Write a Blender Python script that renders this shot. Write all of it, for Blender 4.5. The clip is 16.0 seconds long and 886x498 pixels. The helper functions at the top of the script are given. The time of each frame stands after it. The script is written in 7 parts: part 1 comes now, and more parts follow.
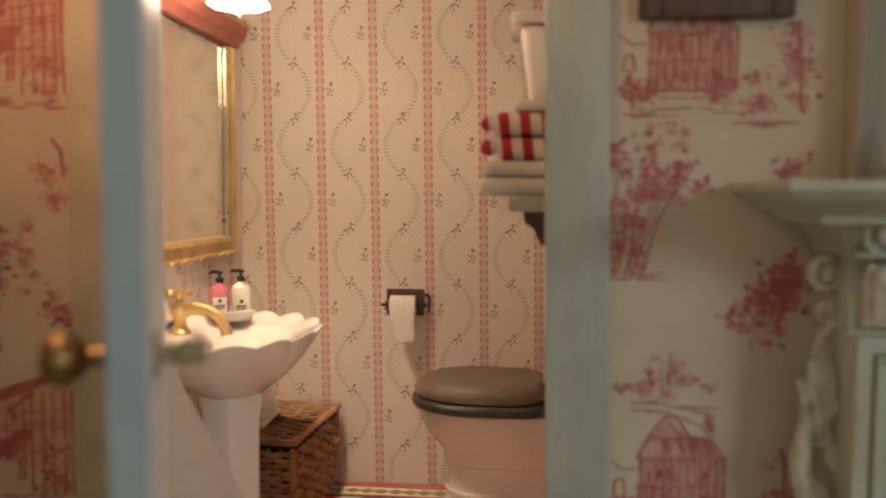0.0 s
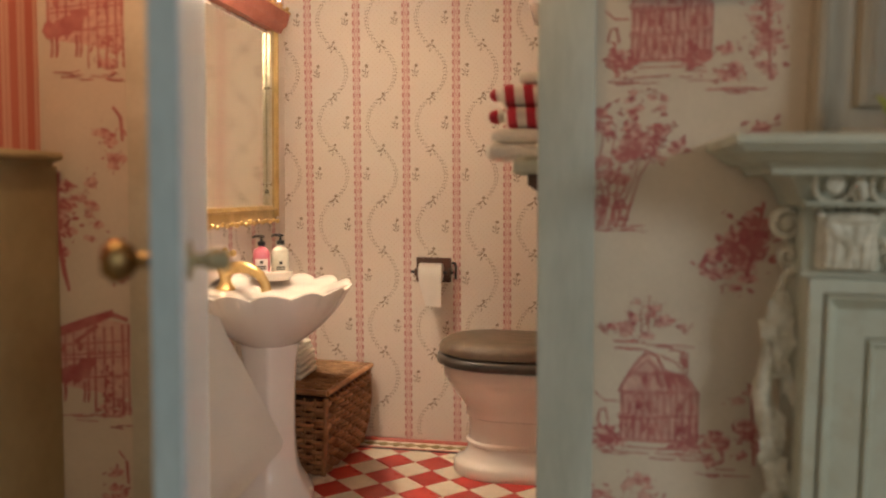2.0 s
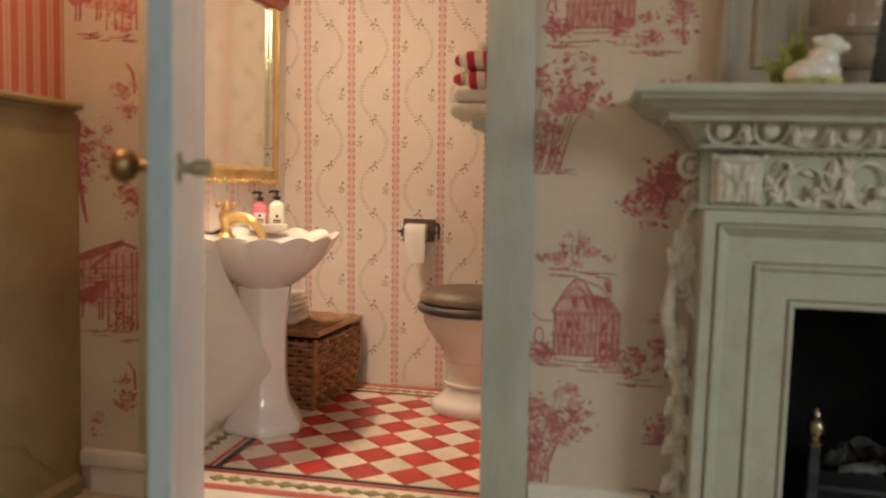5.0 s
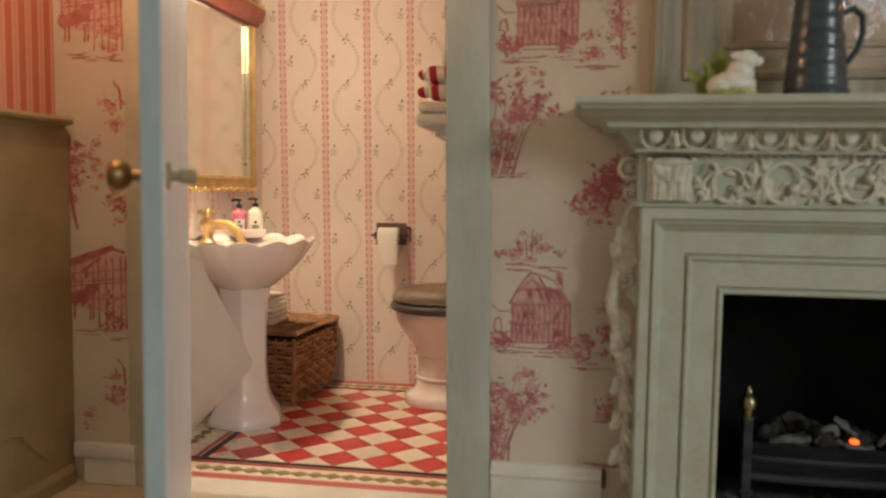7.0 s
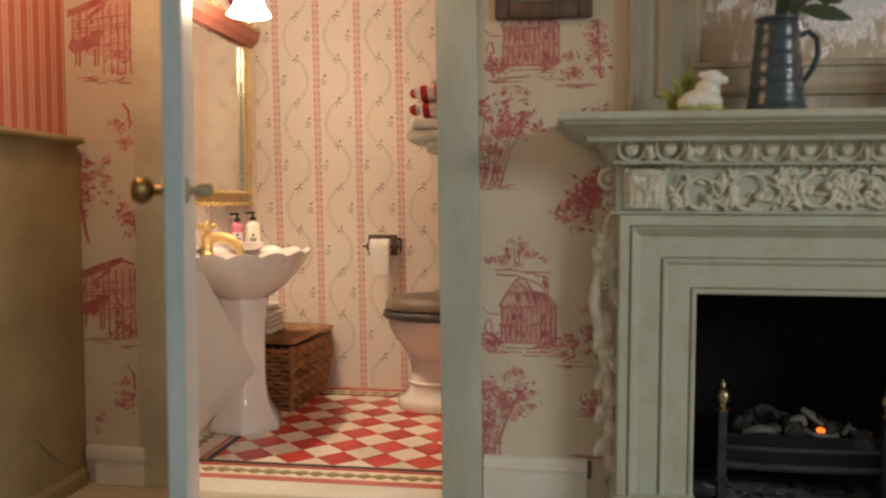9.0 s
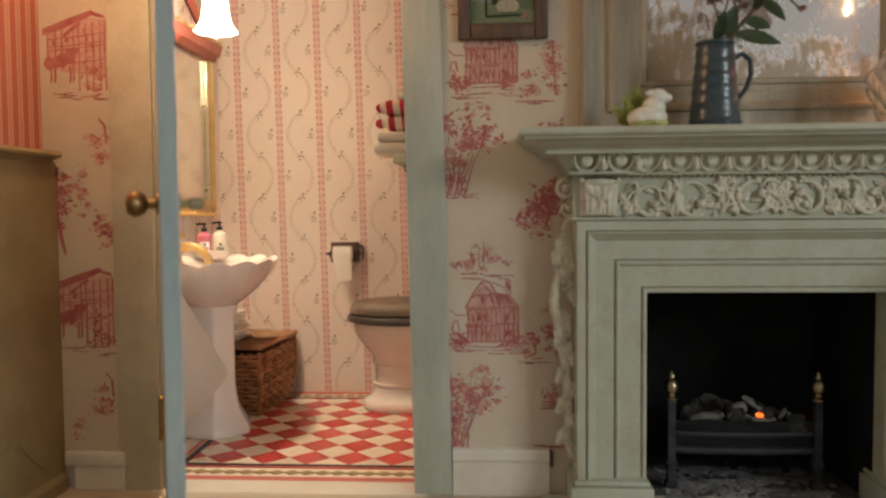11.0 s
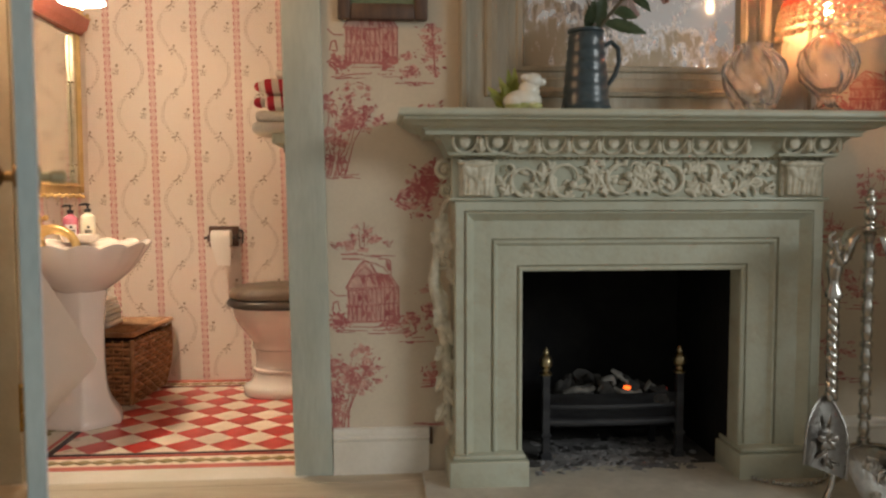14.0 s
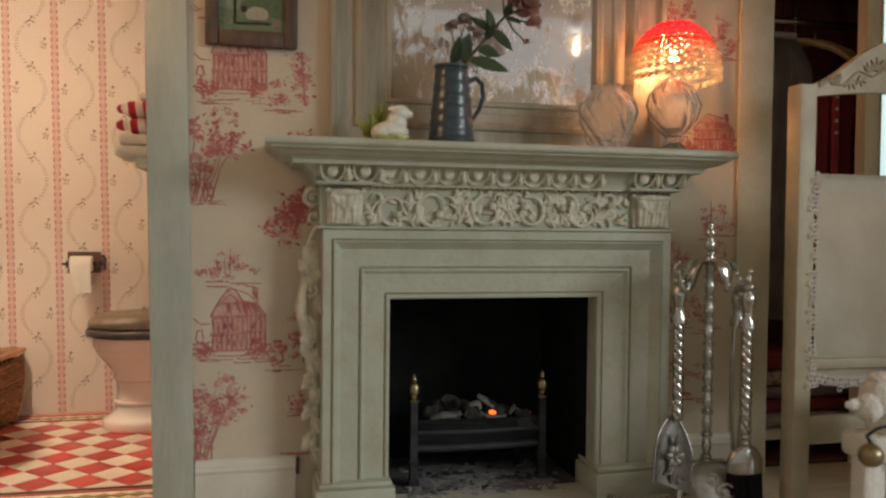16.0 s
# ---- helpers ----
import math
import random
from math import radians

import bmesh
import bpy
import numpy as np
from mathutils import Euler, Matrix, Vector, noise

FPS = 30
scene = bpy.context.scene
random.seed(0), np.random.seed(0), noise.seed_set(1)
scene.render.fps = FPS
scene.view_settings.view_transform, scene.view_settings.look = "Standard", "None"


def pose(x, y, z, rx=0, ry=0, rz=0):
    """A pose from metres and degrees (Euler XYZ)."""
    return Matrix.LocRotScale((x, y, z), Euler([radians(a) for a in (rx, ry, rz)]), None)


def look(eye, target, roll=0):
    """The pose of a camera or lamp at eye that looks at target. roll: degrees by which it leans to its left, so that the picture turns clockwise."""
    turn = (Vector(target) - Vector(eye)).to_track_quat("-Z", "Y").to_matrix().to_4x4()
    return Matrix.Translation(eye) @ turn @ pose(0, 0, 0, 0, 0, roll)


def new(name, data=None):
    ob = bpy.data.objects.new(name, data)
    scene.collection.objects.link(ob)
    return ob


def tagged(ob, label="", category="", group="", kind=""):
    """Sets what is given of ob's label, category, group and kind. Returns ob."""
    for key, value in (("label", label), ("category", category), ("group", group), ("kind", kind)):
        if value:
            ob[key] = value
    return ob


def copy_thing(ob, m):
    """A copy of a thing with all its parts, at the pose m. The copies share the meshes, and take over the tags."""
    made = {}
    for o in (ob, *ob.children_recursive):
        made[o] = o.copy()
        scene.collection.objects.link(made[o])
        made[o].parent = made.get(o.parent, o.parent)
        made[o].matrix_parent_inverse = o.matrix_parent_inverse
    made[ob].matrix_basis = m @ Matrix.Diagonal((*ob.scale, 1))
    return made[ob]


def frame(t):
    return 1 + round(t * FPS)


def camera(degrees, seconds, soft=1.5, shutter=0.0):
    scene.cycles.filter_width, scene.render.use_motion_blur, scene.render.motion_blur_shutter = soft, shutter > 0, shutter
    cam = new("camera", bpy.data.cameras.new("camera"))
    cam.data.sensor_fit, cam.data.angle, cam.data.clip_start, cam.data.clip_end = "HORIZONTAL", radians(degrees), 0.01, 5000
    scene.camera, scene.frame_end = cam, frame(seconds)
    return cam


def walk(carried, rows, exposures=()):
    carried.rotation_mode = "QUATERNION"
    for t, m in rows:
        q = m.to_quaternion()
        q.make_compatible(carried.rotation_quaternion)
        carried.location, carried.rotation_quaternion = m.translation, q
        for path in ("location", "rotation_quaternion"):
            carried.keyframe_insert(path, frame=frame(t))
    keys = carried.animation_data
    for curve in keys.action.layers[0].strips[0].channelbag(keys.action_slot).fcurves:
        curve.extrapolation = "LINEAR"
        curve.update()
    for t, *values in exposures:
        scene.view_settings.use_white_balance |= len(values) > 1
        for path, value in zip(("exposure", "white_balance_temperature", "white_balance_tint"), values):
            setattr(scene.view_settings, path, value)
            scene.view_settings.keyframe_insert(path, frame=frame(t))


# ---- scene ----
S = 1 / 12  # a dolls' house: everything below is in room metres, built at one twelfth
cam = camera(58.9, 16.0, soft=2.2)
PATH = [
    (0, (0.096, 0.038, 1.335), (-0.087, 2.025, 1.201), 0.4),
    (0.5, (0.133, -0.036, 1.312), (-0.085, 1.948, 1.176), 0.4),
    (1, (0.165, -0.102, 1.293), (-0.084, 1.877, 1.152), 0.4),
    (1.5, (0.206, -0.158, 1.271), (-0.078, 1.817, 1.125), 0.5),
    (2, (0.255, -0.206, 1.244), (-0.061, 1.763, 1.091), 0.7),
    (2.5, (0.294, -0.254, 1.2), (-0.042, 1.712, 1.044), 0.9),
    (3, (0.34, -0.297, 1.184), (-0.014, 1.664, 1.013), 1.1),
    (3.5, (0.394, -0.347, 1.166), (0.021, 1.609, 0.985), 1.2),
    (4, (0.431, -0.425, 1.143), (0.057, 1.531, 0.959), 1.4),
    (4.5, (0.465, -0.485, 1.105), (0.097, 1.473, 0.929), 1.6),
    (7, (0.588, -0.769, 1.089), (0.279, 1.202, 0.94), 0.8),
    (7.5, (0.598, -0.803, 1.085), (0.294, 1.169, 0.946), 0.6),
    (8, (0.604, -0.845, 1.084), (0.305, 1.128, 0.953), 0.4),
    (8.5, (0.598, -0.897, 1.078), (0.309, 1.079, 0.956), 0.3),
    (11, (0.518, -1.159, 1.09), (0.386, 0.834, 0.991), -0.5),
    (11.5, (0.53, -1.153, 1.074), (0.432, 0.842, 0.974), -0.4),
    (12, (0.535, -1.15, 1.069), (0.479, 0.846, 0.96), -0.4),
    (12.5, (0.537, -1.151, 1.055), (0.527, 0.846, 0.94), -0.3),
    (13, (0.54, -1.157, 1.051), (0.58, 0.838, 0.927), -0.3),
    (13.5, (0.537, -1.169, 1.048), (0.634, 0.825, 0.921), -0.2),
    (14, (0.544, -1.179, 1.048), (0.699, 0.811, 0.925), -0.1),
    (14.5, (0.555, -1.193, 1.046), (0.775, 0.792, 0.936), 0.1),
    (15, (0.576, -1.208, 1.05), (0.864, 0.769, 0.956), 0.4),
    (15.5, (0.591, -1.216, 1.053), (0.957, 0.749, 0.978), 0.5),
    (16, (0.601, -1.227, 1.054), (1.047, 0.722, 1.001), 0.6),
]
cam.data.dof.use_dof, cam.data.dof.focus_distance, cam.data.dof.aperture_fstop = True, 3.8 * S, 1.2 / S
walk(cam, [(t, look(Vector(eye) * S, Vector(target) * S, roll)) for t, eye, target, roll in PATH], [(0, -0.30), (1.5, -0.22), (4, -0.09), (7, -0.03), (16, 0.0)])

# ---- light ----
world = bpy.data.worlds.new("world")
scene.world = world
world.use_nodes = True
world.node_tree.nodes["Background"].inputs[0].default_value = (0.855, 0.83, 0.75, 1)
world.node_tree.nodes["Background"].inputs[1].default_value = 0.365


def lamp(name, kind, place, aim, power, colour, size=0.1, size_y=None):
    data = bpy.data.lights.new(name, kind)
    data.energy, data.color = power * S * S, colour
    if kind == "AREA":
        data.shape, data.size, data.size_y = "RECTANGLE", size * S, (size_y or size) * S
    else:
        data.shadow_soft_size = size * S
    ob = new(name, data)
    ob.matrix_basis = look(Vector(place) * S, Vector(aim) * S)
    return ob


lamp("window_light", "AREA", (8.4, -5.6, 3.9), (1.2, 1.9, 0.9), 325, (0.94, 1.0, 1.0), 3.6, 2.6)
# Unseen lamp with no fitting, inferred from the warm upper left wall.
lamp("unseen_warm_lamp", "POINT", (-0.71, 1.2, 2.36), (0, 0, 0), 20, (1.0, 0.64, 0.36), 0.06)


# ---- materials ----
def material(name, c1, c2=None, scale=5.0, rough=0.5, metal=0.0, bump=0.1, grain=60.0, speck=0.15, spec=0.5, coat=0.0, stretch=(1, 1, 1), vary=0.0, wear=None):
    """A surface in two colours by soft noise, with fine grain in tone, gloss and relief; wear: colour, size and amount of rubbed patches."""
    m = bpy.data.materials.new(name)
    m.use_nodes = True
    nt = m.node_tree
    n, l = nt.nodes, nt.links
    b = n["Principled BSDF"]
    tc = n.new("ShaderNodeTexCoord")
    mp = n.new("ShaderNodeMapping")
    mp.inputs["Scale"].default_value = [s / S for s in stretch]
    l.new(tc.outputs["Object"], mp.inputs["Vector"])
    big = n.new("ShaderNodeTexNoise")
    big.inputs["Scale"].default_value, big.inputs["Detail"].default_value = scale, 4
    fine = n.new("ShaderNodeTexNoise")
    fine.inputs["Scale"].default_value, fine.inputs["Detail"].default_value = grain, 3
    for t in (big, fine):
        l.new(mp.outputs[0], t.inputs["Vector"])
    ramp = n.new("ShaderNodeMapRange")
    ramp.inputs[1].default_value, ramp.inputs[2].default_value = 0.32, 0.68
    l.new(big.outputs[0], ramp.inputs[0])
    mix = n.new("ShaderNodeMix")
    mix.data_type = "RGBA"
    mix.inputs[6].default_value, mix.inputs[7].default_value = (*c1, 1), (*(c2 or [c * 0.85 for c in c1]), 1)
    l.new(ramp.outputs[0], mix.inputs[0])
    hsv = n.new("ShaderNodeHueSaturation")
    l.new(mix.outputs[2], hsv.inputs["Color"])
    if wear:
        rub = n.new("ShaderNodeTexNoise")
        rub.inputs["Scale"].default_value, rub.inputs["Detail"].default_value, rub.inputs["Roughness"].default_value = wear[1], 8, 0.7
        edge = n.new("ShaderNodeMapRange")
        edge.inputs[1].default_value, edge.inputs[2].default_value, edge.inputs[4].default_value = 0.50, 0.68, wear[2]
        over = n.new("ShaderNodeMix")
        over.data_type = "RGBA"
        over.inputs[7].default_value = (*wear[0], 1)
        l.new(mp.outputs[0], rub.inputs["Vector"]), l.new(rub.outputs[0], edge.inputs[0]), l.new(edge.outputs[0], over.inputs[0])
        l.new(mix.outputs[2], over.inputs[6]), l.new(over.outputs[2], hsv.inputs["Color"])
    val = n.new("ShaderNodeMapRange")
    val.inputs[3].default_value, val.inputs[4].default_value = 1 - speck, 1 + speck
    l.new(fine.outputs[0], val.inputs[0])
    out = val.outputs[0]
    if vary:
        info = n.new("ShaderNodeObjectInfo")
        vr = n.new("ShaderNodeMapRange")
        vr.inputs[3].default_value, vr.inputs[4].default_value = 1 - vary, 1 + vary
        l.new(info.outputs["Random"], vr.inputs[0])
        mul = n.new("ShaderNodeMath")
        mul.operation = "MULTIPLY"
        l.new(out, mul.inputs[0]), l.new(vr.outputs[0], mul.inputs[1])
        out = mul.outputs[0]
    l.new(out, hsv.inputs["Value"])
    l.new(hsv.outputs[0], b.inputs["Base Color"])
    rr = n.new("ShaderNodeMapRange")
    rr.inputs[3].default_value, rr.inputs[4].default_value = max(0.02, rough - 0.1), min(1, rough + 0.1)
    l.new(big.outputs[0], rr.inputs[0]), l.new(rr.outputs[0], b.inputs["Roughness"])
    if bump:
        bp = n.new("ShaderNodeBump")
        bp.inputs["Strength"].default_value, bp.inputs["Distance"].default_value = bump, 0.01 * S
        l.new(fine.outputs[0], bp.inputs["Height"]), l.new(bp.outputs[0], b.inputs["Normal"])
    b.inputs["Metallic"].default_value = metal
    b.inputs["Specular IOR Level"].default_value = spec
    b.inputs["Coat Weight"].default_value = coat
    return m


def glowing(name, colour, strength, base=(0.8, 0.8, 0.8)):
    m = bpy.data.materials.new(name)
    m.use_nodes = True
    b = m.node_tree.nodes["Principled BSDF"]
    b.inputs["Base Color"].default_value = (*base, 1)
    b.inputs["Emission Color"].default_value, b.inputs["Emission Strength"].default_value = (*colour, 1), strength
    return m


def glass(name, colour=(1, 1, 1), rough=0.0, ior=1.45):
    m = bpy.data.materials.new(name)
    m.use_nodes = True
    b = m.node_tree.nodes["Principled BSDF"]
    b.inputs["Base Color"].default_value = (*colour, 1)
    b.inputs["Transmission Weight"].default_value, b.inputs["Roughness"].default_value, b.inputs["IOR"].default_value = 1, rough, ior
    return m


PAPER = material("toile_paper", (0.67, 0.583, 0.462), (0.605, 0.52, 0.40), 3, 0.8, bump=0.05, grain=90, speck=0.06, spec=0.2)
INKPALE = material("toile_ink_pale", (0.60, 0.35, 0.29), (0.64, 0.42, 0.34), 30, 0.8, bump=0, speck=0.2, spec=0.1)
INK = material("toile_ink", (0.40, 0.11, 0.115), (0.53, 0.23, 0.20), 14, 0.8, bump=0, speck=0.2, spec=0.1)
CREAM = material("aged_cream_paint", (0.62, 0.58, 0.45), (0.52, 0.47, 0.34), 7, 0.5, bump=0.15, grain=50, speck=0.08)
SAGE = material("aged_sage_paint", (0.52, 0.545, 0.445), (0.465, 0.47, 0.365), 5, 0.45, bump=0.25, grain=40, speck=0.08, wear=((0.40, 0.34, 0.22), 9, 0.5))
GLAZE = material("antique_glaze", (0.37, 0.355, 0.26), (0.44, 0.43, 0.335), 20, 0.6, bump=0.1)
CASING = material("grey_green_paint", (0.49, 0.52, 0.45), (0.42, 0.44, 0.37), 6, 0.5, bump=0.2, grain=40, speck=0.1, stretch=(1.5, 1.5, 0.4))
DOORPAINT = material("pale_blue_paint", (0.56, 0.60, 0.58), (0.68, 0.66, 0.62), 5, 0.5, bump=0.25, grain=30, speck=0.12, stretch=(2, 2, 0.3))
WHITEPAINT = material("white_paint", (0.78, 0.74, 0.66), (0.70, 0.65, 0.56), 6, 0.45, bump=0.1, speck=0.06)
KHAKI = material("khaki_panel", (0.37, 0.29, 0.155), (0.29, 0.22, 0.11), 4, 0.55, bump=0.2, grain=25, speck=0.1)
FLOORWOOD = material("limed_boards", (0.58, 0.50, 0.38), (0.47, 0.39, 0.28), 6, 0.5, bump=0.2, grain=30, speck=0.15, stretch=(0.3, 2, 1))
STONE = material("hearth_stone", (0.62, 0.58, 0.50), (0.50, 0.47, 0.40), 6, 0.6, bump=0.3, grain=30, speck=0.15)
BLACK = material("soot_black", (0.012, 0.012, 0.013), (0.02, 0.019, 0.018), 6, 0.9, bump=0.3, grain=30, speck=0.2, spec=0.1)
IRON = material("black_iron", (0.02, 0.02, 0.023), (0.04, 0.04, 0.042), 12, 0.45, metal=0.6, bump=0.3)
BRASS = material("brass", (0.62, 0.42, 0.14), (0.48, 0.31, 0.10), 12, 0.25, metal=1, bump=0.08)
OLDGILT = material("rubbed_gilt", (0.55, 0.40, 0.20), (0.42, 0.29, 0.14), 14, 0.45, metal=0.45, bump=0.3, grain=60)
GOLD = material("gilt", (0.74, 0.53, 0.24), (0.58, 0.39, 0.16), 14, 0.36, metal=0.85, bump=0.3, grain=80)
SILVER = material("polished_pewter", (0.60, 0.58, 0.54), (0.40, 0.38, 0.34), 14, 0.22, metal=1, bump=0.1)
PORCELAIN = material("glazed_porcelain", (0.80, 0.72, 0.66), (0.76, 0.68, 0.62), 3, 0.12, bump=0.02, speck=0.02, coat=0.5)
SEATWOOD = material("dark_stained_wood", (0.17, 0.115, 0.075), (0.10, 0.07, 0.05), 9, 0.42, bump=0.25, grain=40, speck=0.2, stretch=(1, 5, 3))
SEATBLACK = material("ebonised_wood", (0.035, 0.028, 0.024), (0.065, 0.05, 0.04), 12, 0.4, bump=0.15, grain=40, speck=0.3)
TOWEL = material("cream_towelling", (0.84, 0.77, 0.68), (0.78, 0.71, 0.62), 12, 0.9, bump=0.5, grain=150, spec=0.1)
SMOOTHLINEN = material("smooth_white_linen", (0.86, 0.80, 0.75), (0.82, 0.76, 0.71), 5, 0.8, bump=0.06, grain=120, speck=0.03, spec=0.15)
LINEN = material("white_linen", (0.80, 0.74, 0.68), (0.74, 0.68, 0.62), 9, 0.85, bump=0.2, grain=120, spec=0.1)
GOLDWICKER = material("golden_wicker", (0.40, 0.21, 0.09), (0.27, 0.125, 0.05), 14, 0.5, bump=0.3, speck=0.3, vary=0.2)
WICKER = material("wicker", (0.46, 0.23, 0.10), (0.29, 0.125, 0.05), 14, 0.5, bump=0.3, speck=0.3, vary=0.2)
TILERED = material("red_tile", (0.60, 0.05, 0.042), (0.52, 0.042, 0.035), 9, 0.3, bump=0.03, vary=0.1)
TILECREAM = material("cream_tile", (0.83, 0.74, 0.61), (0.77, 0.67, 0.54), 9, 0.3, bump=0.03, vary=0.07)
PRINTBLACK = material("dark_print", (0.06, 0.045, 0.045), rough=0.4, bump=0)
PRINTOLIVE = material("olive_print", (0.33, 0.24, 0.08), rough=0.4, bump=0)
PRINTPINK = material("pink_print", (0.60, 0.13, 0.10), rough=0.4, bump=0)
WOODFRAME = material("dark_picture_frame", (0.13, 0.07, 0.04), (0.08, 0.045, 0.03), 9, 0.45, bump=0.3, stretch=(6, 1, 1))


# ---- building helpers (room units; the whole house is scaled by S) ----
def cube(bm, x0, x1, y0, y1, z0, z1, bevel=0.004, seg=1):
    m = Matrix.Translation(((x0 + x1) / 2, (y0 + y1) / 2, (z0 + z1) / 2)) @ Matrix.Diagonal((x1 - x0, y1 - y0, z1 - z0, 1))
    made = bmesh.ops.create_cube(bm, size=1, matrix=m)["verts"]
    if bevel:
        bevel = min(bevel, 0.45 * min(x1 - x0, y1 - y0, z1 - z0))
        edges = {e for v in made for e in v.link_edges}
        bmesh.ops.bevel(bm, geom=list(edges), offset=bevel, segments=seg, affect="EDGES", profile=0.5, clamp_overlap=True)
    return bm


def ball(bm, matrix, nu=10, nv=7):
    """An ellipsoid, quick to add to a large mesh."""
    top, bottom = bm.verts.new(matrix @ Vector((0, 0, 1))), bm.verts.new(matrix @ Vector((0, 0, -1)))
    rings = []
    for j in range(1, nv):
        b = math.pi * j / nv
        rings.append([bm.verts.new(matrix @ Vector((math.sin(b) * math.cos(2 * math.pi * i / nu), math.sin(b) * math.sin(2 * math.pi * i / nu), math.cos(b)))) for i in range(nu)])
    for i in range(nu):
        k = (i + 1) % nu
        bm.faces.new((top, rings[0][i], rings[0][k])), bm.faces.new((bottom, rings[-1][k], rings[-1][i]))
        for a, b in zip(rings, rings[1:]):
            bm.faces.new((a[i], b[i], b[k], a[k]))


def turned(bm, prof, n=24, place=(0, 0, 0), axis="z", shape=None, close=True):
    """A lathe body from (radius, height) pairs; shape(angle, height, r) may change the radius."""
    rings = []
    for r, z in prof:
        ring = []
        for i in range(n):
            a = 2 * math.pi * i / n
            q = shape(a, z, r) if shape else r
            p = (q * math.cos(a), q * math.sin(a), z)
            if axis == "x":
                p = (p[2], p[0], p[1])
            elif axis == "y":
                p = (p[0], p[2], p[1])
            ring.append(bm.verts.new(Vector(p) + Vector(place)))
        rings.append(ring)
    for a, b in zip(rings, rings[1:]):
        for i in range(n):
            bm.faces.new((a[i], a[(i + 1) % n], b[(i + 1) % n], b[i]))
    if close:
        for ring in (rings[0], rings[-1]):
            bm.faces.new(ring)
    return bm


def tube(bm, pts, rad, n=8, flat=1.0, up=None):
    """A round bar along pts; rad is one radius or one for each point."""
    pts = [Vector(p) for p in pts]
    rads = rad if isinstance(rad, (list, tuple)) else [rad] * len(pts)
    rings, side = [], None
    for i, p in enumerate(pts):
        d = (pts[min(i + 1, len(pts) - 1)] - pts[max(i - 1, 0)]).normalized()
        if side is None:
            ref = Vector(up) if up else (Vector((0, 0, 1)) if abs(d.z) < 0.9 else Vector((1, 0, 0)))
            side = d.cross(ref).normalized()
        side = (side - d * side.dot(d)).normalized()
        other = d.cross(side)
        rings.append([bm.verts.new(p + rads[i] * (math.cos(2 * math.pi * k / n) * side + flat * math.sin(2 * math.pi * k / n) * other)) for k in range(n)])
    for a, b in zip(rings, rings[1:]):
        for k in range(n):
            bm.faces.new((a[k], a[(k + 1) % n], b[(k + 1) % n], b[k]))
    bm.faces.new(rings[0][::-1]), bm.faces.new(rings[-1])
    return bm


def moulding(bm, prof, a, b, out, up=(0, 0, 1), mitre_a=0.0, mitre_b=0.0):
    """A straight moulding from a to b; prof is (out, up) pairs, closed; the mitres lengthen an end by that share of out."""
    a, b, out, up = Vector(a), Vector(b), Vector(out), Vector(up)
    d = (b - a).normalized()
    ra = [bm.verts.new(a + out * o + up * u - d * o * mitre_a) for o, u in prof]
    rb = [bm.verts.new(b + out * o + up * u + d * o * mitre_b) for o, u in prof]
    k = len(prof)
    for i in range(k):
        bm.faces.new((ra[i], ra[(i + 1) % k], rb[(i + 1) % k], rb[i]))
    bm.faces.new(ra[::-1]), bm.faces.new(rb)
    return bm


def finish(name, bm, mat, smooth=35):
    bmesh.ops.recalc_face_normals(bm, faces=bm.faces)
    bmesh.ops.scale(bm, vec=(S, S, S), verts=bm.verts)
    me = bpy.data.meshes.new(name)
    bm.to_mesh(me)
    bm.free()
    me.materials.append(mat)
    if smooth:
        me.shade_smooth()
        me.set_sharp_from_angle(angle=radians(smooth))
    return me


def part(name, bm, mat, parent=None, label="", smooth=35):
    ob = new(name, finish(name, bm, mat, smooth))
    ob.parent = parent
    return tagged(ob, label)


def thing(name, place, label, category, group="", turn=0.0):
    ob = new(name)
    ob.empty_display_size = 0.05 * S
    ob.matrix_basis = Matrix.Translation(Vector(place) * S) @ pose(0, 0, 0, 0, 0, turn)
    return tagged(ob, label, category, group)


def setting(name, bm, mat, label, category="", smooth=35):
    return tagged(part(name, bm, mat, None, label, smooth), category=category, kind="structure")


def B():
    return bmesh.new()


def box(*a, **k):
    return cube(bmesh.new(), *a, **k)


# ---- the shell ----
F = -0.055           # both floors
WALL = 1.96          # the papered wall with the fireplace
BACK = 3.72          # far wall of the bathroom
LEFT, RIGHT = -1.33, 3.9
BL, BR = -1.215, 0.70  # bathroom side walls
TOP = 2.62
DL, DR = -0.86, 0.19  # the bathroom door's opening
CL, CR = 2.86, 3.362   # the cupboard's opening
HEAD = 2.25

setting("floor", box(LEFT - 0.1, RIGHT + 0.1, -0.25, WALL + 0.1, F - 0.08, F - 0.002, bevel=0), FLOORWOOD, "limed wooden floor boards", "floor")
setting("floor_bathroom", box(BL - 0.1, BR + 0.1, WALL + 0.1, BACK + 0.1, F - 0.08, F - 0.006, bevel=0), TILECREAM, "tiled bathroom floor in red and cream", "floor")
setting("ground", box(-7, 9, -7, 6, F - 0.16, F - 0.081, bevel=0.01), material("plain_table_wood", (0.30, 0.24, 0.17), (0.22, 0.17, 0.12), 3, 0.6, bump=0.2, stretch=(0.3, 2, 1)), "plain wooden tabletop under the open house", "table")
setting("ceiling", box(LEFT - 0.1, RIGHT + 0.1, -0.43, WALL + 0.1, TOP, TOP + 0.06, bevel=0), WHITEPAINT, "plain white painted ceiling", "ceiling")
setting("ceiling_bathroom", box(BL - 0.1, BR + 0.1, WALL + 0.1, BACK + 0.1, TOP, TOP + 0.06, bevel=0), WHITEPAINT, "plain white bathroom ceiling", "ceiling")
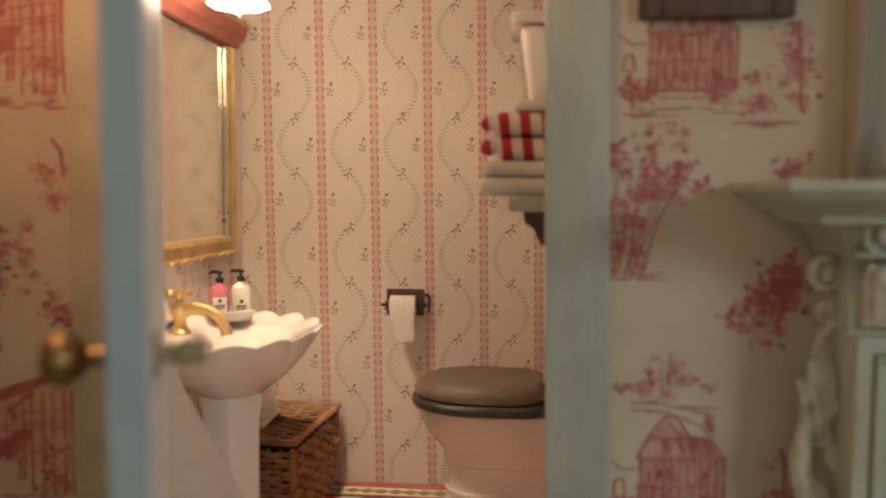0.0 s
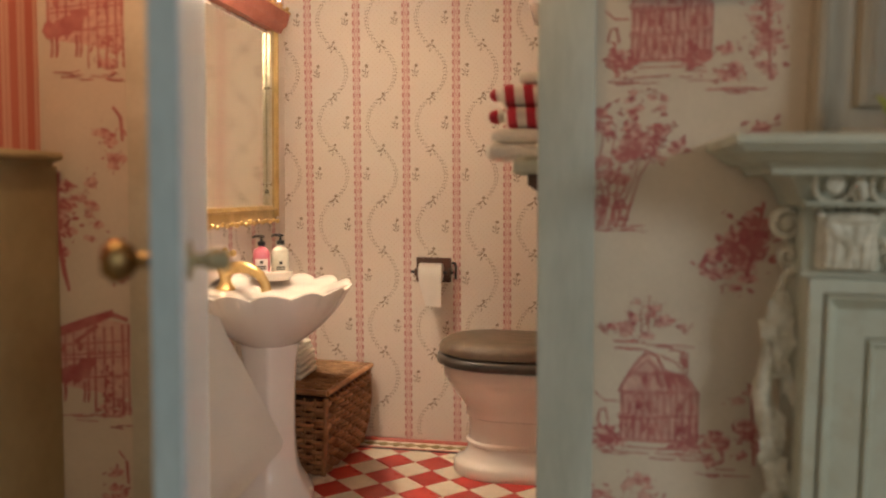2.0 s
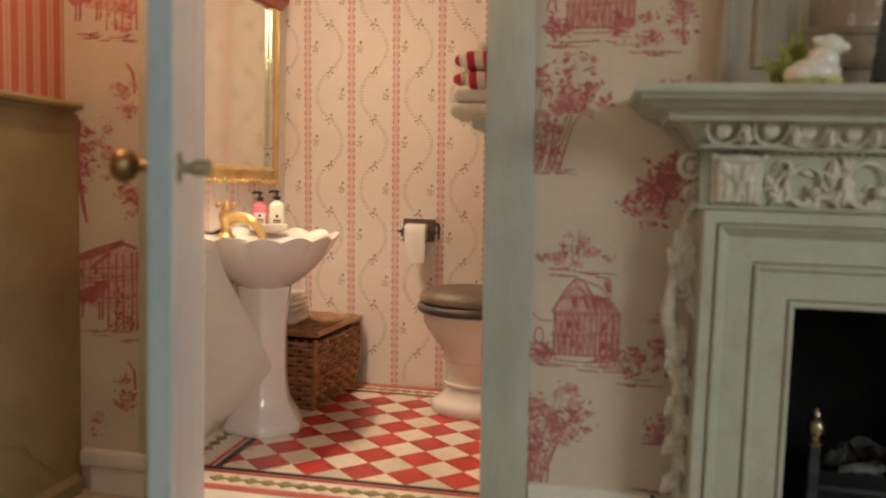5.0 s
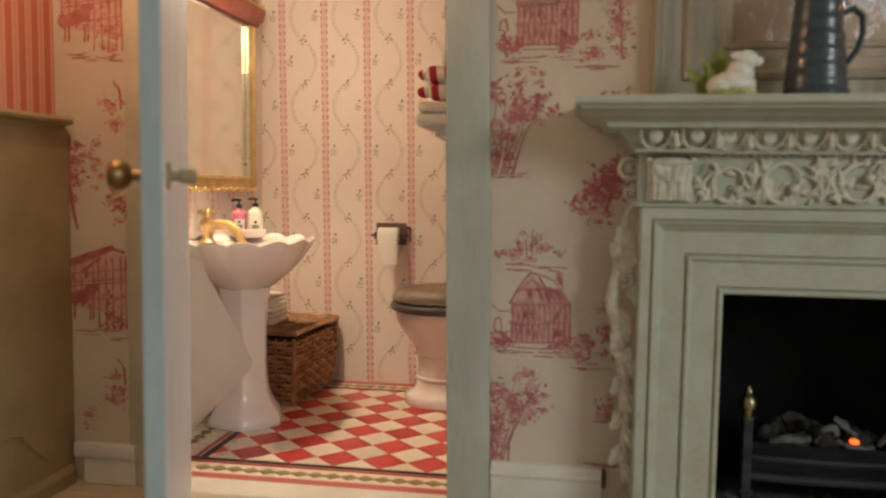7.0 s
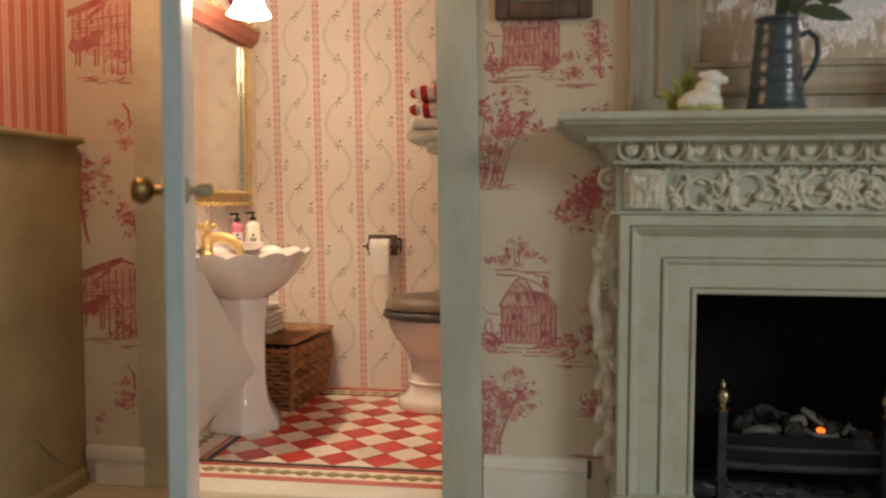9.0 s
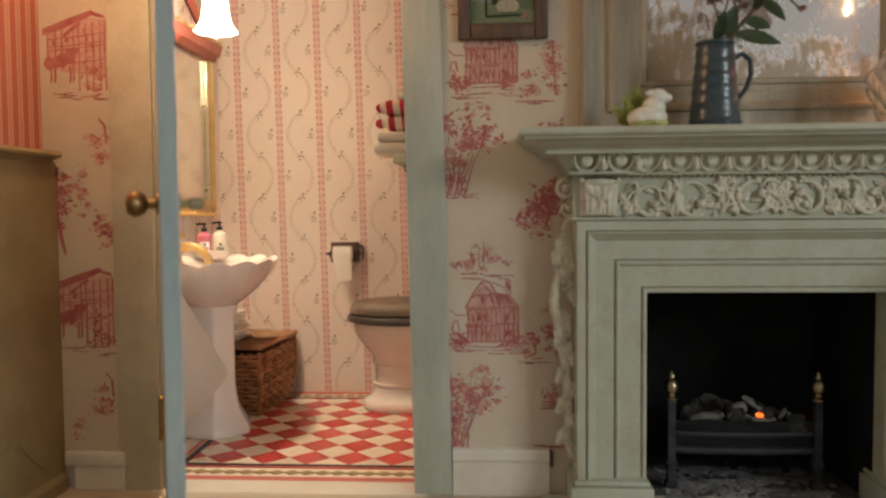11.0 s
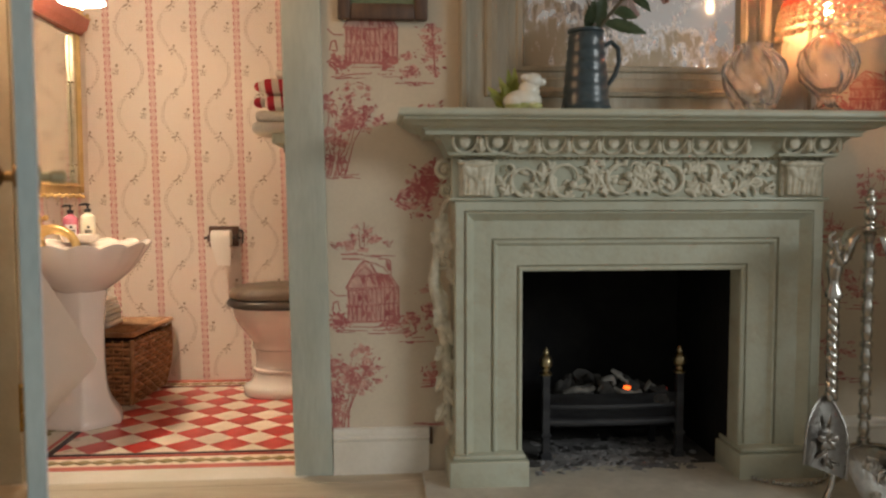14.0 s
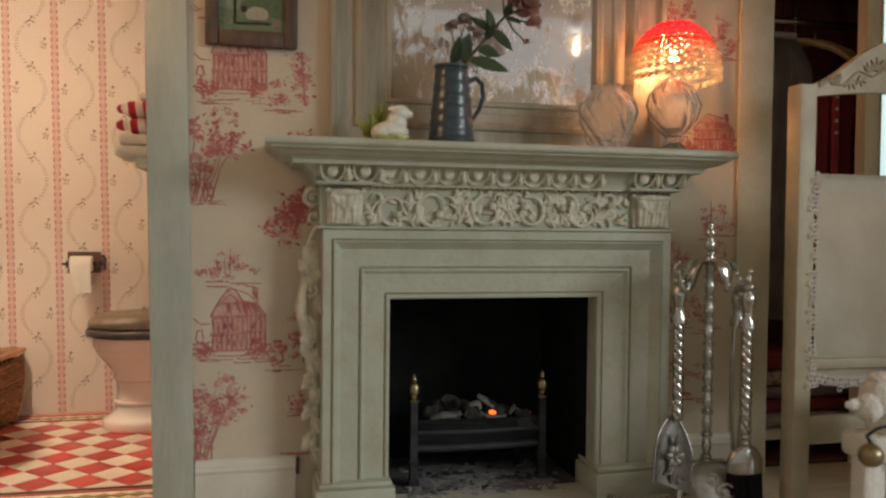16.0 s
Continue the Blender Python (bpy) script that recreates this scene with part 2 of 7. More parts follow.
bm = B()
for x0, x1, z0, z1 in ((LEFT - 0.1, DL, F, TOP), (DL, DR, HEAD, TOP), (DR, 1.08, F, TOP), (1.08, 1.95, 0.78, TOP), (1.95, CL, F, TOP), (CL, CR, HEAD, TOP), (CR, RIGHT + 0.1, F, TOP)):
    cube(bm, x0, x1, WALL, WALL + 0.05, z0, z1, bevel=0)
for v in bm.verts:
    if abs(v.co.x - DR) < 1e-4:
        v.co.x += 0.004 - 0.034 * (v.co.z - F) / 2
wall_north = setting("wall_north", bm, PAPER, "cream wall papered with red country scenes", "wall", smooth=0)
wall_west = setting("wall_west", box(LEFT - 0.1, LEFT, -0.25, WALL, F, TOP, bevel=0), PAPER, "wall with red striped paper above panelling", "wall", smooth=0)
# Out of view; its front edge is set to trim daylight on the right.
setting("wall_east", box(RIGHT, RIGHT + 0.1, 0.2, WALL, F, TOP, bevel=0), PAPER, "plain papered side wall, unseen, trimmed for the light", "wall", smooth=0)
setting("bathroom_wall_north", box(BL - 0.1, BR + 0.1, BACK, BACK + 0.1, F, TOP, bevel=0), PAPER, "wall papered with pink stripes and vines", "wall", smooth=0)
setting("bathroom_wall_west", box(BL - 0.1, BL, WALL + 0.1, BACK, F, TOP, bevel=0), PAPER, "side wall papered with pink stripes and vines", "wall", smooth=0)
setting("bathroom_wall_east", box(BR, BR + 0.1, WALL + 0.1, BACK, F, TOP, bevel=0), PAPER, "side wall papered with pink stripes and vines", "wall", smooth=0)


# ---- papers ----
def maths(nt, op, a, b=None, c=None):
    node = nt.nodes.new("ShaderNodeMath")
    node.operation = op
    for i, v in enumerate((a, b, c)):
        if v is None:
            continue
        if isinstance(v, (int, float)):
            node.inputs[i].default_value = v
        else:
            nt.links.new(v, node.inputs[i])
    return node.outputs[0]


def blend(nt, fac, c1, c2):
    mix = nt.nodes.new("ShaderNodeMix")
    mix.data_type = "RGBA"
    nt.links.new(fac, mix.inputs[0])
    for i, c in ((6, c1), (7, c2)):
        if isinstance(c, tuple):
            mix.inputs[i].default_value = (*c, 1)
        else:
            nt.links.new(c, mix.inputs[i])
    return mix.outputs[2]


def axes(m):
    nt = m.node_tree
    tc = nt.nodes.new("ShaderNodeTexCoord")
    mp = nt.nodes.new("ShaderNodeMapping")
    mp.inputs["Scale"].default_value = (1 / S, 1 / S, 1 / S)
    nt.links.new(tc.outputs["Object"], mp.inputs["Vector"])
    sep = nt.nodes.new("ShaderNodeSeparateXYZ")
    nt.links.new(mp.outputs[0], sep.inputs[0])
    ns = nt.nodes.new("ShaderNodeTexNoise")
    ns.inputs["Scale"].default_value = 4
    nt.links.new(mp.outputs[0], ns.inputs["Vector"])
    return nt, sep.outputs, ns.outputs[0]


HANG = 0.018


def vine_paper(name, axis, first):
    """Pale paper with pink ribbon stripes every 0.256 and rows of tiny dots."""
    m = bpy.data.materials.new(name)
    m.use_nodes = True
    nt, ax, cloud = axes(m)
    u, z = ax[axis], ax[2]
    if axis == 0:  # hung slightly out of true
        u = maths(nt, "ADD", u, maths(nt, "MULTIPLY", maths(nt, "SUBTRACT", z, 1.25), HANG))
    k = maths(nt, "SUBTRACT", maths(nt, "FRACT", maths(nt, "ADD", maths(nt, "DIVIDE", maths(nt, "SUBTRACT", u, first), 0.256), 100.5)), 0.5)
    d = maths(nt, "ABSOLUTE", maths(nt, "MULTIPLY", k, 0.256))
    ribbon = maths(nt, "LESS_THAN", d, 0.019)
    wave = maths(nt, "MULTIPLY", maths(nt, "SINE", maths(nt, "MULTIPLY", z, 155)), 0.0026)
    inner = maths(nt, "LESS_THAN", maths(nt, "ABSOLUTE", maths(nt, "ADD", maths(nt, "SUBTRACT", d, 0.006), wave)), 0.0022)
    dash = maths(nt, "MULTIPLY", maths(nt, "LESS_THAN", maths(nt, "ABSOLUTE", maths(nt, "SUBTRACT", d, 0.0156)), 0.0042),
                 maths(nt, "GREATER_THAN", maths(nt, "SINE", maths(nt, "MULTIPLY", z, 155)), -0.15))
    dots = maths(nt, "GREATER_THAN", maths(nt, "MULTIPLY", maths(nt, "SINE", maths(nt, "MULTIPLY", u, 245)), maths(nt, "SINE", maths(nt, "MULTIPLY", z, 245))), 0.86)
    ground = blend(nt, cloud, (0.845, 0.745, 0.672), (0.805, 0.70, 0.628))
    col = blend(nt, maths(nt, "MULTIPLY", dots, 0.5), ground, (0.50, 0.33, 0.24))
    col = blend(nt, maths(nt, "MULTIPLY", ribbon, 0.40), col, (0.74, 0.46, 0.42))
    col = blend(nt, maths(nt, "MULTIPLY", inner, 0.75), col, (0.64, 0.27, 0.26))
    col = blend(nt, maths(nt, "MULTIPLY", dash, 0.85), col, (0.50, 0.15, 0.155))
    b = nt.nodes["Principled BSDF"]
    nt.links.new(col, b.inputs["Base Color"])
    b.inputs["Roughness"].default_value, b.inputs["Specular IOR Level"].default_value = 0.7, 0.25
    return m


def stripe_paper(name):
    m = bpy.data.materials.new(name)
    m.use_nodes = True
    nt, ax, cloud = axes(m)
    s = maths(nt, "FRACT", maths(nt, "ADD", maths(nt, "DIVIDE", ax[1], 0.068), 50.0))
    wide = maths(nt, "LESS_THAN", s, 0.52)
    thin = maths(nt, "LESS_THAN", maths(nt, "ABSOLUTE", maths(nt, "SUBTRACT", s, 0.76)), 0.06)
    col = blend(nt, wide, (0.62, 0.36, 0.26), (0.50, 0.14, 0.10))
    col = blend(nt, thin, col, (0.54, 0.22, 0.16))
    col = blend(nt, maths(nt, "MULTIPLY", cloud, 0.25), col, (0.42, 0.14, 0.10))
    b = nt.nodes["Principled BSDF"]
    nt.links.new(col, b.inputs["Base Color"])
    b.inputs["Roughness"].default_value = 0.75
    return m


for wall_name, axis in (("bathroom_wall_north", 0), ("bathroom_wall_west", 1), ("bathroom_wall_east", 1)):
    bpy.data.objects[wall_name].data.materials[0] = vine_paper("vine_paper_" + wall_name[14:], axis, (-0.822, 3.56)[axis])
wall_west.data.materials[0] = stripe_paper("red_striped_paper")


class Sheet:
    """A printed layer on an upright wall: flat marks laid a hair proud of the paper."""
    def __init__(self, origin, along, normal, seed):
        self.o, self.u, self.n = Vector(origin), Vector(along), Vector(normal)
        self.v, self.f, self.r, self.pale = [], [], random.Random(seed), ([], [])

    def poly(self, pts, pale=False):
        vs, fs = self.pale if pale else (self.v, self.f)
        i = len(vs)
        lift = (0.0004 if pale else 0.0012) + 0.000006 * (len(fs) % 97)
        vs += [(self.o + self.u * a + Vector((0, 0, b)) + self.n * lift) * S for a, b in pts]
        fs.append(tuple(range(i, i + len(pts))))

    def line(self, a, b, w=0.004):
        d = Vector((b[0] - a[0], b[1] - a[1]))
        if d.length < 1e-6:
            return
        t = Vector((-d.y, d.x)).normalized() * w / 2
        k = self.r.uniform(0.5, 1.0)
        self.poly([(a[0] + t.x, a[1] + t.y), (a[0] - t.x, a[1] - t.y), (b[0] - t.x * k, b[1] - t.y * k), (b[0] + t.x * k, b[1] + t.y * k)])

    def blot(self, x, z, w, h=None, tilt=None):
        h = h or w
        n, tilt = 6, self.r.uniform(0, 3) if tilt is None else tilt
        c, s = math.cos(tilt), math.sin(tilt)
        pts = []
        for i in range(n):
            a, k = 2 * math.pi * i / n, self.r.uniform(0.7, 1.15)
            px, pz = w / 2 * k * math.cos(a), h / 2 * k * math.sin(a)
            pts.append((x + px * c - pz * s, z + px * s + pz * c))
        self.poly(pts)

    def wash(self, x, z, w, h):
        """A paler tint of ink with a ragged outline."""
        n, ph = 12, self.r.uniform(0, 6)
        self.poly([(x + w / 2 * math.cos(6.2832 * i / n) * self.r.uniform(0.7, 1.1), z + h / 2 * math.sin(6.2832 * i / n) * self.r.uniform(0.7, 1.1)) for i in range(n)], True)

    def touch(self, x, z, w, h, tilt):
        """One brushed touch of ink: a ragged, tapering fleck."""
        c, s, pts = math.cos(tilt), math.sin(tilt), []
        for a, b in ((-1, 0), (-0.5, 0.8), (0.1, 1), (0.7, 0.55), (1, 0.1), (0.6, -0.6), (0, -0.9), (-0.6, -0.7)):
            a, b = a * w / 2 * self.r.uniform(0.75, 1.15), b * h / 2 * self.r.uniform(0.6, 1.2)
            pts.append((x + a * c - b * s, z + a * s + b * c))
        self.poly(pts)

    def stroke(self, pts, w=0.005):
        """A brush line through pts, a little unsteady in width."""
        for a, b in zip(pts, pts[1:]):
            self.line(a, b, w * self.r.uniform(0.75, 1.2))

    def foliage(self, x0, x1, z0, z1, n=40, size=0.02, dark=0.5):
        """Sprays of leaf touches in clumps, with paper showing between; dark: the share of heavy touches."""
        cx, cz, w, h = (x0 + x1) / 2, (z0 + z1) / 2, x1 - x0, z1 - z0
        for _ in range(max(3, n // 4)):
            a, k = self.r.uniform(0, 6.28), math.sqrt(self.r.random()) * 0.9
            px, pz, lean = cx + k * w / 2 * math.cos(a), cz + k * h / 2 * math.sin(a), self.r.uniform(-0.7, 0.7)
            self.wash(px, pz, size * self.r.uniform(1.4, 2.6), size * self.r.uniform(0.9, 1.5))
            for _ in range(7):
                q = size * self.r.uniform(0.4, 1.05) * (1.2 if self.r.random() < dark else 0.6)
                self.touch(px + self.r.gauss(0, 0.85) * size, pz + self.r.gauss(0, 0.6) * size, q, q * self.r.uniform(0.32, 0.6), lean + self.r.gauss(0, 0.6))

    def ground(self, x0, x1, z, n=7, drop=0.03):
        """Short level strokes of ground under a motif."""
        for i in range(n):
            a, b = self.r.uniform(x0, x1 - 0.04), z - drop * self.r.random()
            m = a + self.r.uniform(0.03, 0.09)
            self.stroke([(a, b), ((a + m) / 2, b + self.r.uniform(-0.004, 0.002)), (m, b + self.r.uniform(-0.003, 0.004))], self.r.uniform(0.003, 0.0055))

    def tree(self, x0, x1, z0, z1):
        """A tree of several stems that leans out from the left, its crown in open sprays."""
        w, h = x1 - x0, z1 - z0
        for i in range(6):
            a, tip = 0.04 + 0.05 * i, 0.02 + 0.17 * i
            top = self.r.uniform(0.55, 0.85)
            pts = [(x0 + w * (a + (tip - a) * t ** 1.6) + self.r.uniform(-0.011, 0.011), z0 + h * top * t) for t in (0, 0.25, 0.5, 0.75, 1)]
            for k, (p, q) in enumerate(zip(pts, pts[1:])):
                self.line(p, q, 0.0065 - 0.0012 * k)
        for i in range(34):
            px, pz = x0 + w * self.r.uniform(0, 0.34), z0 + h * self.r.uniform(0, 0.42)
            self.touch(px, pz, self.r.uniform(0.012, 0.028), self.r.uniform(0.004, 0.009), 1.3 + self.r.uniform(-0.9, 0.9))
        self.foliage(x0 - 0.02, x0 + 0.14 * w, z0 + 0.68 * h, z0 + 0.86 * h, 20, 0.026, 0.9)
        self.foliage(x0 + 0.22 * w, x0 + 0.50 * w, z0 + 0.52 * h, z0 + 0.78 * h, 40, 0.024, 0.75)
        self.foliage(x0 + 0.55 * w, x1, z0 + 0.45 * h, z0 + 0.82 * h, 36, 0.02, 0.55)
        self.foliage(x0 + 0.2 * w, x0 + 0.8 * w, z0 + 0.78 * h, z0 + 1.02 * h, 36, 0.015, 0.15)
        self.foliage(x0 - 0.02, x0 + 0.42 * w, z0 + 0.30 * h, z0 + 0.58 * h, 44, 0.019, 0.55)
        self.foliage(x0 - 0.01, x0 + 0.30 * w, z0, z0 + 0.30 * h, 36, 0.017, 0.5)
        self.foliage(x0 + 0.4 * w, x0 + 0.75 * w, z0 + 0.36 * h, z0 + 0.6 * h, 20, 0.017, 0.4)
        self.ground(x0 - 0.02, x0 + 0.5 * w, z0 + 0.01, 5, 0.02)

    def bush(self, x0, x1, z0, z1, n=60, size=0.02, dark=0.4):
        """A low, spreading thicket with twigs that point up and outwards, on level ground strokes."""
        w, h = x1 - x0, z1 - z0
        for i in range(int(n * 0.16)):
            t = self.r.random()
            x = x0 + w * t
            top = z0 + h * (0.35 + 0.65 * math.sin(math.pi * t)) * self.r.uniform(0.5, 1.0)
            self.stroke([(x, z0 + h * self.r.uniform(0.05, 0.3)), (x + (t - 0.5) * 0.03, (z0 + top) / 2), (x + (t - 0.5) * 0.07, top)], 0.0035)
        self.foliage(x0, x1, z0, z0 + 0.55 * h, int(n * 0.8), size, dark)
        self.foliage(x0 + 0.15 * w, x1 - 0.2 * w, z0 + 0.35 * h, z1, int(n * 0.6), size * 0.8, dark * 0.6)
        self.ground(x0, x1, z0, 8, 0.03)

    def house(self, x0, x1, z0, z1):
        """A gabled, half-timbered house with a wing, drawn in bold strokes."""
        w, h = x1 - x0, z1 - z0

        def at(a, b):
            return (x0 + a * w, z0 + b * h)

        def rule(pts, q=0.005):
            self.stroke([at(*p) for p in pts], q)

        self.poly([at(0.22, 0.10), at(0.70, 0.10), at(0.74, 0.60), at(0.62, 0.84), at(0.47, 0.99), at(0.34, 0.84), at(0.22, 0.60)], True)
        self.poly([at(0.72, 0.08), at(0.985, 0.10), at(0.985, 0.62), at(0.90, 0.74), at(0.63, 0.85), at(0.74, 0.60)], True)
        rule([(0.20, 0.60), (0.30, 0.78), (0.38, 0.90), (0.47, 1.0), (0.57, 0.95), (0.66, 0.80), (0.74, 0.60)], 0.006)
        rule([(0.47, 1.0), (0.62, 0.96), (0.76, 0.90), (0.88, 0.76), (0.99, 0.60)], 0.005)
        rule([(0.30, 0.74), (0.47, 0.92), (0.66, 0.76)], 0.004)
        rule([(0.80, 0.90), (0.80, 1.0), (0.86, 1.0), (0.87, 0.80)], 0.006)
        self.touch(*at(0.835, 0.90), 0.014, 0.05, 0.1)
        for b, a0, a1 in ((0.78, 0.32, 0.64), (0.60, 0.2, 0.99), (0.57, 0.22, 0.74), (0.37, 0.2, 0.99), (0.34, 0.2, 0.72), (0.12, 0.2, 0.99), (0.05, 0.3, 0.9)):
            rule([(a0, b), ((a0 + a1) / 2, b + self.r.uniform(-0.01, 0.01)), (a1, b + 0.015)], self.r.uniform(0.004, 0.006))
        for a in (0.23, 0.29, 0.36, 0.43, 0.50, 0.57, 0.64, 0.71):
            rule([(a, 0.12), (a + 0.008, 0.36)], 0.005)
            rule([(a + 0.02, 0.38), (a + 0.01, 0.58)], 0.005)
        for a in (0.77, 0.84, 0.91, 0.98):
            rule([(a, 0.12), (a, 0.62)], 0.0055)
        for a, b, c, d in ((0.30, 0.40, 0.36, 0.56), (0.57, 0.40, 0.52, 0.56), (0.30, 0.14, 0.36, 0.34), (0.64, 0.14, 0.58, 0.33), (0.78, 0.40, 0.90, 0.60), (0.40, 0.80, 0.47, 0.62), (0.54, 0.80, 0.47, 0.62), (0.78, 0.62, 0.72, 0.82), (0.86, 0.62, 0.80, 0.80), (0.92, 0.62, 0.86, 0.74)):
            rule([(a, b), (c, d)], 0.0045)
        for a, b, q in ((0.46, 0.72, 1.1), (0.40, 0.47, 1.0), (0.50, 0.47, 1.0), (0.81, 0.46, 0.9), (0.92, 0.46, 0.9), (0.45, 0.24, 1.0), (0.54, 0.22, 1.1), (0.80, 0.24, 1.0)):
            p = at(a, b)
            self.touch(p[0], p[1], 0.018 * q, 0.036 * q, 0)
            self.line((p[0] - 0.010 * q, p[1] + 0.018 * q), (p[0] + 0.010 * q, p[1] + 0.018 * q), 0.003)
        for i in range(46):
            a, b = self.r.uniform(0.22, 0.97), self.r.uniform(0.1, 0.58)
            rule([(a, b), (a + self.r.uniform(-0.02, 0.02), b + self.r.uniform(0.06, 0.16))], 0.003)
        for i in range(40):
            a = self.r.uniform(0.58, 0.92)
            rule([(a, 0.62 + 0.1 * self.r.random()), (a - 0.05, 0.82 - 0.1 * abs(a - 0.65))], 0.003)
        # low side wing with an arch, and the thickets at the foot
        rule([(-0.03, 0.58), (0.06, 0.50), (0.2, 0.50)], 0.005)
        rule([(0.0, 0.28), (0.02, 0.40), (0.08, 0.42), (0.11, 0.28)], 0.006)
        for x_a, x_b, dark in ((0.0, 0.26, 0.9), (0.80, 0.98, 0.85)):
            self.foliage(x0 + x_a * w, x0 + x_b * w, z0 + 0.05 * h, z0 + 0.24 * h, 34, 0.022, dark)
        self.ground(x0 - 0.01, x1 + 0.01, z0 + 0.004, 8, 0.035)

    def byre(self, x0, x1, z0, z1):
        """A timbered byre with a sloping roof and a dark beast standing before it."""
        w, h = x1 - x0, z1 - z0

        def at(a, b):
            return (x0 + a * w, z0 + b * h)

        self.poly([at(0.05, 0.3), at(0.95, 0.2), at(0.95, 0.9), at(0.6, 0.94), at(0.05, 0.8)], True)
        for k in range(3):
            self.stroke([at(0.0, 0.76 + 0.016 * k), at(0.25, 0.83 + 0.016 * k), at(0.5, 0.90 + 0.016 * k), at(0.78, 0.97), at(0.95, 0.93)], 0.013)
        self.poly([at(-0.02, 0.72), at(0.30, 0.80), at(0.62, 0.90), at(0.80, 0.98), at(0.76, 1.02), at(0.40, 0.93), at(-0.02, 0.80)])
        self.stroke([at(0.30, 0.70), at(0.44, 0.79), at(0.58, 0.87)], 0.018)
        for i in range(14):
            a, b = self.r.uniform(0.5, 0.92), self.r.uniform(0.2, 0.80)
            self.touch(*at(a, b), self.r.uniform(0.012, 0.03), self.r.uniform(0.006, 0.012), 1.57 + self.r.uniform(-0.4, 0.4))
        for a in (0.06, 0.18, 0.28, 0.46, 0.54, 0.66, 0.76, 0.88, 0.96):
            self.stroke([at(a, 0.30 if a < 0.5 else 0.04), at(a + self.r.uniform(-0.015, 0.015), 0.5), at(a, 0.78 + 0.12 * a)], self.r.uniform(0.006, 0.009))
        for b in (0.38, 0.56, 0.60, 0.70):
            self.stroke([at(0.04, b - 0.03), at(0.5, b), at(0.96, b + 0.04)], 0.005)
        for a, b in ((0.16, 0.63), (0.36, 0.66), (0.38, 0.52)):
            self.touch(*at(a, b), 0.022, 0.03, 0.2)
        for a, b, q, r in ((0.08, 0.38, 0.05, 0.055), (0.18, 0.39, 0.08, 0.055), (0.30, 0.41, 0.08, 0.06), (0.40, 0.45, 0.055, 0.065), (0.47, 0.52, 0.055, 0.035)):
            for _ in range(3):
                self.touch(at(a, b)[0], at(a, b)[1], q, r, 0.15)
        for a in (0.10, 0.16, 0.40, 0.45):
            self.stroke([at(a, 0.34), at(a + 0.01, 0.22), at(a - 0.005, 0.14)], 0.010)
        self.foliage(*(at(0.60, 0)[0], at(0.98, 0)[0]), z0 + 0.02 * h, z0 + 0.42 * h, 50, 0.022, 0.3)
        self.ground(x0 + 0.05 * w, x1, z0 + 0.03 * h, 9, 0.04)

    def place(self, name, mat, parent, label):
        for (vs, fs), m in (((self.v, self.f), mat), (self.pale, INKPALE)):
            if fs:
                me = bpy.data.meshes.new(name)
                me.from_pydata(vs, [], fs)
                me.materials.append(m)
                ob = new(name, me)
                ob.parent = parent
                tagged(ob, label, kind="stuff")


toile = Sheet((0, WALL, 0), (1, 0, 0), (0, -1, 0), 5)
for up in (0.0, 1.027):  # the pattern comes again each 1.027 m
    toile.house(0.345, 0.615, 0.53 + up, 0.81 + up)
    # a plain upright tuft beside the house
    toile.foliage(0.63, 0.685, 0.50 + up, 0.60 + up, 34, 0.02, 0.6)
    toile.ground(0.60, 0.74, 0.497 + up, 5, 0.03)
    toile.tree(0.33, 0.555, 0.12 + up, 0.48 + up)
    toile.bush(0.345, 0.60, 0.84 + up, 0.965 + up, 54, 0.018, 0.45)
    toile.foliage(0.62, 0.75, 0.975 + up, 1.15 + up, 95, 0.025, 0.85)
    toile.foliage(0.70, 0.77, 1.07 + up, 1.20 + up, 40, 0.026, 1.0)
    toile.stroke([(0.72, 1.02 + up), (0.74, 1.12 + up), (0.757, 1.215 + up)], 0.012)
    toile.foliage(0.70, 0.78, 0.58 + up, 0.72 + up, 36, 0.02, 0.35)
    toile.foliage(0.715, 0.785, 0.51 + up, 0.66 + up, 44, 0.018, 0.4)
    toile.stroke([(0.745, 0.72 + up), (0.752, 0.62 + up), (0.76, 0.51 + up)], 0.006)
    toile.foliage(0.715, 0.765, 0.31 + up, 0.40 + up, 26, 0.02, 0.8)
    toile.ground(0.69, 0.78, 0.315 + up, 4, 0.02)
    toile.ground(0.66, 0.78, 0.15 + up, 5, 0.02)
for up in (0.0, 1.045):
    toile.byre(-1.31, -1.04, 0.53 + up, 0.86 + up)
    toile.foliage(-1.15, -1.045, 0.25 + up, 0.38 + up, 34, 0.022, 0.4)
    toile.stroke([(-1.09, 0.43 + up), (-1.065, 0.40 + up), (-1.06, 0.33 + up)], 0.009)
    toile.foliage(-1.24, -1.16, 0.14 + up, 0.26 + up, 14, 0.02, 0.2)
    toile.stroke([(-1.275, 1.28), (-1.28, 1.10), (-1.26, 0.98), (-1.245, 0.92)], 0.014)
toile.foliage(-1.31, -1.22, 1.0, 1.28, 60, 0.026, 0.75)
toile.foliage(-1.21, -1.12, 1.02, 1.28, 26, 0.02, 0.2)
toile.foliage(-1.11, -1.045, 0.94, 1.12, 34, 0.026, 0.6)
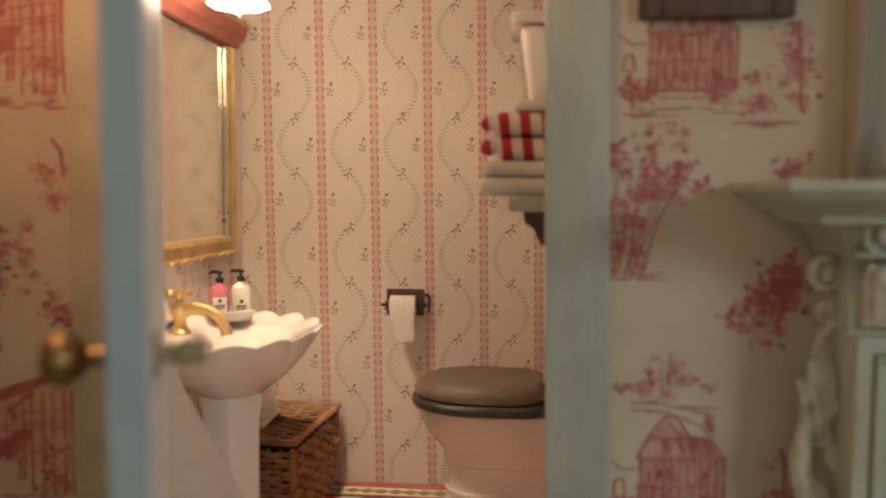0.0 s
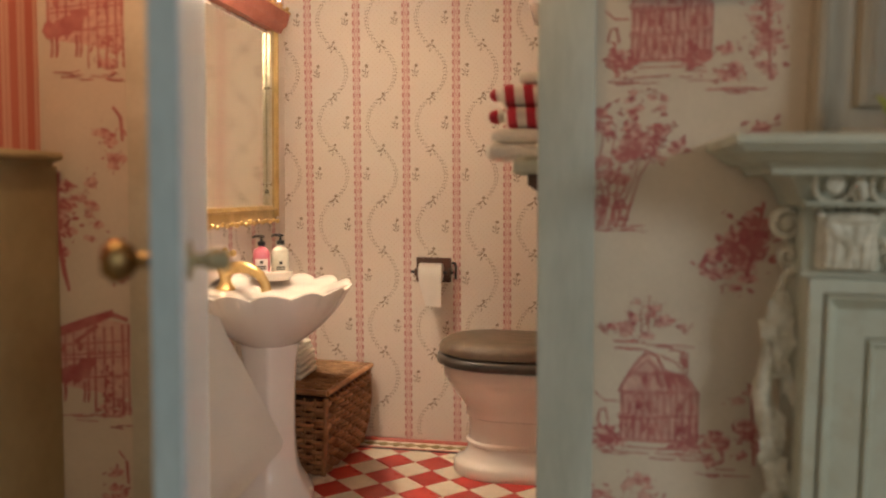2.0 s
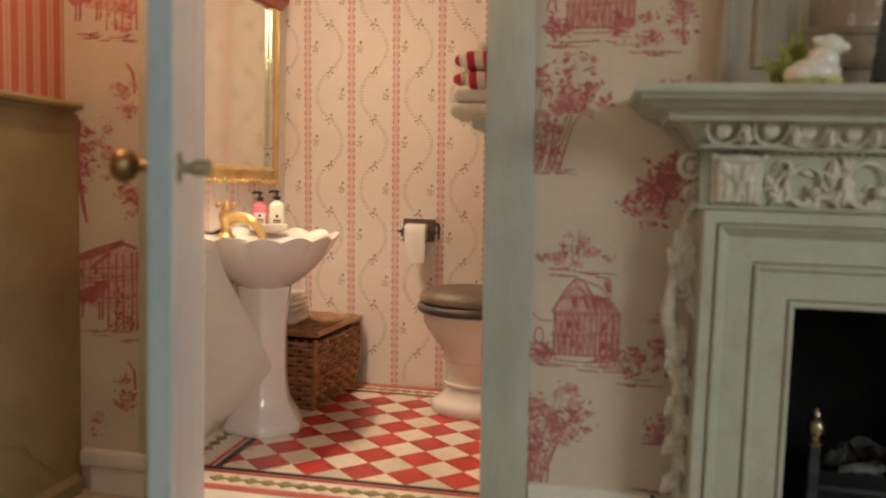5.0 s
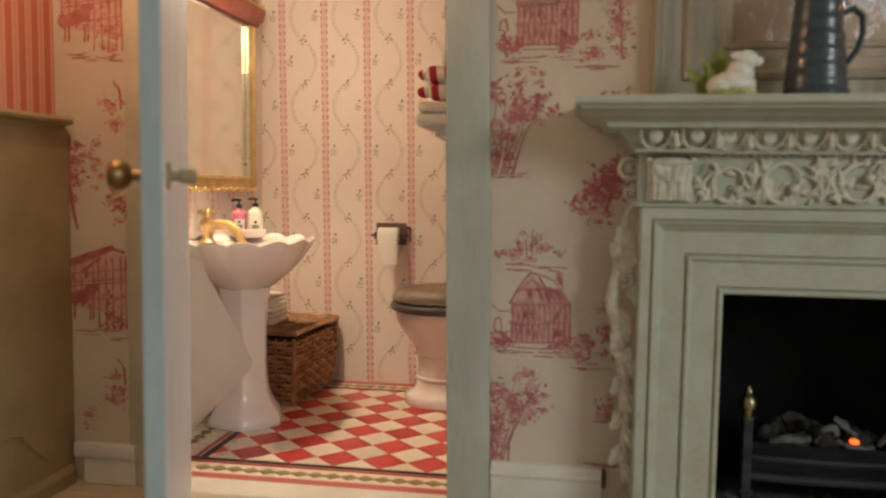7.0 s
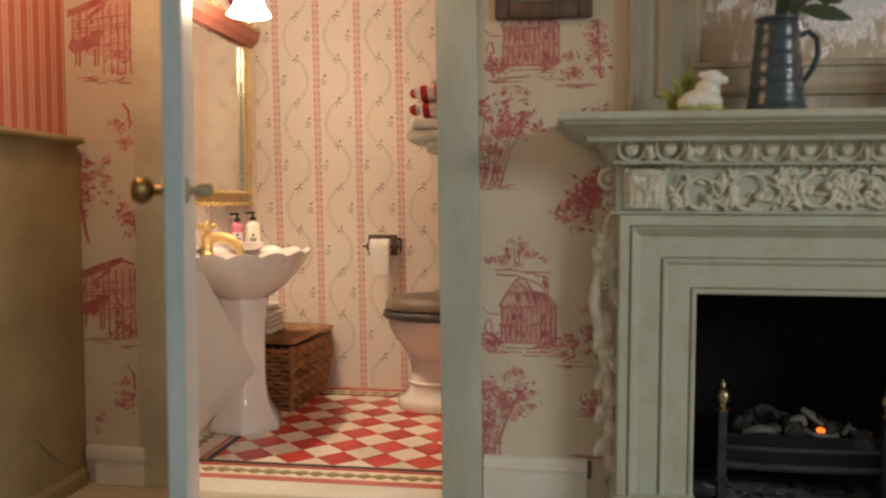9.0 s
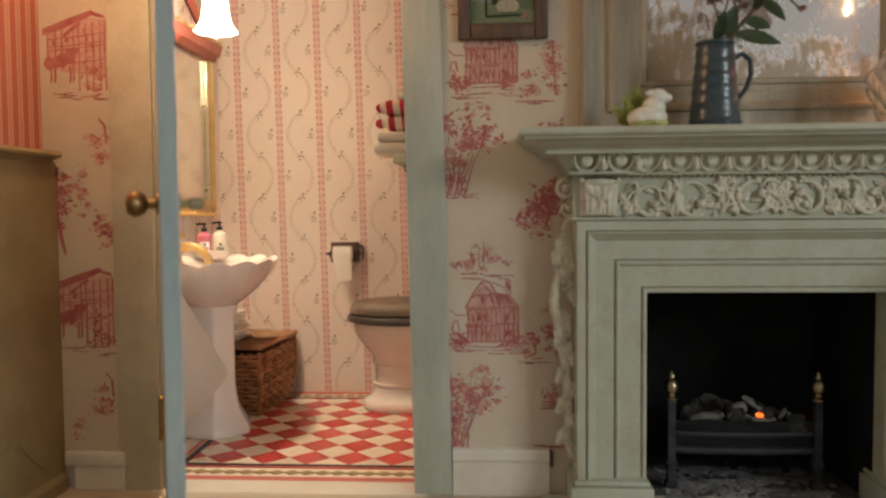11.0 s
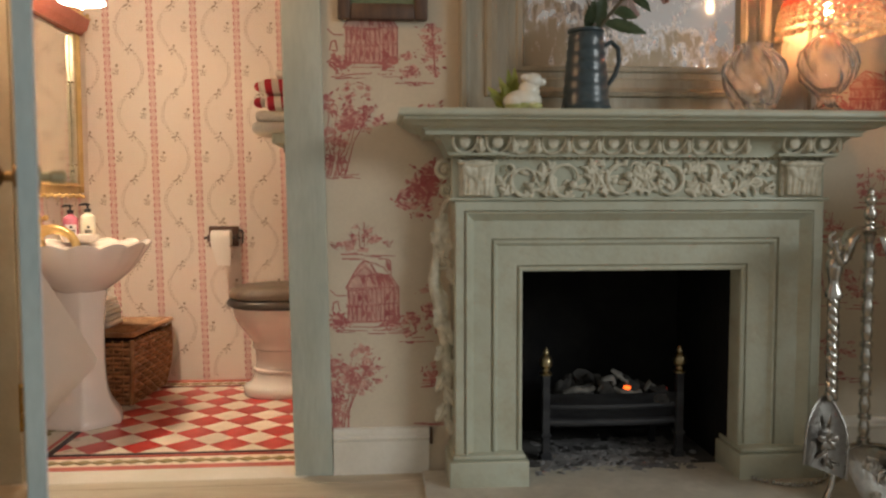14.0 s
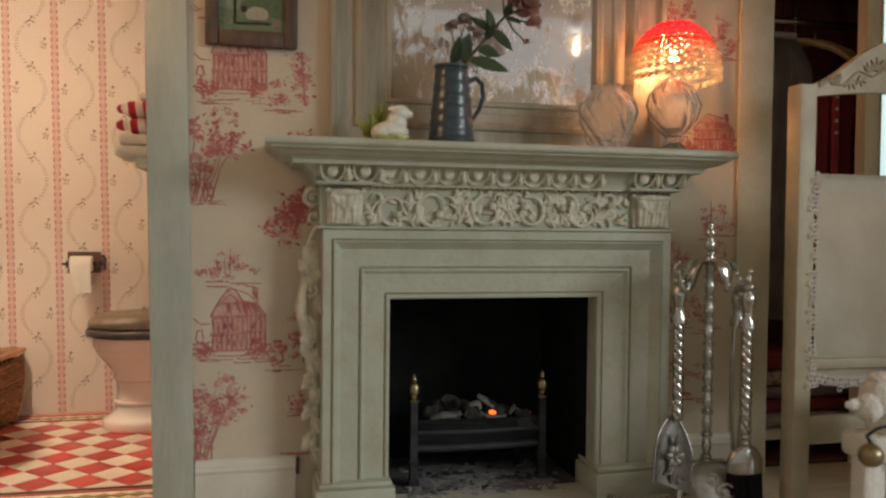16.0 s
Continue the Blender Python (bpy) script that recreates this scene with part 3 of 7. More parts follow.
for x, z, w, h in ((2.52, 1.42, 0.16, 0.15), (2.30, 1.98, 0.2, 0.12), (2.55, 1.85, 0.13, 0.2), (2.5, 1.04, 0.18, 0.16), (2.32, 0.62, 0.3, 0.2), (2.3, 0.3, 0.28, 0.22), (2.56, 0.84, 0.12, 0.18), (2.3, 0.9, 0.15, 0.12)):
    toile.bush(x, x + w, z, z + h, 40, 0.022, 0.4)
toile.house(2.42, 2.68, 1.4, 1.58)
toile.place("wallpaper_print", INK, wall_north, "red printed houses, trees and scrubland")

SPRIG = material("vine_print", (0.33, 0.235, 0.175), (0.42, 0.31, 0.235), 40, 0.8, bump=0, spec=0.1)


def vines(name, sheet, first, count, lo, hi, parent, hang=0.0):
    for c in range(count):
        axis_x = first + 0.256 * c
        z = lo
        while z < hi:
            ph, mid = 2 * math.pi * (z - 1.96) / 0.52, axis_x - hang * (z - 1.25)
            sn = math.sin(ph)
            x, slope = mid - 0.074 * math.copysign(abs(sn) ** 0.75, sn), -0.064 * math.cos(ph) * 2 * math.pi / 0.52
            t = math.atan2(1, slope)
            for side in (-1, 1):
                sheet.blot(x + side * 0.006, z, 0.0145, 0.0052, t + side * 0.7)
            z += 0.017
        k = math.ceil((lo - 1.96) / 0.26)
        while 1.96 + 0.26 * k < hi:
            z = 1.96 + 0.26 * k
            mid = axis_x - hang * (z - 1.25)
            s = -1 if k % 2 else 1
            for dx, dz, w, h, t in ((0.008, 0.018, 0.014, 0.012, 0), (0, 0, 0.03, 0.005, 0.9), (-0.012, -0.006, 0.022, 0.006, 0.3), (0.014, -0.006, 0.018, 0.007, 2.4), (-0.002, -0.022, 0.02, 0.005, 1.2)):
                sheet.blot(mid + dx * 1.15, z + dz * 1.15, w * 1.25, h * 1.4, t)
            zs, xs = z + 0.135, mid + (0.068 if s > 0 else -0.084)
            for dx, dz, w, h, t in ((0.006, 0.022, 0.016, 0.014, 0), (0, -0.004, 0.04, 0.004, 1.5), (-0.01, 0, 0.016, 0.005, 2.2), (0.011, -0.006, 0.018, 0.006, 0.8), (-0.009, -0.02, 0.018, 0.005, 2.4), (0.008, -0.022, 0.016, 0.005, 0.9)):
                sheet.blot(xs + dx * 1.15, zs + dz * 1.15, w * 1.25, h * 1.4, t)
            k += 1
    sheet.place(name, SPRIG, parent, "grey-brown printed garlands and sprigs")


vines("wallpaper_print", Sheet((0, BACK, 0), (1, 0, 0), (0, -1, 0), 8), -1.206, 8, F + 0.03, TOP, bpy.data.objects["bathroom_wall_north"], HANG)
vines("wallpaper_print", Sheet((BL, 0, 0), (0, 1, 0), (1, 0, 0), 9), 2.152, 6, F + 0.03, TOP, bpy.data.objects["bathroom_wall_west"])
vines("wallpaper_print", Sheet((BR, 0, 0), (0, 1, 0), (-1, 0, 0), 10), 2.152, 6, F + 0.03, TOP, bpy.data.objects["bathroom_wall_east"])

# ---- casings, baseboards, panelling ----
def board(name, x0, x1, z0, z1, lean, label):
    """A flat door casing that leans by lean metres at two metres height."""
    bm = box(x0, x1, WALL - 0.022, WALL - 0.001, z0, z1, bevel=0.005, seg=2)
    for v in bm.verts:
        v.co.x += lean * (v.co.z - F) / 2
    return setting(name, bm, CREAM if "cream" in label else CASING, label, "trim")


board("trim_1", DR, 0.343, F, HEAD + 0.15, -0.034, "pale sage painted door casing")
board("trim_2", -1.035, DL, F, HEAD + 0.15, 0, "aged cream painted door casing")
board("trim_3", 2.69, CL, F, HEAD + 0.15, 0, "aged cream painted cupboard casing")
board("trim_4", CR - 0.008, 3.430, F, HEAD + 0.15, 0, "pale cream painted cupboard casing")
setting("trim_5", box(DL + 0.002, DR - 0.04, WALL - 0.02, WALL - 0.001, HEAD, HEAD + 0.15), SAGE, "painted door head casing", "trim")
bm = B()
cube(bm, DL - 0.004, DL + 0.012, WALL + 0.002, WALL + 0.055, F, HEAD), cube(bm, DR + 0.002, DR + 0.02, WALL + 0.001, WALL + 0.058, F, HEAD)
for v in bm.verts:
    v.co.x += -0.034 * (v.co.z - F) / 2 if v.co.x > 0 else 0
setting("door_lining", bm, CREAM, "cream painted lining of the doorway", "trim")

bm = B()
SKIRT = [(0, 0), (0.018, 0), (0.018, 0.135), (0.024, 0.14), (0.026, 0.15), (0.02, 0.158), (0.02, 0.17), (0.012, 0.185), (0, 0.19)]
moulding(bm, SKIRT, (0.345, WALL - 0.001, F), (0.73, WALL - 0.001, F), (0, -1, 0))
# A dark brown block stands in for the dark gap at the end.
part("dark_end_block", box(0.7305, 0.744, WALL - 0.022, WALL - 0.001, F + 0.12, F + 0.185, bevel=0.002), WOODFRAME, setting("baseboard_1", bm, WHITEPAINT, "cream painted baseboard with moulded top", "baseboard"), "dark brown block at the baseboard's end")
bm = B()
moulding(bm, SKIRT, (2.33, WALL - 0.001, F), (2.688, WALL - 0.001, F), (0, -1, 0))
setting("baseboard_2", bm, WHITEPAINT, "cream painted baseboard beside the fireplace", "baseboard")
bm = B()
cube(bm, -1.225, -1.012, WALL - 0.028, WALL - 0.001, F, 0.047, 0.004), cube(bm, -1.262, -1.008, WALL - 0.036, WALL - 0.001, 0.046, 0.105, 0.008, 2)
setting("baseboard_3", bm, WHITEPAINT, "old cream baseboard with a deep cap", "baseboard")

bm = box(LEFT + 0.001, LEFT + 0.055, -0.25, WALL - 0.002, F, 1.30, bevel=0.003)
wainscot = setting("panelling", bm, KHAKI, "khaki painted panelling with scuffs", "panelling")
bm = B()
moulding(bm, [(0, 0), (0.062, 0), (0.07, 0.012), (0.098, 0.02), (0.102, 0.03), (0.096, 0.042), (0.05, 0.046), (0, 0.046)], (LEFT + 0.001, -0.25, 1.295), (LEFT + 0.001, WALL - 0.04, 1.295), (1, 0, 0))
setting("dado_rail", bm, KHAKI, "khaki painted dado rail", "trim")
bm = B()
moulding(bm, [(0, 0), (0.02, 0), (0.02, 0.05), (0.004, 0.072), (0, 0.072)], (LEFT + 0.056, -0.25, F), (LEFT + 0.056, WALL - 0.03, F), (1, 0, 0))
setting("baseboard_4", bm, KHAKI, "khaki painted baseboard of the panelling", "baseboard")
bm = B()
tube(bm, [(LEFT + 0.058, 1.2 + 0.05 * i, 0.22 + 0.012 * math.sin(i * 1.1) - (0.05 if i > 9 else 0) * (i - 9)) for i in range(13)], 0.004, 6)
part("cable", bm, KHAKI, wainscot, "painted-over cable on the panelling")

# ---- the open door ----
door = thing("door", (-0.803, 1.913, F), "pale blue-grey panelled door standing open", "door", turn=math.degrees(math.atan2(-0.963, 0.425)))
tagged(door, kind="structure")
W, H, T = 1.05, 2.26, 0.047
for name, a in (("stile", (0, 0.13, -T / 2, T / 2, 0.012, H)), ("stile", (W - 0.13, W, -T / 2, T / 2, 0.012, H)), ("rail", (0.13, W - 0.13, -T / 2 + 0.002, T / 2 - 0.002, 0.012, 0.22)),
                ("rail", (0.13, W - 0.13, -T / 2 + 0.002, T / 2 - 0.002, 0.95, 1.1)), ("rail", (0.13, W - 0.13, -T / 2 + 0.002, T / 2 - 0.002, H - 0.14, H)),
                ("panel", (0.125, W - 0.125, -0.016, 0.016, 0.2, 0.97)), ("panel", (0.125, W - 0.125, -0.016, 0.016, 1.08, H - 0.12))):
    part(name, box(*a, bevel=0.004, seg=2), DOORPAINT, door)
part("edge_strip", box(W + 0.0005, W + 0.005, -T / 2 + 0.001, T / 2 - 0.001, 0.014, H - 0.002, bevel=0.001), material("blue_grey_edge", (0.35, 0.43, 0.44), (0.42, 0.49, 0.48), 6, 0.55, bump=0.2, stretch=(1, 1, 0.3)), door, "blue-grey painted door edge")
INNER = material("rubbed_white_paint", (0.80, 0.85, 0.90), (0.72, 0.75, 0.79), 7, 0.4, bump=0.2, speck=0.08, stretch=(3, 3, 0.5))
part("inner_skin", box(0.002, W - 0.001, T / 2 + 0.0005, T / 2 + 0.004, 0.014, H - 0.002, bevel=0.001), INNER, door, "rubbed white inner face")
knob = B()
turned(knob, [(0.032, -0.0235), (0.032, -0.03), (0.013, -0.034), (0.013, -0.054), (0.027, -0.062), (0.037, -0.08), (0.037, -0.094), (0.025, -0.11), (0.004, -0.114)], 20, (W - 0.112, 0, 1.17), "y")
# Brass with the knob's shadow put into its colour.
part("knob", knob, material("shaded_brass", (0.40, 0.27, 0.12), (0.26, 0.17, 0.07), 12, 0.38, metal=1, bump=0.1), door, "round brass knob, darkened for shadow")
knob = B()
turned(knob, [(0.034, 0.0275), (0.034, 0.034), (0.012, 0.038), (0.012, 0.056), (0.018, 0.062), (0.019, 0.094), (0.012, 0.1)], 20, (W - 0.112, 0, 1.17), "y")
part("knob", knob, material("worn_cream_brass", (0.46, 0.40, 0.25), (0.34, 0.29, 0.17), 12, 0.4, metal=0.4), door, "cream-worn turned knob")
bm = B()
cube(bm, -0.012, 0.01, -T / 2 - 0.014, -T / 2 - 0.0005, 0.225, 0.40, 0.003)
turned(bm, [(0.009, 0.22), (0.009, 0.405)], 10, (-0.006, -T / 2 - 0.012, 0))
part("hinge", bm, BRASS, door, "small brass hinge")

# ---- bathroom floor: border, threshold, tiles ----
setting("threshold", box(-0.9, 0.24, 1.925, 2.075, F - 0.05, F + 0.003, bevel=0.004), WHITEPAINT, "white painted wooden threshold", "threshold")
bath_floor = bpy.data.objects["floor_bathroom"]
X0, X1, Y0, Y1 = -0.895, 0.66, 2.300, 3.535


def strip(name, mat, x0, x1, y0, y1, h=0.0, label=""):
    return part(name, box(x0, x1, y0, y1, F - 0.006, F + h, bevel=0.001), mat, bath_floor, label)


for y0, y1, mat, label in ((2.080, 2.128, PRINTPINK, "red border line"), (2.305 - 0.022, 2.298, PRINTBLACK, "dark border line"), (2.254, 2.268, PRINTPINK, "thin pink border line")):
    strip("border_strip", mat, -1.2, X1, y0, y1, 0.0005, label)
for y0, y1, mat in ((3.540, 3.552, PRINTBLACK), (3.556, 3.566, PRINTPINK), (3.676, 3.715, PRINTPINK)):
    strip("border_strip", mat, -1.2, X1, y0, y1, 0.0005)
for x0, x1, mat in ((-0.925, -0.900, PRINTBLACK), (-0.955, -0.942, PRINTPINK), (-1.205, -1.165, PRINTPINK)):
    strip("border_strip", mat, x0, x1, 2.3, 3.53, 0.0007)


def lozenge(w, h):
    bm = B()
    lo = [bm.verts.new(p) for p in ((-w, 0, 0), (0, -h, 0), (w, 0, 0), (0, h, 0))]
    hi = [bm.verts.new((p.co.x * 0.96, p.co.y * 0.96, 0.0035)) for p in lo]
    bm.faces.new(hi)
    for i in range(4):
        bm.faces.new((lo[i], lo[(i + 1) % 4], hi[(i + 1) % 4], hi[i]))
    return bm


bead = finish("bead", lozenge(0.036, 0.028), PRINTOLIVE, 0)
for y in (2.192, 3.622):
    for i in range(23):
        ob = new("bead", bead)
        ob.parent, ob.location = bath_floor, Vector((-0.86 + 0.0685 * i, y, F - 0.005)) * S
for i in range(17):
    ob = new("bead", bead)
    ob.parent, ob.location, ob.rotation_euler.z = bath_floor, Vector((-1.055, 2.42 + 0.0685 * i, F - 0.005)) * S, math.pi / 2

D = 0.1975
full = {}
for kind, mat in (("red", TILERED), ("cream", TILECREAM)):
    full[kind] = finish("tile", lozenge(D / 2 - 0.0008, D / 2 - 0.0008), mat, 0)


def clip(pts, axis, v, keep):
    out = []
    for a, b in zip(pts, pts[1:] + pts[:1]):
        ia, ib = (a[axis] - v) * keep >= 0, (b[axis] - v) * keep >= 0
        if ia:
            out.append(a)
        if ia != ib:
            t = (v - a[axis]) / (b[axis] - a[axis])
            out.append((a[0] + t * (b[0] - a[0]), a[1] + t * (b[1] - a[1])))
    return out


for kind, ox, oy in (("red", -0.147, 2.398), ("cream", -0.147 + D / 2, 2.398 + D / 2)):
    for i in range(-6, 7):
        for j in range(-2, 8):
            cx, cy = ox + i * D, oy + j * D
            q = D / 2 - 0.0008
            pts = [(cx - q, cy), (cx, cy - q), (cx + q, cy), (cx, cy + q)]
            for axis, v, keep in ((0, X0, 1), (0, X1, -1), (1, Y0, 1), (1, Y1, -1)):
                pts = clip(pts, axis, v, keep) if pts else pts
            if len(pts) < 3 or max(p[0] for p in pts) - min(p[0] for p in pts) < 0.01:
                continue
            if len(pts) == 4 and min(p[0] for p in pts) == cx - q and max(p[0] for p in pts) == cx + q and max(p[1] for p in pts) == cy + q and min(p[1] for p in pts) == cy - q:
                ob = new("tile", full[kind])
                ob.location = Vector((cx, cy, F - 0.005)) * S
            else:
                bm = B()
                hi = [bm.verts.new((x, y, F - 0.0015)) for x, y in pts]
                lo = [bm.verts.new((x, y, F - 0.005)) for x, y in pts]
                bm.faces.new(hi)
                for k in range(len(pts)):
                    bm.faces.new((lo[k], lo[(k + 1) % len(pts)], hi[(k + 1) % len(pts)], hi[k]))
                ob = new("tile", finish("tile", bm, TILERED if kind == "red" else TILECREAM, 0))
            ob.parent = bath_floor


# ---- fireplace ----
fire = thing("fireplace", (1.537, WALL - 0.001, F), "carved fireplace in aged sage-cream paint", "fireplace")
FX = 1.537


def fp(name, bm, mat=SAGE, label="", smooth=35):
    for v in bm.verts:
        v.co -= Vector((FX, WALL - 0.001, F))
    return part(name, bm, mat, fire, label, smooth)


XL, XR, FY, ZT = 0.818, 2.262, 1.80, 1.045
IL, IR, IT = 1.083, 1.946, 0.775
fp("side_body", box(XL, IL - 0.002, FY, WALL - 0.002, F, ZT - 0.002, bevel=0.003))
bm = box(IR + 0.002, XR, FY, FY + 0.085, F, ZT - 0.002, bevel=0.003)
cube(bm, IR + 0.03, XR - 0.001, FY + 0.0855, WALL - 0.002, F, ZT - 0.002, 0)
fp("side_body", bm)
fp("lintel_body", box(IL - 0.002, IR + 0.002, FY, WALL - 0.002, IT + 0.002, ZT - 0.002, bevel=0))
# the stepped frame round the opening: (way inwards, way forwards)
STEPS = [(0, 0), (0, 0.040), (0.004, 0.046), (0.034, 0.046), (0.037, 0.040), (0.040, 0.052), (0.044, 0.055), (0.071, 0.024), (0.073, 0.022), (0.139, 0.021), (0.143, 0.013), (0.147, 0.013), (0.150, 0.024), (0.156, 0.025), (0.166, 0.012), (0.168, 0.011), (0.240, 0.010), (0.244, 0.004), (0.248, 0.012), (0.254, 0.015), (0.262, 0.013), (0.265, 0)]
GROOVES = (4, 10, 17)  # steps in which brown glaze has gathered


def frame_side(which):
    bm = B()
    ratio = (ZT - IT) / 0.265
    rows = []
    for d, p in STEPS:
        y = FY - p
        zt = ZT - d * ratio
        if which == "left":
            a, b = (XL + d, y, 0.06), (XL + d, y, zt)
        elif which == "right":
            a, b = (XR - d * (XR - IR) / 0.265, y, 0.06), (XR - d * (XR - IR) / 0.265, y, zt)
        else:
            a, b = (XL + d, y, zt), (XR - d * (XR - IR) / 0.265, y, zt)
        rows.append((bm.verts.new(a), bm.verts.new(b)))
    for i, ((a, b), (c, d)) in enumerate(zip(rows, rows[1:])):
        bm.faces.new((a, b, d, c)).material_index = int(i in GROOVES or i + 1 in GROOVES)
    bm.faces.new((rows[0][0], rows[0][1], rows[-1][1], rows[-1][0]))
    return bm


for which in ("left", "right", "top"):
    fp("frame_moulding", frame_side(which), smooth=25).data.materials.append(GLAZE)
for x0, x1 in ((0.795, 1.10), (1.930, 2.30)):
    bm = box(x0, x1, FY - 0.075, WALL - 0.004, F, 0.055, bevel=0.006, seg=2)
    cube(bm, x0 + 0.012, x1 - 0.012, FY - 0.06, WALL - 0.004, 0.056, 0.078, 0.01, 2)
    fp("plinth", bm)
# frieze, ornament rows and shelf
fp("frieze_board", box(XL - 0.01, XR + 0.01, FY - 0.02, WALL - 0.002, ZT, 1.255, bevel=0.004))
fp("lower_bead", box(XL - 0.02, XR + 0.02, FY - 0.045, FY - 0.018, ZT + 0.002, ZT + 0.014, bevel=0.005, seg=2))


def shelf_rows(prof, x0, x1, y0, back):
    bm = B()
    rows = []
    for o, z in prof:
        rows.append([bm.verts.new(p) for p in ((x0 - o, back, z), (x0 - o, y0 - o, z), (x1 + o, y0 - o, z), (x1 + o, back, z))])
    for a, b in zip(rows, rows[1:]):
        for i in range(4):
            bm.faces.new((a[i], a[(i + 1) % 4], b[(i + 1) % 4], b[i]))
    bm.faces.new(rows[0]), bm.faces.new(rows[-1])
    return bm


fp("mantel_shelf", shelf_rows([(0, 1.286), (0.002, 1.300), (0.010, 1.304), (0.012, 1.309), (0.03, 1.311), (0.05, 1.319), (0.068, 1.332), (0.078, 1.335), (0.08, 1.342), (0.092, 1.345), (0.098, 1.352), (0.098, 1.362), (0.092, 1.372), (0.0, 1.374)],
                              0.703, 2.348, 1.662, WALL - 0.002), smooth=28)
bm = shelf_rows([(0, 1.212), (0.0, 1.222), (0.012, 1.25), (0.03, 1.275), (0.045, 1.287)], 0.79, 2.29, 1.745, WALL - 0.003)
fp("bed_moulding", bm, smooth=28)


def volute(bm, cx, y, cz, r, turns=1.4, hand=1, start=0.0, thick=0.009, lift=0.012):
    pts = []
    for i in range(20):
        t = i / 19
        a = start + hand * turns * 2 * math.pi * t
        q = r * (1 - 0.82 * t)
        pts.append((cx + q * math.cos(a), y - lift * t, cz + q * math.sin(a)))
    tube(bm, pts, [thick * (1.1 - 0.45 * i / 19) for i in range(20)], 6)
    bmesh.ops.create_uvsphere(bm, u_segments=8, v_segments=6, radius=r * 0.24, matrix=Matrix.Translation((cx, y - lift, cz)))


def leaf(bm, x, y, z, length, width, tilt, lift=0.014):
    """A curled acanthus leaf lying on a front face."""
    c, s = math.cos(tilt), math.sin(tilt)
    rows = []
    for i in range(6):
        t = i / 5
        w = width * math.sin(math.pi * (0.12 + 0.8 * t)) * (1 + 0.18 * math.sin(t * 19))
        row = []
        for k in (-1, -0.5, 0, 0.5, 1):
            u, v = length * t, w * k * 0.5
            out = lift * math.sin(math.pi * t * 0.9) + 0.006 * (1 - abs(k)) - 0.004 * (abs(k) == 0.5)
            row.append(bm.verts.new((x + u * c - v * s, y - out, z + u * s + v * c)))
        rows.append(row)
    for a, b in zip(rows, rows[1:]):
        for k in range(4):
            bm.faces.new((a[k], a[k + 1], b[k + 1], b[k]))


# carved scroll frieze between the end blocks
CARVED = material("carved_cream_paint", (0.76, 0.72, 0.59), (0.56, 0.52, 0.40), 26, 0.55, bump=0.4, grain=45, speck=0.12, wear=((0.40, 0.36, 0.25), 30, 0.75))
yf, zc = FY - 0.021, 1.128
rnd = random.Random(3)


def lobe(bm, x, y, z, length, width, tilt, lift=0.012):
    """One rounded leaf lobe that grows from x, z along tilt."""
    c, s = math.cos(tilt), math.sin(tilt)
    m = Matrix.Translation((x + c * length * 0.5, y - lift * 0.4, z + s * length * 0.5)) @ Matrix.Rotation(-tilt, 4, "Y") @ Matrix.Diagonal((length * 0.56, lift, width * 0.5, 1))
    ball(bm, m)


def acanthus(bm, x, y, z, size, tilt, n=5, spread=0.5, lift=0.012):
    for j in range(n):
        k = j - (n - 1) / 2
        lobe(bm, x, y, z, size * (1 - 0.09 * abs(k)), size * 0.22, tilt + k * spread, lift)


def curled(bm, x, z, length, width, tilt):
    """A leaf of three thin ribs that part and curl over at their tips."""
    lobe(bm, x, yf - 0.001, z, length, width * 1.2, tilt, 0.007)
    for k in (-1, 0, 1):
        pts, px, pz = [], x, z
        for i in range(7):
            pts.append((px, yf - 0.006 - 0.005 * math.sin(math.pi * i / 6), pz))
            a = tilt + k * (0.1 + 0.32 * i)
            px, pz = px + math.cos(a) * length / 6.5, pz + math.sin(a) * length / 6.5
        tube(bm, pts, [0.0035, 0.005, 0.0058, 0.006, 0.0058, 0.0055, 0.004], 6)


def fuse(ob, size):
    """Run the carving together, as paint and casting have softened it."""
    mod = ob.modifiers.new("fuse", "REMESH")
    mod.mode, mod.voxel_size, mod.use_smooth_shade = "VOXEL", size * S, True
    return ob


def spiral(bm, cx, cz, r, start, hand, turns, thick):
    """An open carved spiral with a round eye, that starts at the angle start and winds inwards."""
    pts, rad = [], []
    for i in range(34):
        t = i / 33
        a, q = math.radians(start) + hand * turns * 2 * math.pi * t, r * (1 - 0.55 * t ** 2.2)
        pts.append((cx + q * math.cos(a), yf - 0.006 - 0.010 * t, cz + q * math.sin(a)))
        rad.append(thick * (0.75 + 0.45 * math.sin(math.pi * min(1, t * 1.6)) - 0.25 * t))
    tube(bm, pts, rad, 8)
    x, y, z = pts[-1]
    ball(bm, Matrix.Translation((x, y - 0.002, z)) @ Matrix.Diagonal((r * 0.26, 0.012, r * 0.26, 1)))
    for k in (2, 9):
        x, y, z = pts[k]
        lobe(bm, x, y + 0.004, z, r * 0.42, r * 0.3, math.atan2(z - cz, x - cx) - hand * 0.8, 0.011)


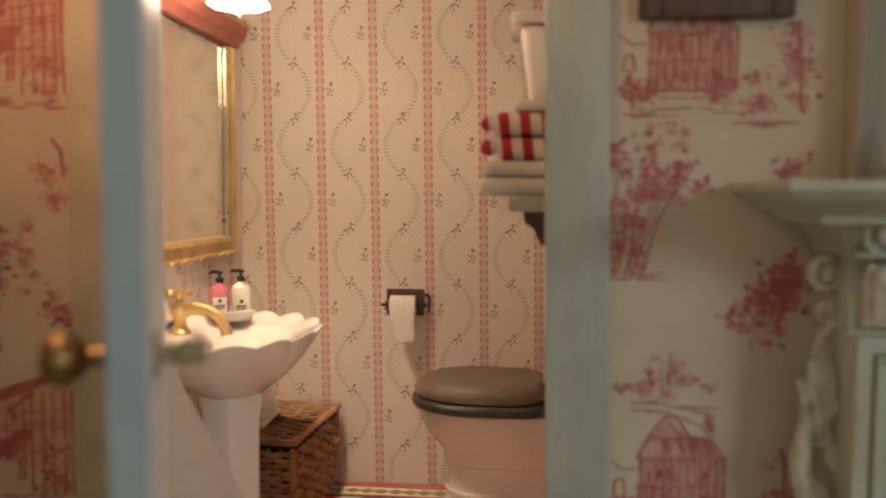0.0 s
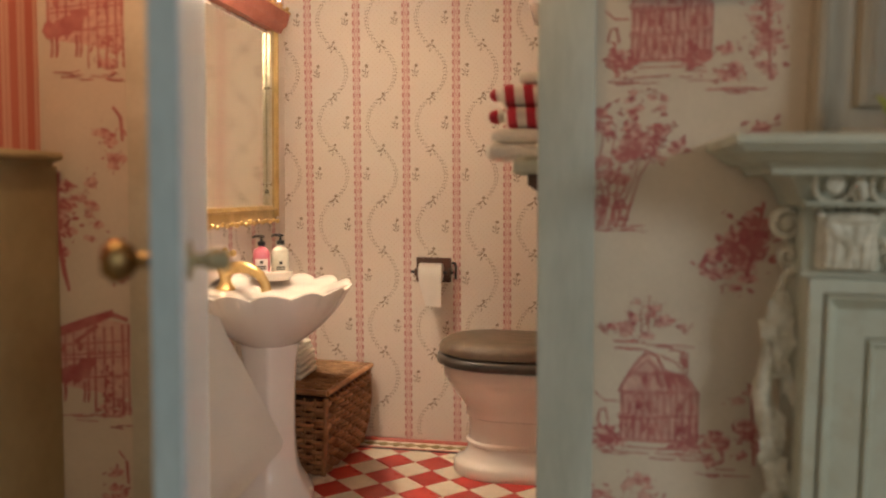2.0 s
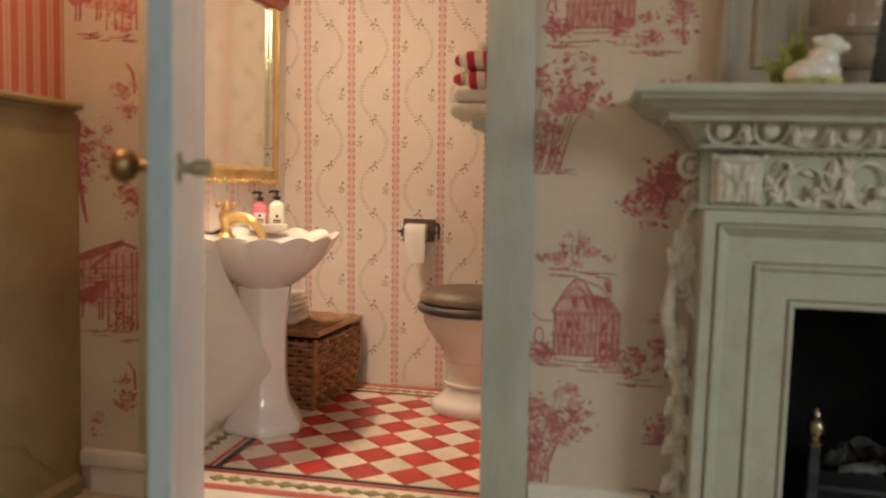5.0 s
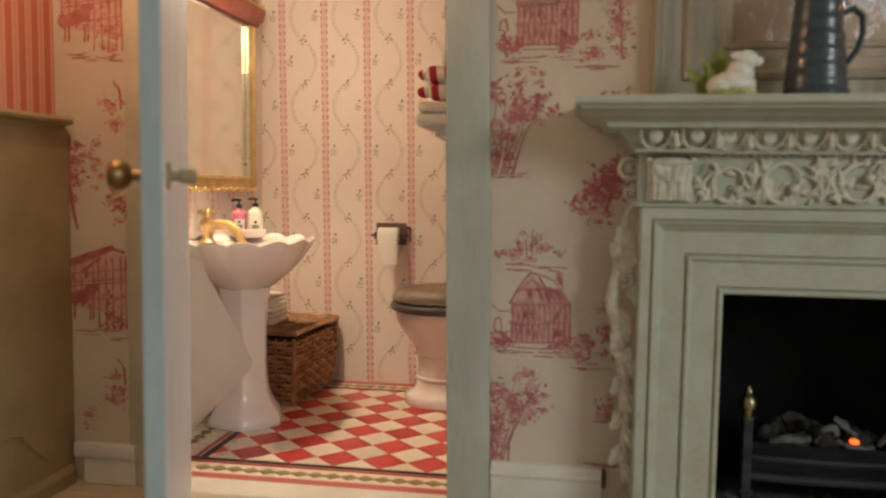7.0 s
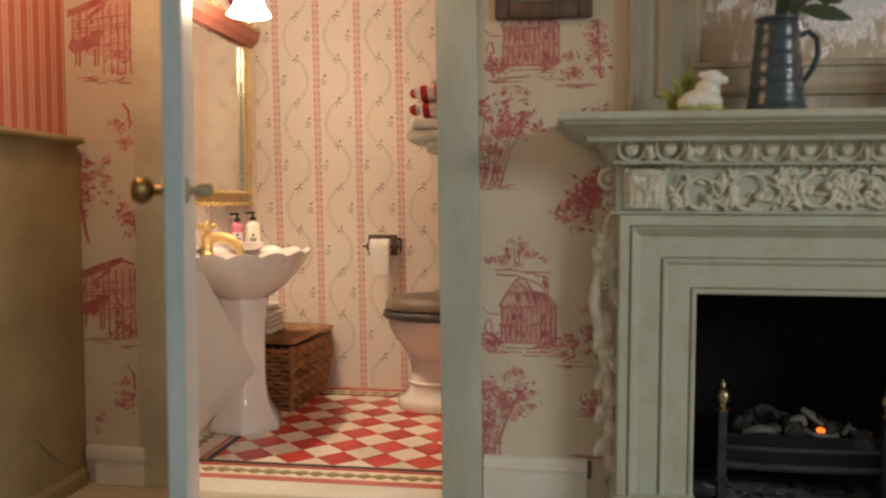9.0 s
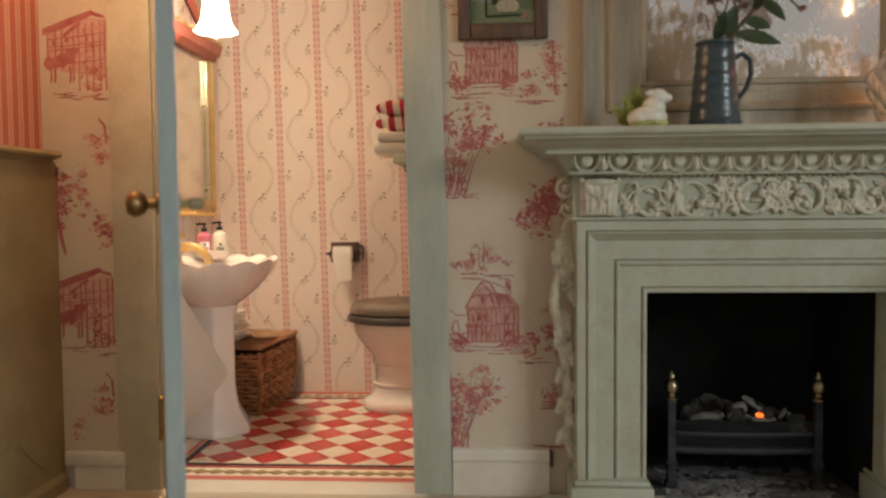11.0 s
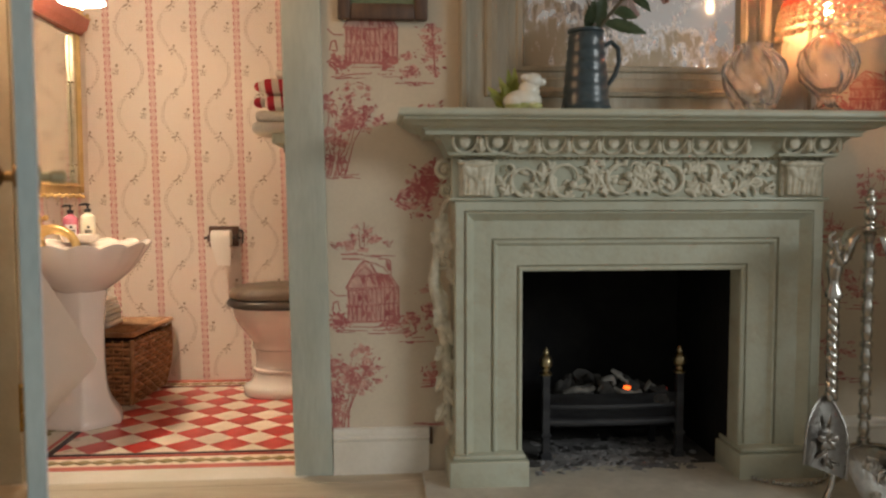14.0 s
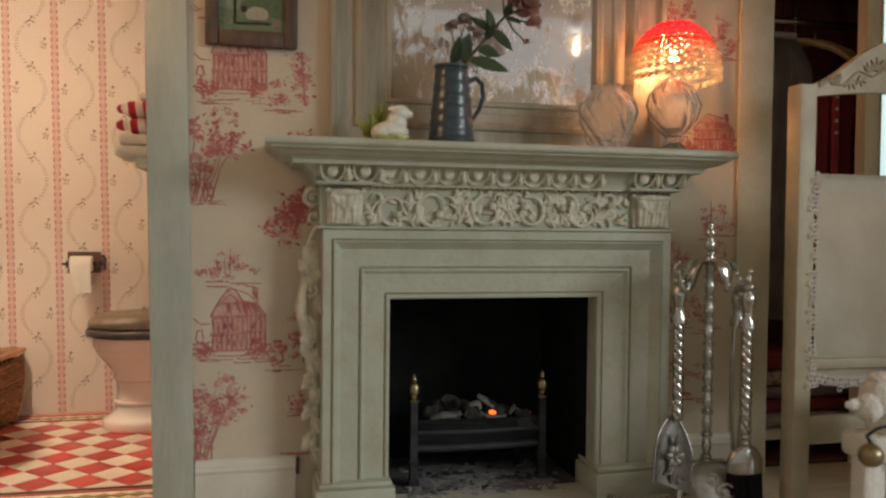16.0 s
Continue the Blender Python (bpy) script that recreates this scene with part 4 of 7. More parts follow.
SCROLLS = ((1.088, -0.006, 0.058, 305, -1, 0.98), (1.246, 0.000, 0.068, 300, -1, 0.95), (1.022, 0.040, 0.020, 250, 1, 0.9), (1.462, -0.004, 0.062, 70, 1, 0.92), (1.640, -0.004, 0.062, 110, -1, 0.92), (1.512, 0.036, 0.030, 20, 1, 0.5), (1.590, 0.036, 0.030, 160, -1, 0.5),
           (1.800, 0.018, 0.050, 170, -1, 0.9), (1.868, -0.010, 0.055, 130, 1, 0.85), (1.985, 0.034, 0.036, 200, -1, 0.85), (2.040, -0.030, 0.024, 60, -1, 0.8))
LEAVES = ((1.010, 1.098, 0.055, 0.026, 2.2), (1.030, 1.070, 0.05, 0.024, 2.6), (1.150, 1.120, 0.070, 0.030, 1.5), (1.140, 1.082, 0.06, 0.026, -0.1), (1.168, 1.165, 0.045, 0.024, 0.6), (1.330, 1.135, 0.065, 0.034, 1.3), (1.322, 1.175, 0.055, 0.028, 0.5),
          (1.335, 1.188, 0.135, 0.030, -1.0), (1.345, 1.070, 0.11, 0.026, 1.15), (1.395, 1.178, 0.05, 0.026, 2.5), (1.372, 1.080, 0.05, 0.022, 0.2), (1.533, 1.125, 0.062, 0.036, 1.75), (1.569, 1.125, 0.062, 0.036, 1.39), (1.535, 1.066, 0.050, 0.018, 1.45), (1.567, 1.066, 0.050, 0.018, 1.7), (1.551, 1.10, 0.085, 0.030, 1.57),
          (1.500, 1.080, 0.055, 0.024, 0.9), (1.602, 1.080, 0.055, 0.024, 2.24), (1.718, 1.150, 0.06, 0.034, 0.9), (1.730, 1.170, 0.06, 0.03, 0.1), (1.722, 1.085, 0.06, 0.028, -0.2), (1.770, 1.120, 0.07, 0.034, -0.9), (1.810, 1.090, 0.075, 0.032, 0.25),
          (1.815, 1.180, 0.13, 0.036, -0.95), (1.905, 1.172, 0.07, 0.036, 0.1), (1.900, 1.085, 0.085, 0.034, 0.35), (1.945, 1.110, 0.08, 0.04, 0.1), (1.990, 1.150, 0.07, 0.034, 0.7), (2.045, 1.160, 0.035, 0.028, 0.4), (2.02, 1.08, 0.06, 0.014, 0.7))

bm = B()
# open scrolls from end to end: centre, height over the middle, size, first angle, the way and the length it winds
for cx, dz, r, start, hand, turns in SCROLLS:
    spiral(bm, cx, zc + dz, r, start, hand, turns, 0.0088 if r > 0.04 else 0.007)
# leaves that fill between them: foot, length, breadth, lean
for x, z, length, width, tilt in LEAVES:
    curled(bm, x, z, length, width, tilt)
# worn low relief behind
for i in range(70):
    lobe(bm, rnd.uniform(1.005, 2.06), yf + 0.001, rnd.uniform(1.075, 1.17), rnd.uniform(0.025, 0.05), rnd.uniform(0.014, 0.024), rnd.uniform(0, 6.28), rnd.uniform(0.005, 0.009))
fuse(fp("carved_frieze", bm, CARVED, "carved leaf scrolls in rubbed cream", smooth=60), 0.0024)
for x0, x1 in ((XL + 0.012, 0.974), (2.082, XR - 0.006)):
    bm = box(x0 + 0.004, x1 - 0.004, FY - 0.040, FY - 0.018, ZT + 0.016, 1.200, bevel=0.006, seg=2)
    w, xm = x1 - x0, (x0 + x1) / 2
    for j in range(7):
        k = (j - 3) / 3
        x = xm + k * w * 0.34
        tube(bm, [(x + 0.012 * k, FY - 0.040, 1.192), (x, FY - 0.054, 1.170), (x - 0.004 * k, FY - 0.050 - 0.006 * (j % 2), 1.120), (x - 0.002 * k, FY - 0.046, ZT + 0.024)], [0.010, 0.014, 0.011, 0.010], 7)
    lobe(bm, x0 + 0.012, FY - 0.050, 1.186, w - 0.024, 0.030, 0.0, 0.020)
    for k, tilt in ((0.16, -1.0), (0.34, -1.3), (0.66, -1.84), (0.84, -2.14)):
        lobe(bm, x0 + w * k, FY - 0.052, 1.182, 0.062, 0.034, tilt, 0.015)
    for x in (x0 + 0.006, x1 - 0.006):
        ball(bm, Matrix.Translation((x, FY - 0.046, 1.192)) @ Matrix.Diagonal((0.012, 0.012, 0.012, 1)))
    fuse(fp("acanthus_block", bm, CARVED, "carved draped acanthus block", smooth=60), 0.0026)
# egg and dart under the shelf
EGGS = [0.850, 0.972] + [1.067 + 0.1147 * i for i in range(8)] + [2.108, 2.226]
for i, x in enumerate(EGGS):
    ends = i in (0, 1, 10, 11)
    fwd = 0.014 if ends else 0.0

    def bed(z):
        return 1.745 - 0.69 * (z - 1.222) - fwd

    arc = [math.pi * (0.93 + 1.14 * k / 14) for k in range(15)]
    bm = tube(B(), [(x + 0.045 * math.cos(a), bed(1.272 + 0.048 * math.sin(a)), 1.272 + 0.048 * math.sin(a)) for a in arc], [0.005 + 0.0025 * math.sin(math.pi * k / 14) for k in range(15)], 6)
    bmesh.ops.create_uvsphere(bm, u_segments=12, v_segments=8, radius=1, matrix=Matrix.Translation((x, bed(1.264), 1.264)) @ Matrix.Diagonal((0.022, 0.0042, 0.024, 1)))
    fuse(fp("carved_egg", bm, CARVED, "", 60), 0.0026)
    bm = B()
    lobe(bm, x + 0.0575, bed(1.24) + 0.003, 1.226, 0.050, 0.050, math.pi / 2, 0.009), lobe(bm, x + 0.0575, bed(1.26) + 0.003, 1.228, 0.062, 0.020, math.pi / 2, 0.011)
    fuse(fp("carved_dart", bm, CARVED, "", 60), 0.0028)
for x0, x1 in ((0.79, 1.018), (2.052, 2.29)):
    fp("block_bed", box(x0, x1, 1.716, 1.76, 1.214, 1.226, bevel=0.004, seg=2))
dentil = finish("dentil", box(0, 0.013, -0.016, 0, 0, 0.009, bevel=0.002), CARVED, 0)
for i in range(60):
    ob = new("dentil", dentil)
    ob.parent, ob.location = fire, Vector((0.83 + 1.42 * i / 59 - FX, FY - 0.018 - WALL + 0.001, 1.204 - F)) * S
# scrolled ears down the left side
bm = B()
sx, sy = XL - 0.03, 1.86
volute(bm, sx, sy, 1.165, 0.040, 1.6, 1, 0.3, 0.013, 0.03)
volute(bm, sx + 0.004, sy, 1.09, 0.030, 1.5, -1, 1.6, 0.011, 0.026)
tube(bm, [(sx + 0.035, sy, 1.2), (sx + 0.042, sy - 0.01, 1.14), (sx + 0.036, sy - 0.01, 1.08), (sx + 0.0, sy, 1.03), (sx - 0.02, sy, 0.98)], [0.008, 0.014, 0.014, 0.011, 0.005], 7)
for z, x, l, t in ((1.0, 0.0, 0.09, -1.9), (0.97, -0.02, 0.1, -1.3), (0.92, 0.01, 0.1, -1.8), (0.80, 0.015, 0.09, -1.2), (0.72, -0.03, 0.11, -1.3), (0.66, -0.01, 0.10, -1.8), (0.60, -0.02, 0.08, -1.2), (0.93, -0.05, 0.07, -0.9)):
    leaf(bm, sx + x, sy - 0.012, z, l * 1.1, 0.054, t, 0.024)
volute(bm, sx - 0.005, sy - 0.01, 0.81, 0.030, 1.5, 1, 1.6, 0.010, 0.026)
tube(bm, [(sx - 0.035, sy, 0.93), (sx - 0.03, sy - 0.012, 0.84), (sx - 0.045, sy - 0.014, 0.74), (sx - 0.02, sy - 0.014, 0.64), (sx, sy - 0.01, 0.5), (sx + 0.012, sy - 0.006, 0.34), (sx + 0.008, sy - 0.004, 0.2), (sx + 0.016, sy, 0.13)], [0.008, 0.018, 0.025, 0.027, 0.022, 0.018, 0.015, 0.008], 8)
for i in range(7):
    leaf(bm, sx + 0.0, sy - 0.012, 0.56 - 0.06 * i, 0.085, 0.042, -1.57 + 0.45 * (-1) ** i, 0.018)
fp("scroll_ear", bm, CARVED, "carved scrolling side bracket", smooth=60)
# fire chamber
for a in ((IL - 0.06, IL - 0.002, WALL + 0.052, 2.5, F, 0.9), (IR + 0.002, IR + 0.06, WALL + 0.052, 2.5, F, 0.9), (IL, IR, 2.44, 2.5, F, 0.9), (IL - 0.06, IR + 0.06, WALL + 0.052, 2.5, 0.9, 0.95)):
    fp("chamber_wall", box(*a, bevel=0), BLACK, "soot-black fire chamber wall", 0)
for a in ((IL - 0.03, IL - 0.003, WALL - 0.003, WALL + 0.052, F, 0.8), (IR + 0.003, IR + 0.029, FY + 0.087, WALL + 0.052, F + 0.012, 0.8)):
    fp("chamber_cheek", box(*a, bevel=0), BLACK, "", 0)
# Shade inside the chamber is put into this dark, sooty colour.
fp("chamber_floor", box(IL, IR, WALL - 0.02, 2.44, F, F + 0.0115, bevel=0), material("shaded_sooty_stone", (0.06, 0.058, 0.058), (0.14, 0.135, 0.13), 7, 0.9, bump=0.4, spec=0.1), "sooty stone floor with shade in its colour", 0)
bm = box(0.70, 2.42, 1.30, WALL - 0.021, F - 0.002, F + 0.012, bevel=0.004)
setting("hearth", bm, STONE, "pale stone hearth slab dusted with ash", "hearth")
# ash and cinders
bm, rows = B(), []
for j in range(41):
    row = []
    for i in range(61):
        x, y = IL + 0.015 + (IR - IL - 0.03) * i / 60, 1.815 + 0.56 * j / 40
        edge = min(i, 60 - i, j * 1.5, (40 - j) * 1.5) / 9
        h = 0.007 * noise.noise(Vector((x * 9, y * 9, 1))) + 0.006 * noise.noise(Vector((x * 28, y * 28, 3))) + 0.003 * noise.noise(Vector((x * 70, y * 70, 5)))
        row.append(bm.verts.new((x, y, F + 0.0135 + h - 0.012 * max(0, 1 - edge))))
    rows.append(row)
for a, b in zip(rows, rows[1:]):
    for i in range(60):
        bm.faces.new((a[i], a[i + 1], b[i + 1], b[i]))
for i in range(130):
    x, y = 1.50 + rnd.gauss(0, 0.19), 2.05 + rnd.gauss(0, 0.12)
    if not (IL + 0.03 < x < IR - 0.04 and 1.84 < y < 2.4):
        continue
    r = rnd.uniform(0.004, 0.02) * rnd.uniform(0.6, 1)
    bmesh.ops.create_icosphere(bm, subdivisions=1, radius=r, matrix=Matrix.Translation((x, y, F + 0.012 + r * 0.15)) @ Euler((rnd.uniform(-0.3, 0.3), rnd.uniform(-0.3, 0.3), rnd.uniform(0, 6))).to_matrix().to_4x4() @ Matrix.Diagonal((1.6, 1.0, rnd.uniform(0.2, 0.5), 1)))
ASH = material("grey_ash", (0.38, 0.37, 0.37), (0.15, 0.145, 0.15), 7, 0.95, bump=0.5, grain=60, speck=0.3, spec=0.1)
tagged(part("ash", bm, ASH, None, "pale grey ash and cinders on the hearth", 0), category="ash", kind="stuff")

# ---- grate ----
GRATEIRON = material("dusty_grate_iron", (0.016, 0.016, 0.020), (0.05, 0.05, 0.054), 7, 0.7, metal=0.2, bump=0.3, grain=40, speck=0.3, stretch=(0.6, 1, 3))
grate = thing("fire_grate", (1.515, 2.06, F + 0.012), "black iron fire grate with brass finials", "grate")


DULLBRASS = material("dull_brass", (0.42, 0.34, 0.20), (0.30, 0.24, 0.14), 14, 0.35, metal=1, bump=0.1)


def post(x):
    bm = box(x - 0.016, x + 0.016, -0.05, -0.018, 0.0, 0.36, bevel=0.003)
    cube(bm, x - 0.024, x + 0.024, -0.056, -0.012, 0.0, 0.03, 0.004), cube(bm, x - 0.022, x + 0.022, -0.054, -0.014, 0.10, 0.115, 0.003)
    p = part("andiron_post", bm, GRATEIRON, grate)
    bm = turned(B(), [(0.026, 0.361), (0.028, 0.37), (0.016, 0.378), (0.016, 0.39), (0.026, 0.40), (0.029, 0.42), (0.021, 0.438), (0.012, 0.446), (0.015, 0.454), (0.012, 0.464), (0.003, 0.478)], 14, (x, -0.034, 0))
    part("finial", bm, DULLBRASS, p, "turned brass finial")


post(-0.29), post(0.285)
bm = B()
rows = []
for z, dy in ((0.135, 0.02), (0.15, -0.01), (0.27, -0.03), (0.285, -0.04)):
    rows.append([bm.verts.new((-0.275 + 0.55 * i / 10, -0.03 + dy + 0.02 * ((i - 5) / 5) ** 2, z)) for i in range(11)])
for a, b in zip(rows, rows[1:]):
    for i in range(10):
        bm.faces.new((a[i], a[i + 1], b[i + 1], b[i]))
bmesh.ops.solidify(bm, geom=bm.faces[:], thickness=0.008)
part("front_plate", bm, GRATEIRON, grate, "dusty black front plate")
for z, r in ((0.158, 0.016), (0.225, 0.013)):
    bm = tube(B(), [(-0.275 + 0.55 * i / 10, -0.046 + 0.02 * ((i - 5) / 5) ** 2, z) for i in range(11)], r, 10)
    part("bar", bm, GRATEIRON, grate)
part("fire_basket", box(-0.26, 0.26, -0.02, 0.2, 0.13, 0.24, bevel=0.01), IRON, grate)
for x in (-0.24, 0.24):
    part("rear_foot", box(x - 0.014, x + 0.014, 0.16, 0.19, 0, 0.14, bevel=0.003), IRON, grate)
COAL = material("ashen_coal", (0.010, 0.010, 0.010), (0.10, 0.095, 0.09), 8, 0.95, bump=0.8, grain=28, speck=0.4, spec=0.1)
for i in range(30):
    x, y = rnd.uniform(-0.22, 0.22), rnd.uniform(-0.03, 0.16)
    r = rnd.uniform(0.018, 0.042)
    bm = B()
    bmesh.ops.create_icosphere(bm, subdivisions=2, radius=r)
    for v in bm.verts:
        v.co *= 1 + 0.8 * noise.noise(v.co * 34 + Vector((i * 3, 0, 0)))
    bmesh.ops.transform(bm, matrix=Matrix.Translation((1.515 + x, 2.06 + y, F + 0.262 + r * 0.45 + (0.03 if abs(x) < 0.1 else 0))) @ Euler((rnd.random() * 3, rnd.random() * 3, 0)).to_matrix().to_4x4() @ Matrix.Diagonal((1.3, 1, 0.75, 1)), verts=bm.verts)
    tagged(part("coal", bm, COAL, None, "ash-grey lump of coal in the grate", 60), category="coal", group="coals in the grate")
FLAKE = material("pale_clinker", (0.22, 0.21, 0.19), (0.10, 0.095, 0.09), 16, 0.95, bump=0.6, grain=40, speck=0.3, spec=0.1)
for pts, r in (([(-0.06, -0.02, 0.30), (-0.04, -0.02, 0.345), (0.0, -0.01, 0.35), (0.01, 0.0, 0.325)], 0.016), ([(0.0, 0.0, 0.38), (0.03, -0.01, 0.36), (0.06, -0.02, 0.335), (0.075, -0.01, 0.32)], 0.014), ([(0.0, -0.03, 0.31), (0.04, -0.04, 0.295), (0.09, -0.04, 0.288), (0.12, -0.03, 0.295)], 0.015), ([(-0.21, -0.02, 0.29), (-0.16, -0.03, 0.31), (-0.11, -0.02, 0.30), (-0.08, -0.03, 0.315)], 0.020), ([(0.14, -0.02, 0.30), (0.16, -0.02, 0.33), (0.18, -0.01, 0.31)], 0.012)):
    bm = tube(B(), [(1.515 + x, 2.06 + y, F + z) for x, y, z in pts], [r * (0.6 + 0.5 * math.sin(math.pi * (k + 0.5) / len(pts))) for k in range(len(pts))], 9, 0.7)
    bmesh.ops.subdivide_edges(bm, edges=bm.edges[:], cuts=1, use_grid_fill=True)
    for v in bm.verts:
        v.co += Vector((1, 1, 1)) * 0.010 * noise.noise(v.co * 45)
    tagged(part("clinker", bm, FLAKE, None, "twisted pale grey clinker on the coals", 60), category="coal", group="clinkers on the coals")
for x, y, z, r, s, c in ((0.055, -0.032, 0.312, 0.014, 3.0, (1.0, 0.11, 0.012)), (0.235, 0.03, 0.29, 0.016, 0.12, (1.0, 0.05, 0.03)), (0.25, -0.01, 0.23, 0.01, 0.2, (1.0, 0.05, 0.03))):
    bm = B()
    bmesh.ops.create_icosphere(bm, subdivisions=2, radius=r)
    for v in bm.verts:
        v.co *= 1 + 0.5 * noise.noise(v.co * 40)
    bmesh.ops.transform(bm, matrix=Matrix.Translation((1.515 + x, 2.06 + y, F + z)) @ Matrix.Diagonal((1.2, 0.7, 0.75, 1)), verts=bm.verts)
    tagged(part("ember", bm, glowing("glowing_ember", c, s, (0.3, 0.05, 0.02)), None, "glowing orange ember among grey coals", 60), category="ember")

# ---- mirror over the mantel ----
over = thing("overmantel_mirror", (1.543, WALL - 0.002, 1.376), "pale limed wood mirror with foxed glass", "mirror")
LIMED = material("limed_wood", (0.46, 0.42, 0.33), (0.32, 0.275, 0.20), 7, 0.5, bump=0.3, grain=40, speck=0.15, stretch=(1.5, 1.5, 0.25))
OUT, OUTR, INN, BOT, TOPM = 0.692, 0.765, 0.425, 0.215, 1.2
PROF = [(0, 0), (0, 0.05), (0.008, 0.062), (0.024, 0.062), (0.032, 0.045), (0.04, 0.04), (0.10, 0.04), (0.106, 0.055), (0.125, 0.06), (0.135, 0.048), (0.15, 0.036), (0.19, 0.034), (0.196, 0.026), (0.225, 0.024), (0.232, 0.032), (0.25, 0.03), (0.262, 0.012), (0.267, 0.0)]
for which in ("left", "right", "bottom", "top"):
    bm, rows = B(), []
    for d, p in PROF:
        zb, zt, e = d * BOT / 0.267, TOPM - d, OUTR - d * (OUTR - INN) / 0.267
        if which == "left":
            a, b = (-OUT + d, -p, zb), (-OUT + d, -p, zt)
        elif which == "right":
            a, b = (e, -p, zb), (e, -p, zt)
        elif which == "bottom":
            a, b = (-OUT + d, -p, zb), (e, -p, zb)
        else:
            a, b = (-OUT + d, -p, zt), (e, -p, zt)
        rows.append((bm.verts.new(a), bm.verts.new(b)))
    for (a, b), (c, d) in zip(rows, rows[1:]):
        bm.faces.new((a, b, d, c))
    bm.faces.new((rows[0][0], rows[0][1], rows[-1][1], rows[-1][0]))
    part("frame_side", bm, LIMED, over, "", 25)
FOX = bpy.data.materials.new("foxed_mirror")
FOX.use_nodes = True
nt, ax, cloud = axes(FOX)
big = nt.nodes.new("ShaderNodeTexNoise")
big.inputs["Scale"].default_value, big.inputs["Detail"].default_value, big.inputs["Roughness"].default_value = 15, 10, 0.72
tc = nt.nodes.new("ShaderNodeTexCoord")
mp = nt.nodes.new("ShaderNodeMapping")
mp.inputs["Scale"].default_value = (1.6 / S, 1 / S, 0.75 / S)
nt.links.new(tc.outputs["Object"], mp.inputs["Vector"]), nt.links.new(mp.outputs[0], big.inputs["Vector"])
low = maths(nt, "MAXIMUM", maths(nt, "SUBTRACT", 0.40, ax[2]), -0.08)
side = maths(nt, "MULTIPLY", maths(nt, "MAXIMUM", maths(nt, "SUBTRACT", -0.12, ax[0]), 0.0), 0.7)
edge = maths(nt, "ADD", big.outputs[0], maths(nt, "MULTIPLY", maths(nt, "ADD", maths(nt, "ADD", low, side), maths(nt, "MULTIPLY", maths(nt, "SUBTRACT", cloud, 0.5), 0.6)), 0.6))
mask = nt.nodes.new("ShaderNodeMapRange")
mask.inputs[1].default_value, mask.inputs[2].default_value = 0.53, 0.63
nt.links.new(edge, mask.inputs[0])
b = nt.nodes["Principled BSDF"]
nt.links.new(blend(nt, mask.outputs[0], (0.90, 0.88, 0.90), (0.47, 0.40, 0.30)), b.inputs["Base Color"])
nt.links.new(maths(nt, "SUBTRACT", 0.72, maths(nt, "MULTIPLY", mask.outputs[0], 0.45)), b.inputs["Metallic"])
nt.links.new(maths(nt, "ADD", 0.05, maths(nt, "MULTIPLY", maths(nt, "GREATER_THAN", mask.outputs[0], 0.02), 0.6)), b.inputs["Roughness"])
part("glass", box(-INN - 0.005, INN + 0.005, -0.014, -0.004, BOT - 0.01, TOPM - 0.262, bevel=0), FOX, over, "foxed silvery mirror glass", 0)

# ---- picture ----
pic = thing("framed_picture", (0.553, WALL - 0.002, 1.752), "small needlework picture in a dark wood frame", "picture")
for name, a in (("frame_side", (-0.175, -0.125, -0.032, 0, 0, 0.36)), ("frame_side", (0.125, 0.175, -0.032, 0, 0, 0.36)), ("frame_side", (-0.124, 0.124, -0.030, 0, 0.0, 0.062)), ("frame_side", (-0.124, 0.124, -0.030, 0, 0.30, 0.36))):
    part(name, box(*a, bevel=0.007, seg=2), WOODFRAME, pic)
PIC = {k: material("needlework_" + k, c, [q * 0.75 for q in c], 60, 0.9, bump=0.4, grain=200, speck=0.25, spec=0.1) for k, c in (("field", (0.22, 0.27, 0.17)), ("dark", (0.05, 0.06, 0.04)), ("pale", (0.48, 0.45, 0.36)), ("hill", (0.15, 0.20, 0.12)), ("sky", (0.30, 0.36, 0.30)), ("pink", (0.45, 0.25, 0.20)))}
canvas = part("canvas", box(-0.126, 0.126, -0.012, -0.004, 0.06, 0.305, bevel=0), PIC["sky"], pic, "embroidered green landscape", 0)


def patch(name, pts, mat, y, label=""):
    bm = B()
    a, b = [bm.verts.new((x, y, z)) for x, z in pts], [bm.verts.new((x, -0.0118, z)) for x, z in pts]
    mid = bm.verts.new((sum(x for x, z in pts) / len(pts), y, sum(z for x, z in pts) / len(pts)))
    for i in range(len(pts)):
        j = (i + 1) % len(pts)
        bm.faces.new((a[i], a[j], mid)), bm.faces.new((a[i], b[i], b[j], a[j]))
    part(name, bm, mat, canvas, label, 0)


patch("field", [(-0.124, 0.064), (0.124, 0.064), (0.124, 0.135), (0.06, 0.15), (-0.02, 0.14), (-0.124, 0.15)], PIC["field"], -0.0135, "pale green field")
patch("hill", [(0.0, 0.135), (0.124, 0.11), (0.124, 0.2), (0.05, 0.215), (-0.03, 0.19), (-0.05, 0.15)], PIC["hill"], -0.0142, "dark green hill")
patch("hill", [(-0.124, 0.19), (-0.03, 0.20), (-0.03, 0.22), (-0.124, 0.23)], PIC["hill"], -0.0142)
patch("white_shape", [(0.02 + 0.045 * math.cos(i * 0.5236), 0.128 + 0.03 * math.sin(i * 0.5236)) for i in range(12)], PIC["pale"], -0.0155, "plain cream rounded shape")
patch("dark_shape", [(-0.03 + 0.012 * math.cos(i * 0.7854), 0.145 + 0.012 * math.sin(i * 0.7854)) for i in range(8)], PIC["dark"], -0.016)
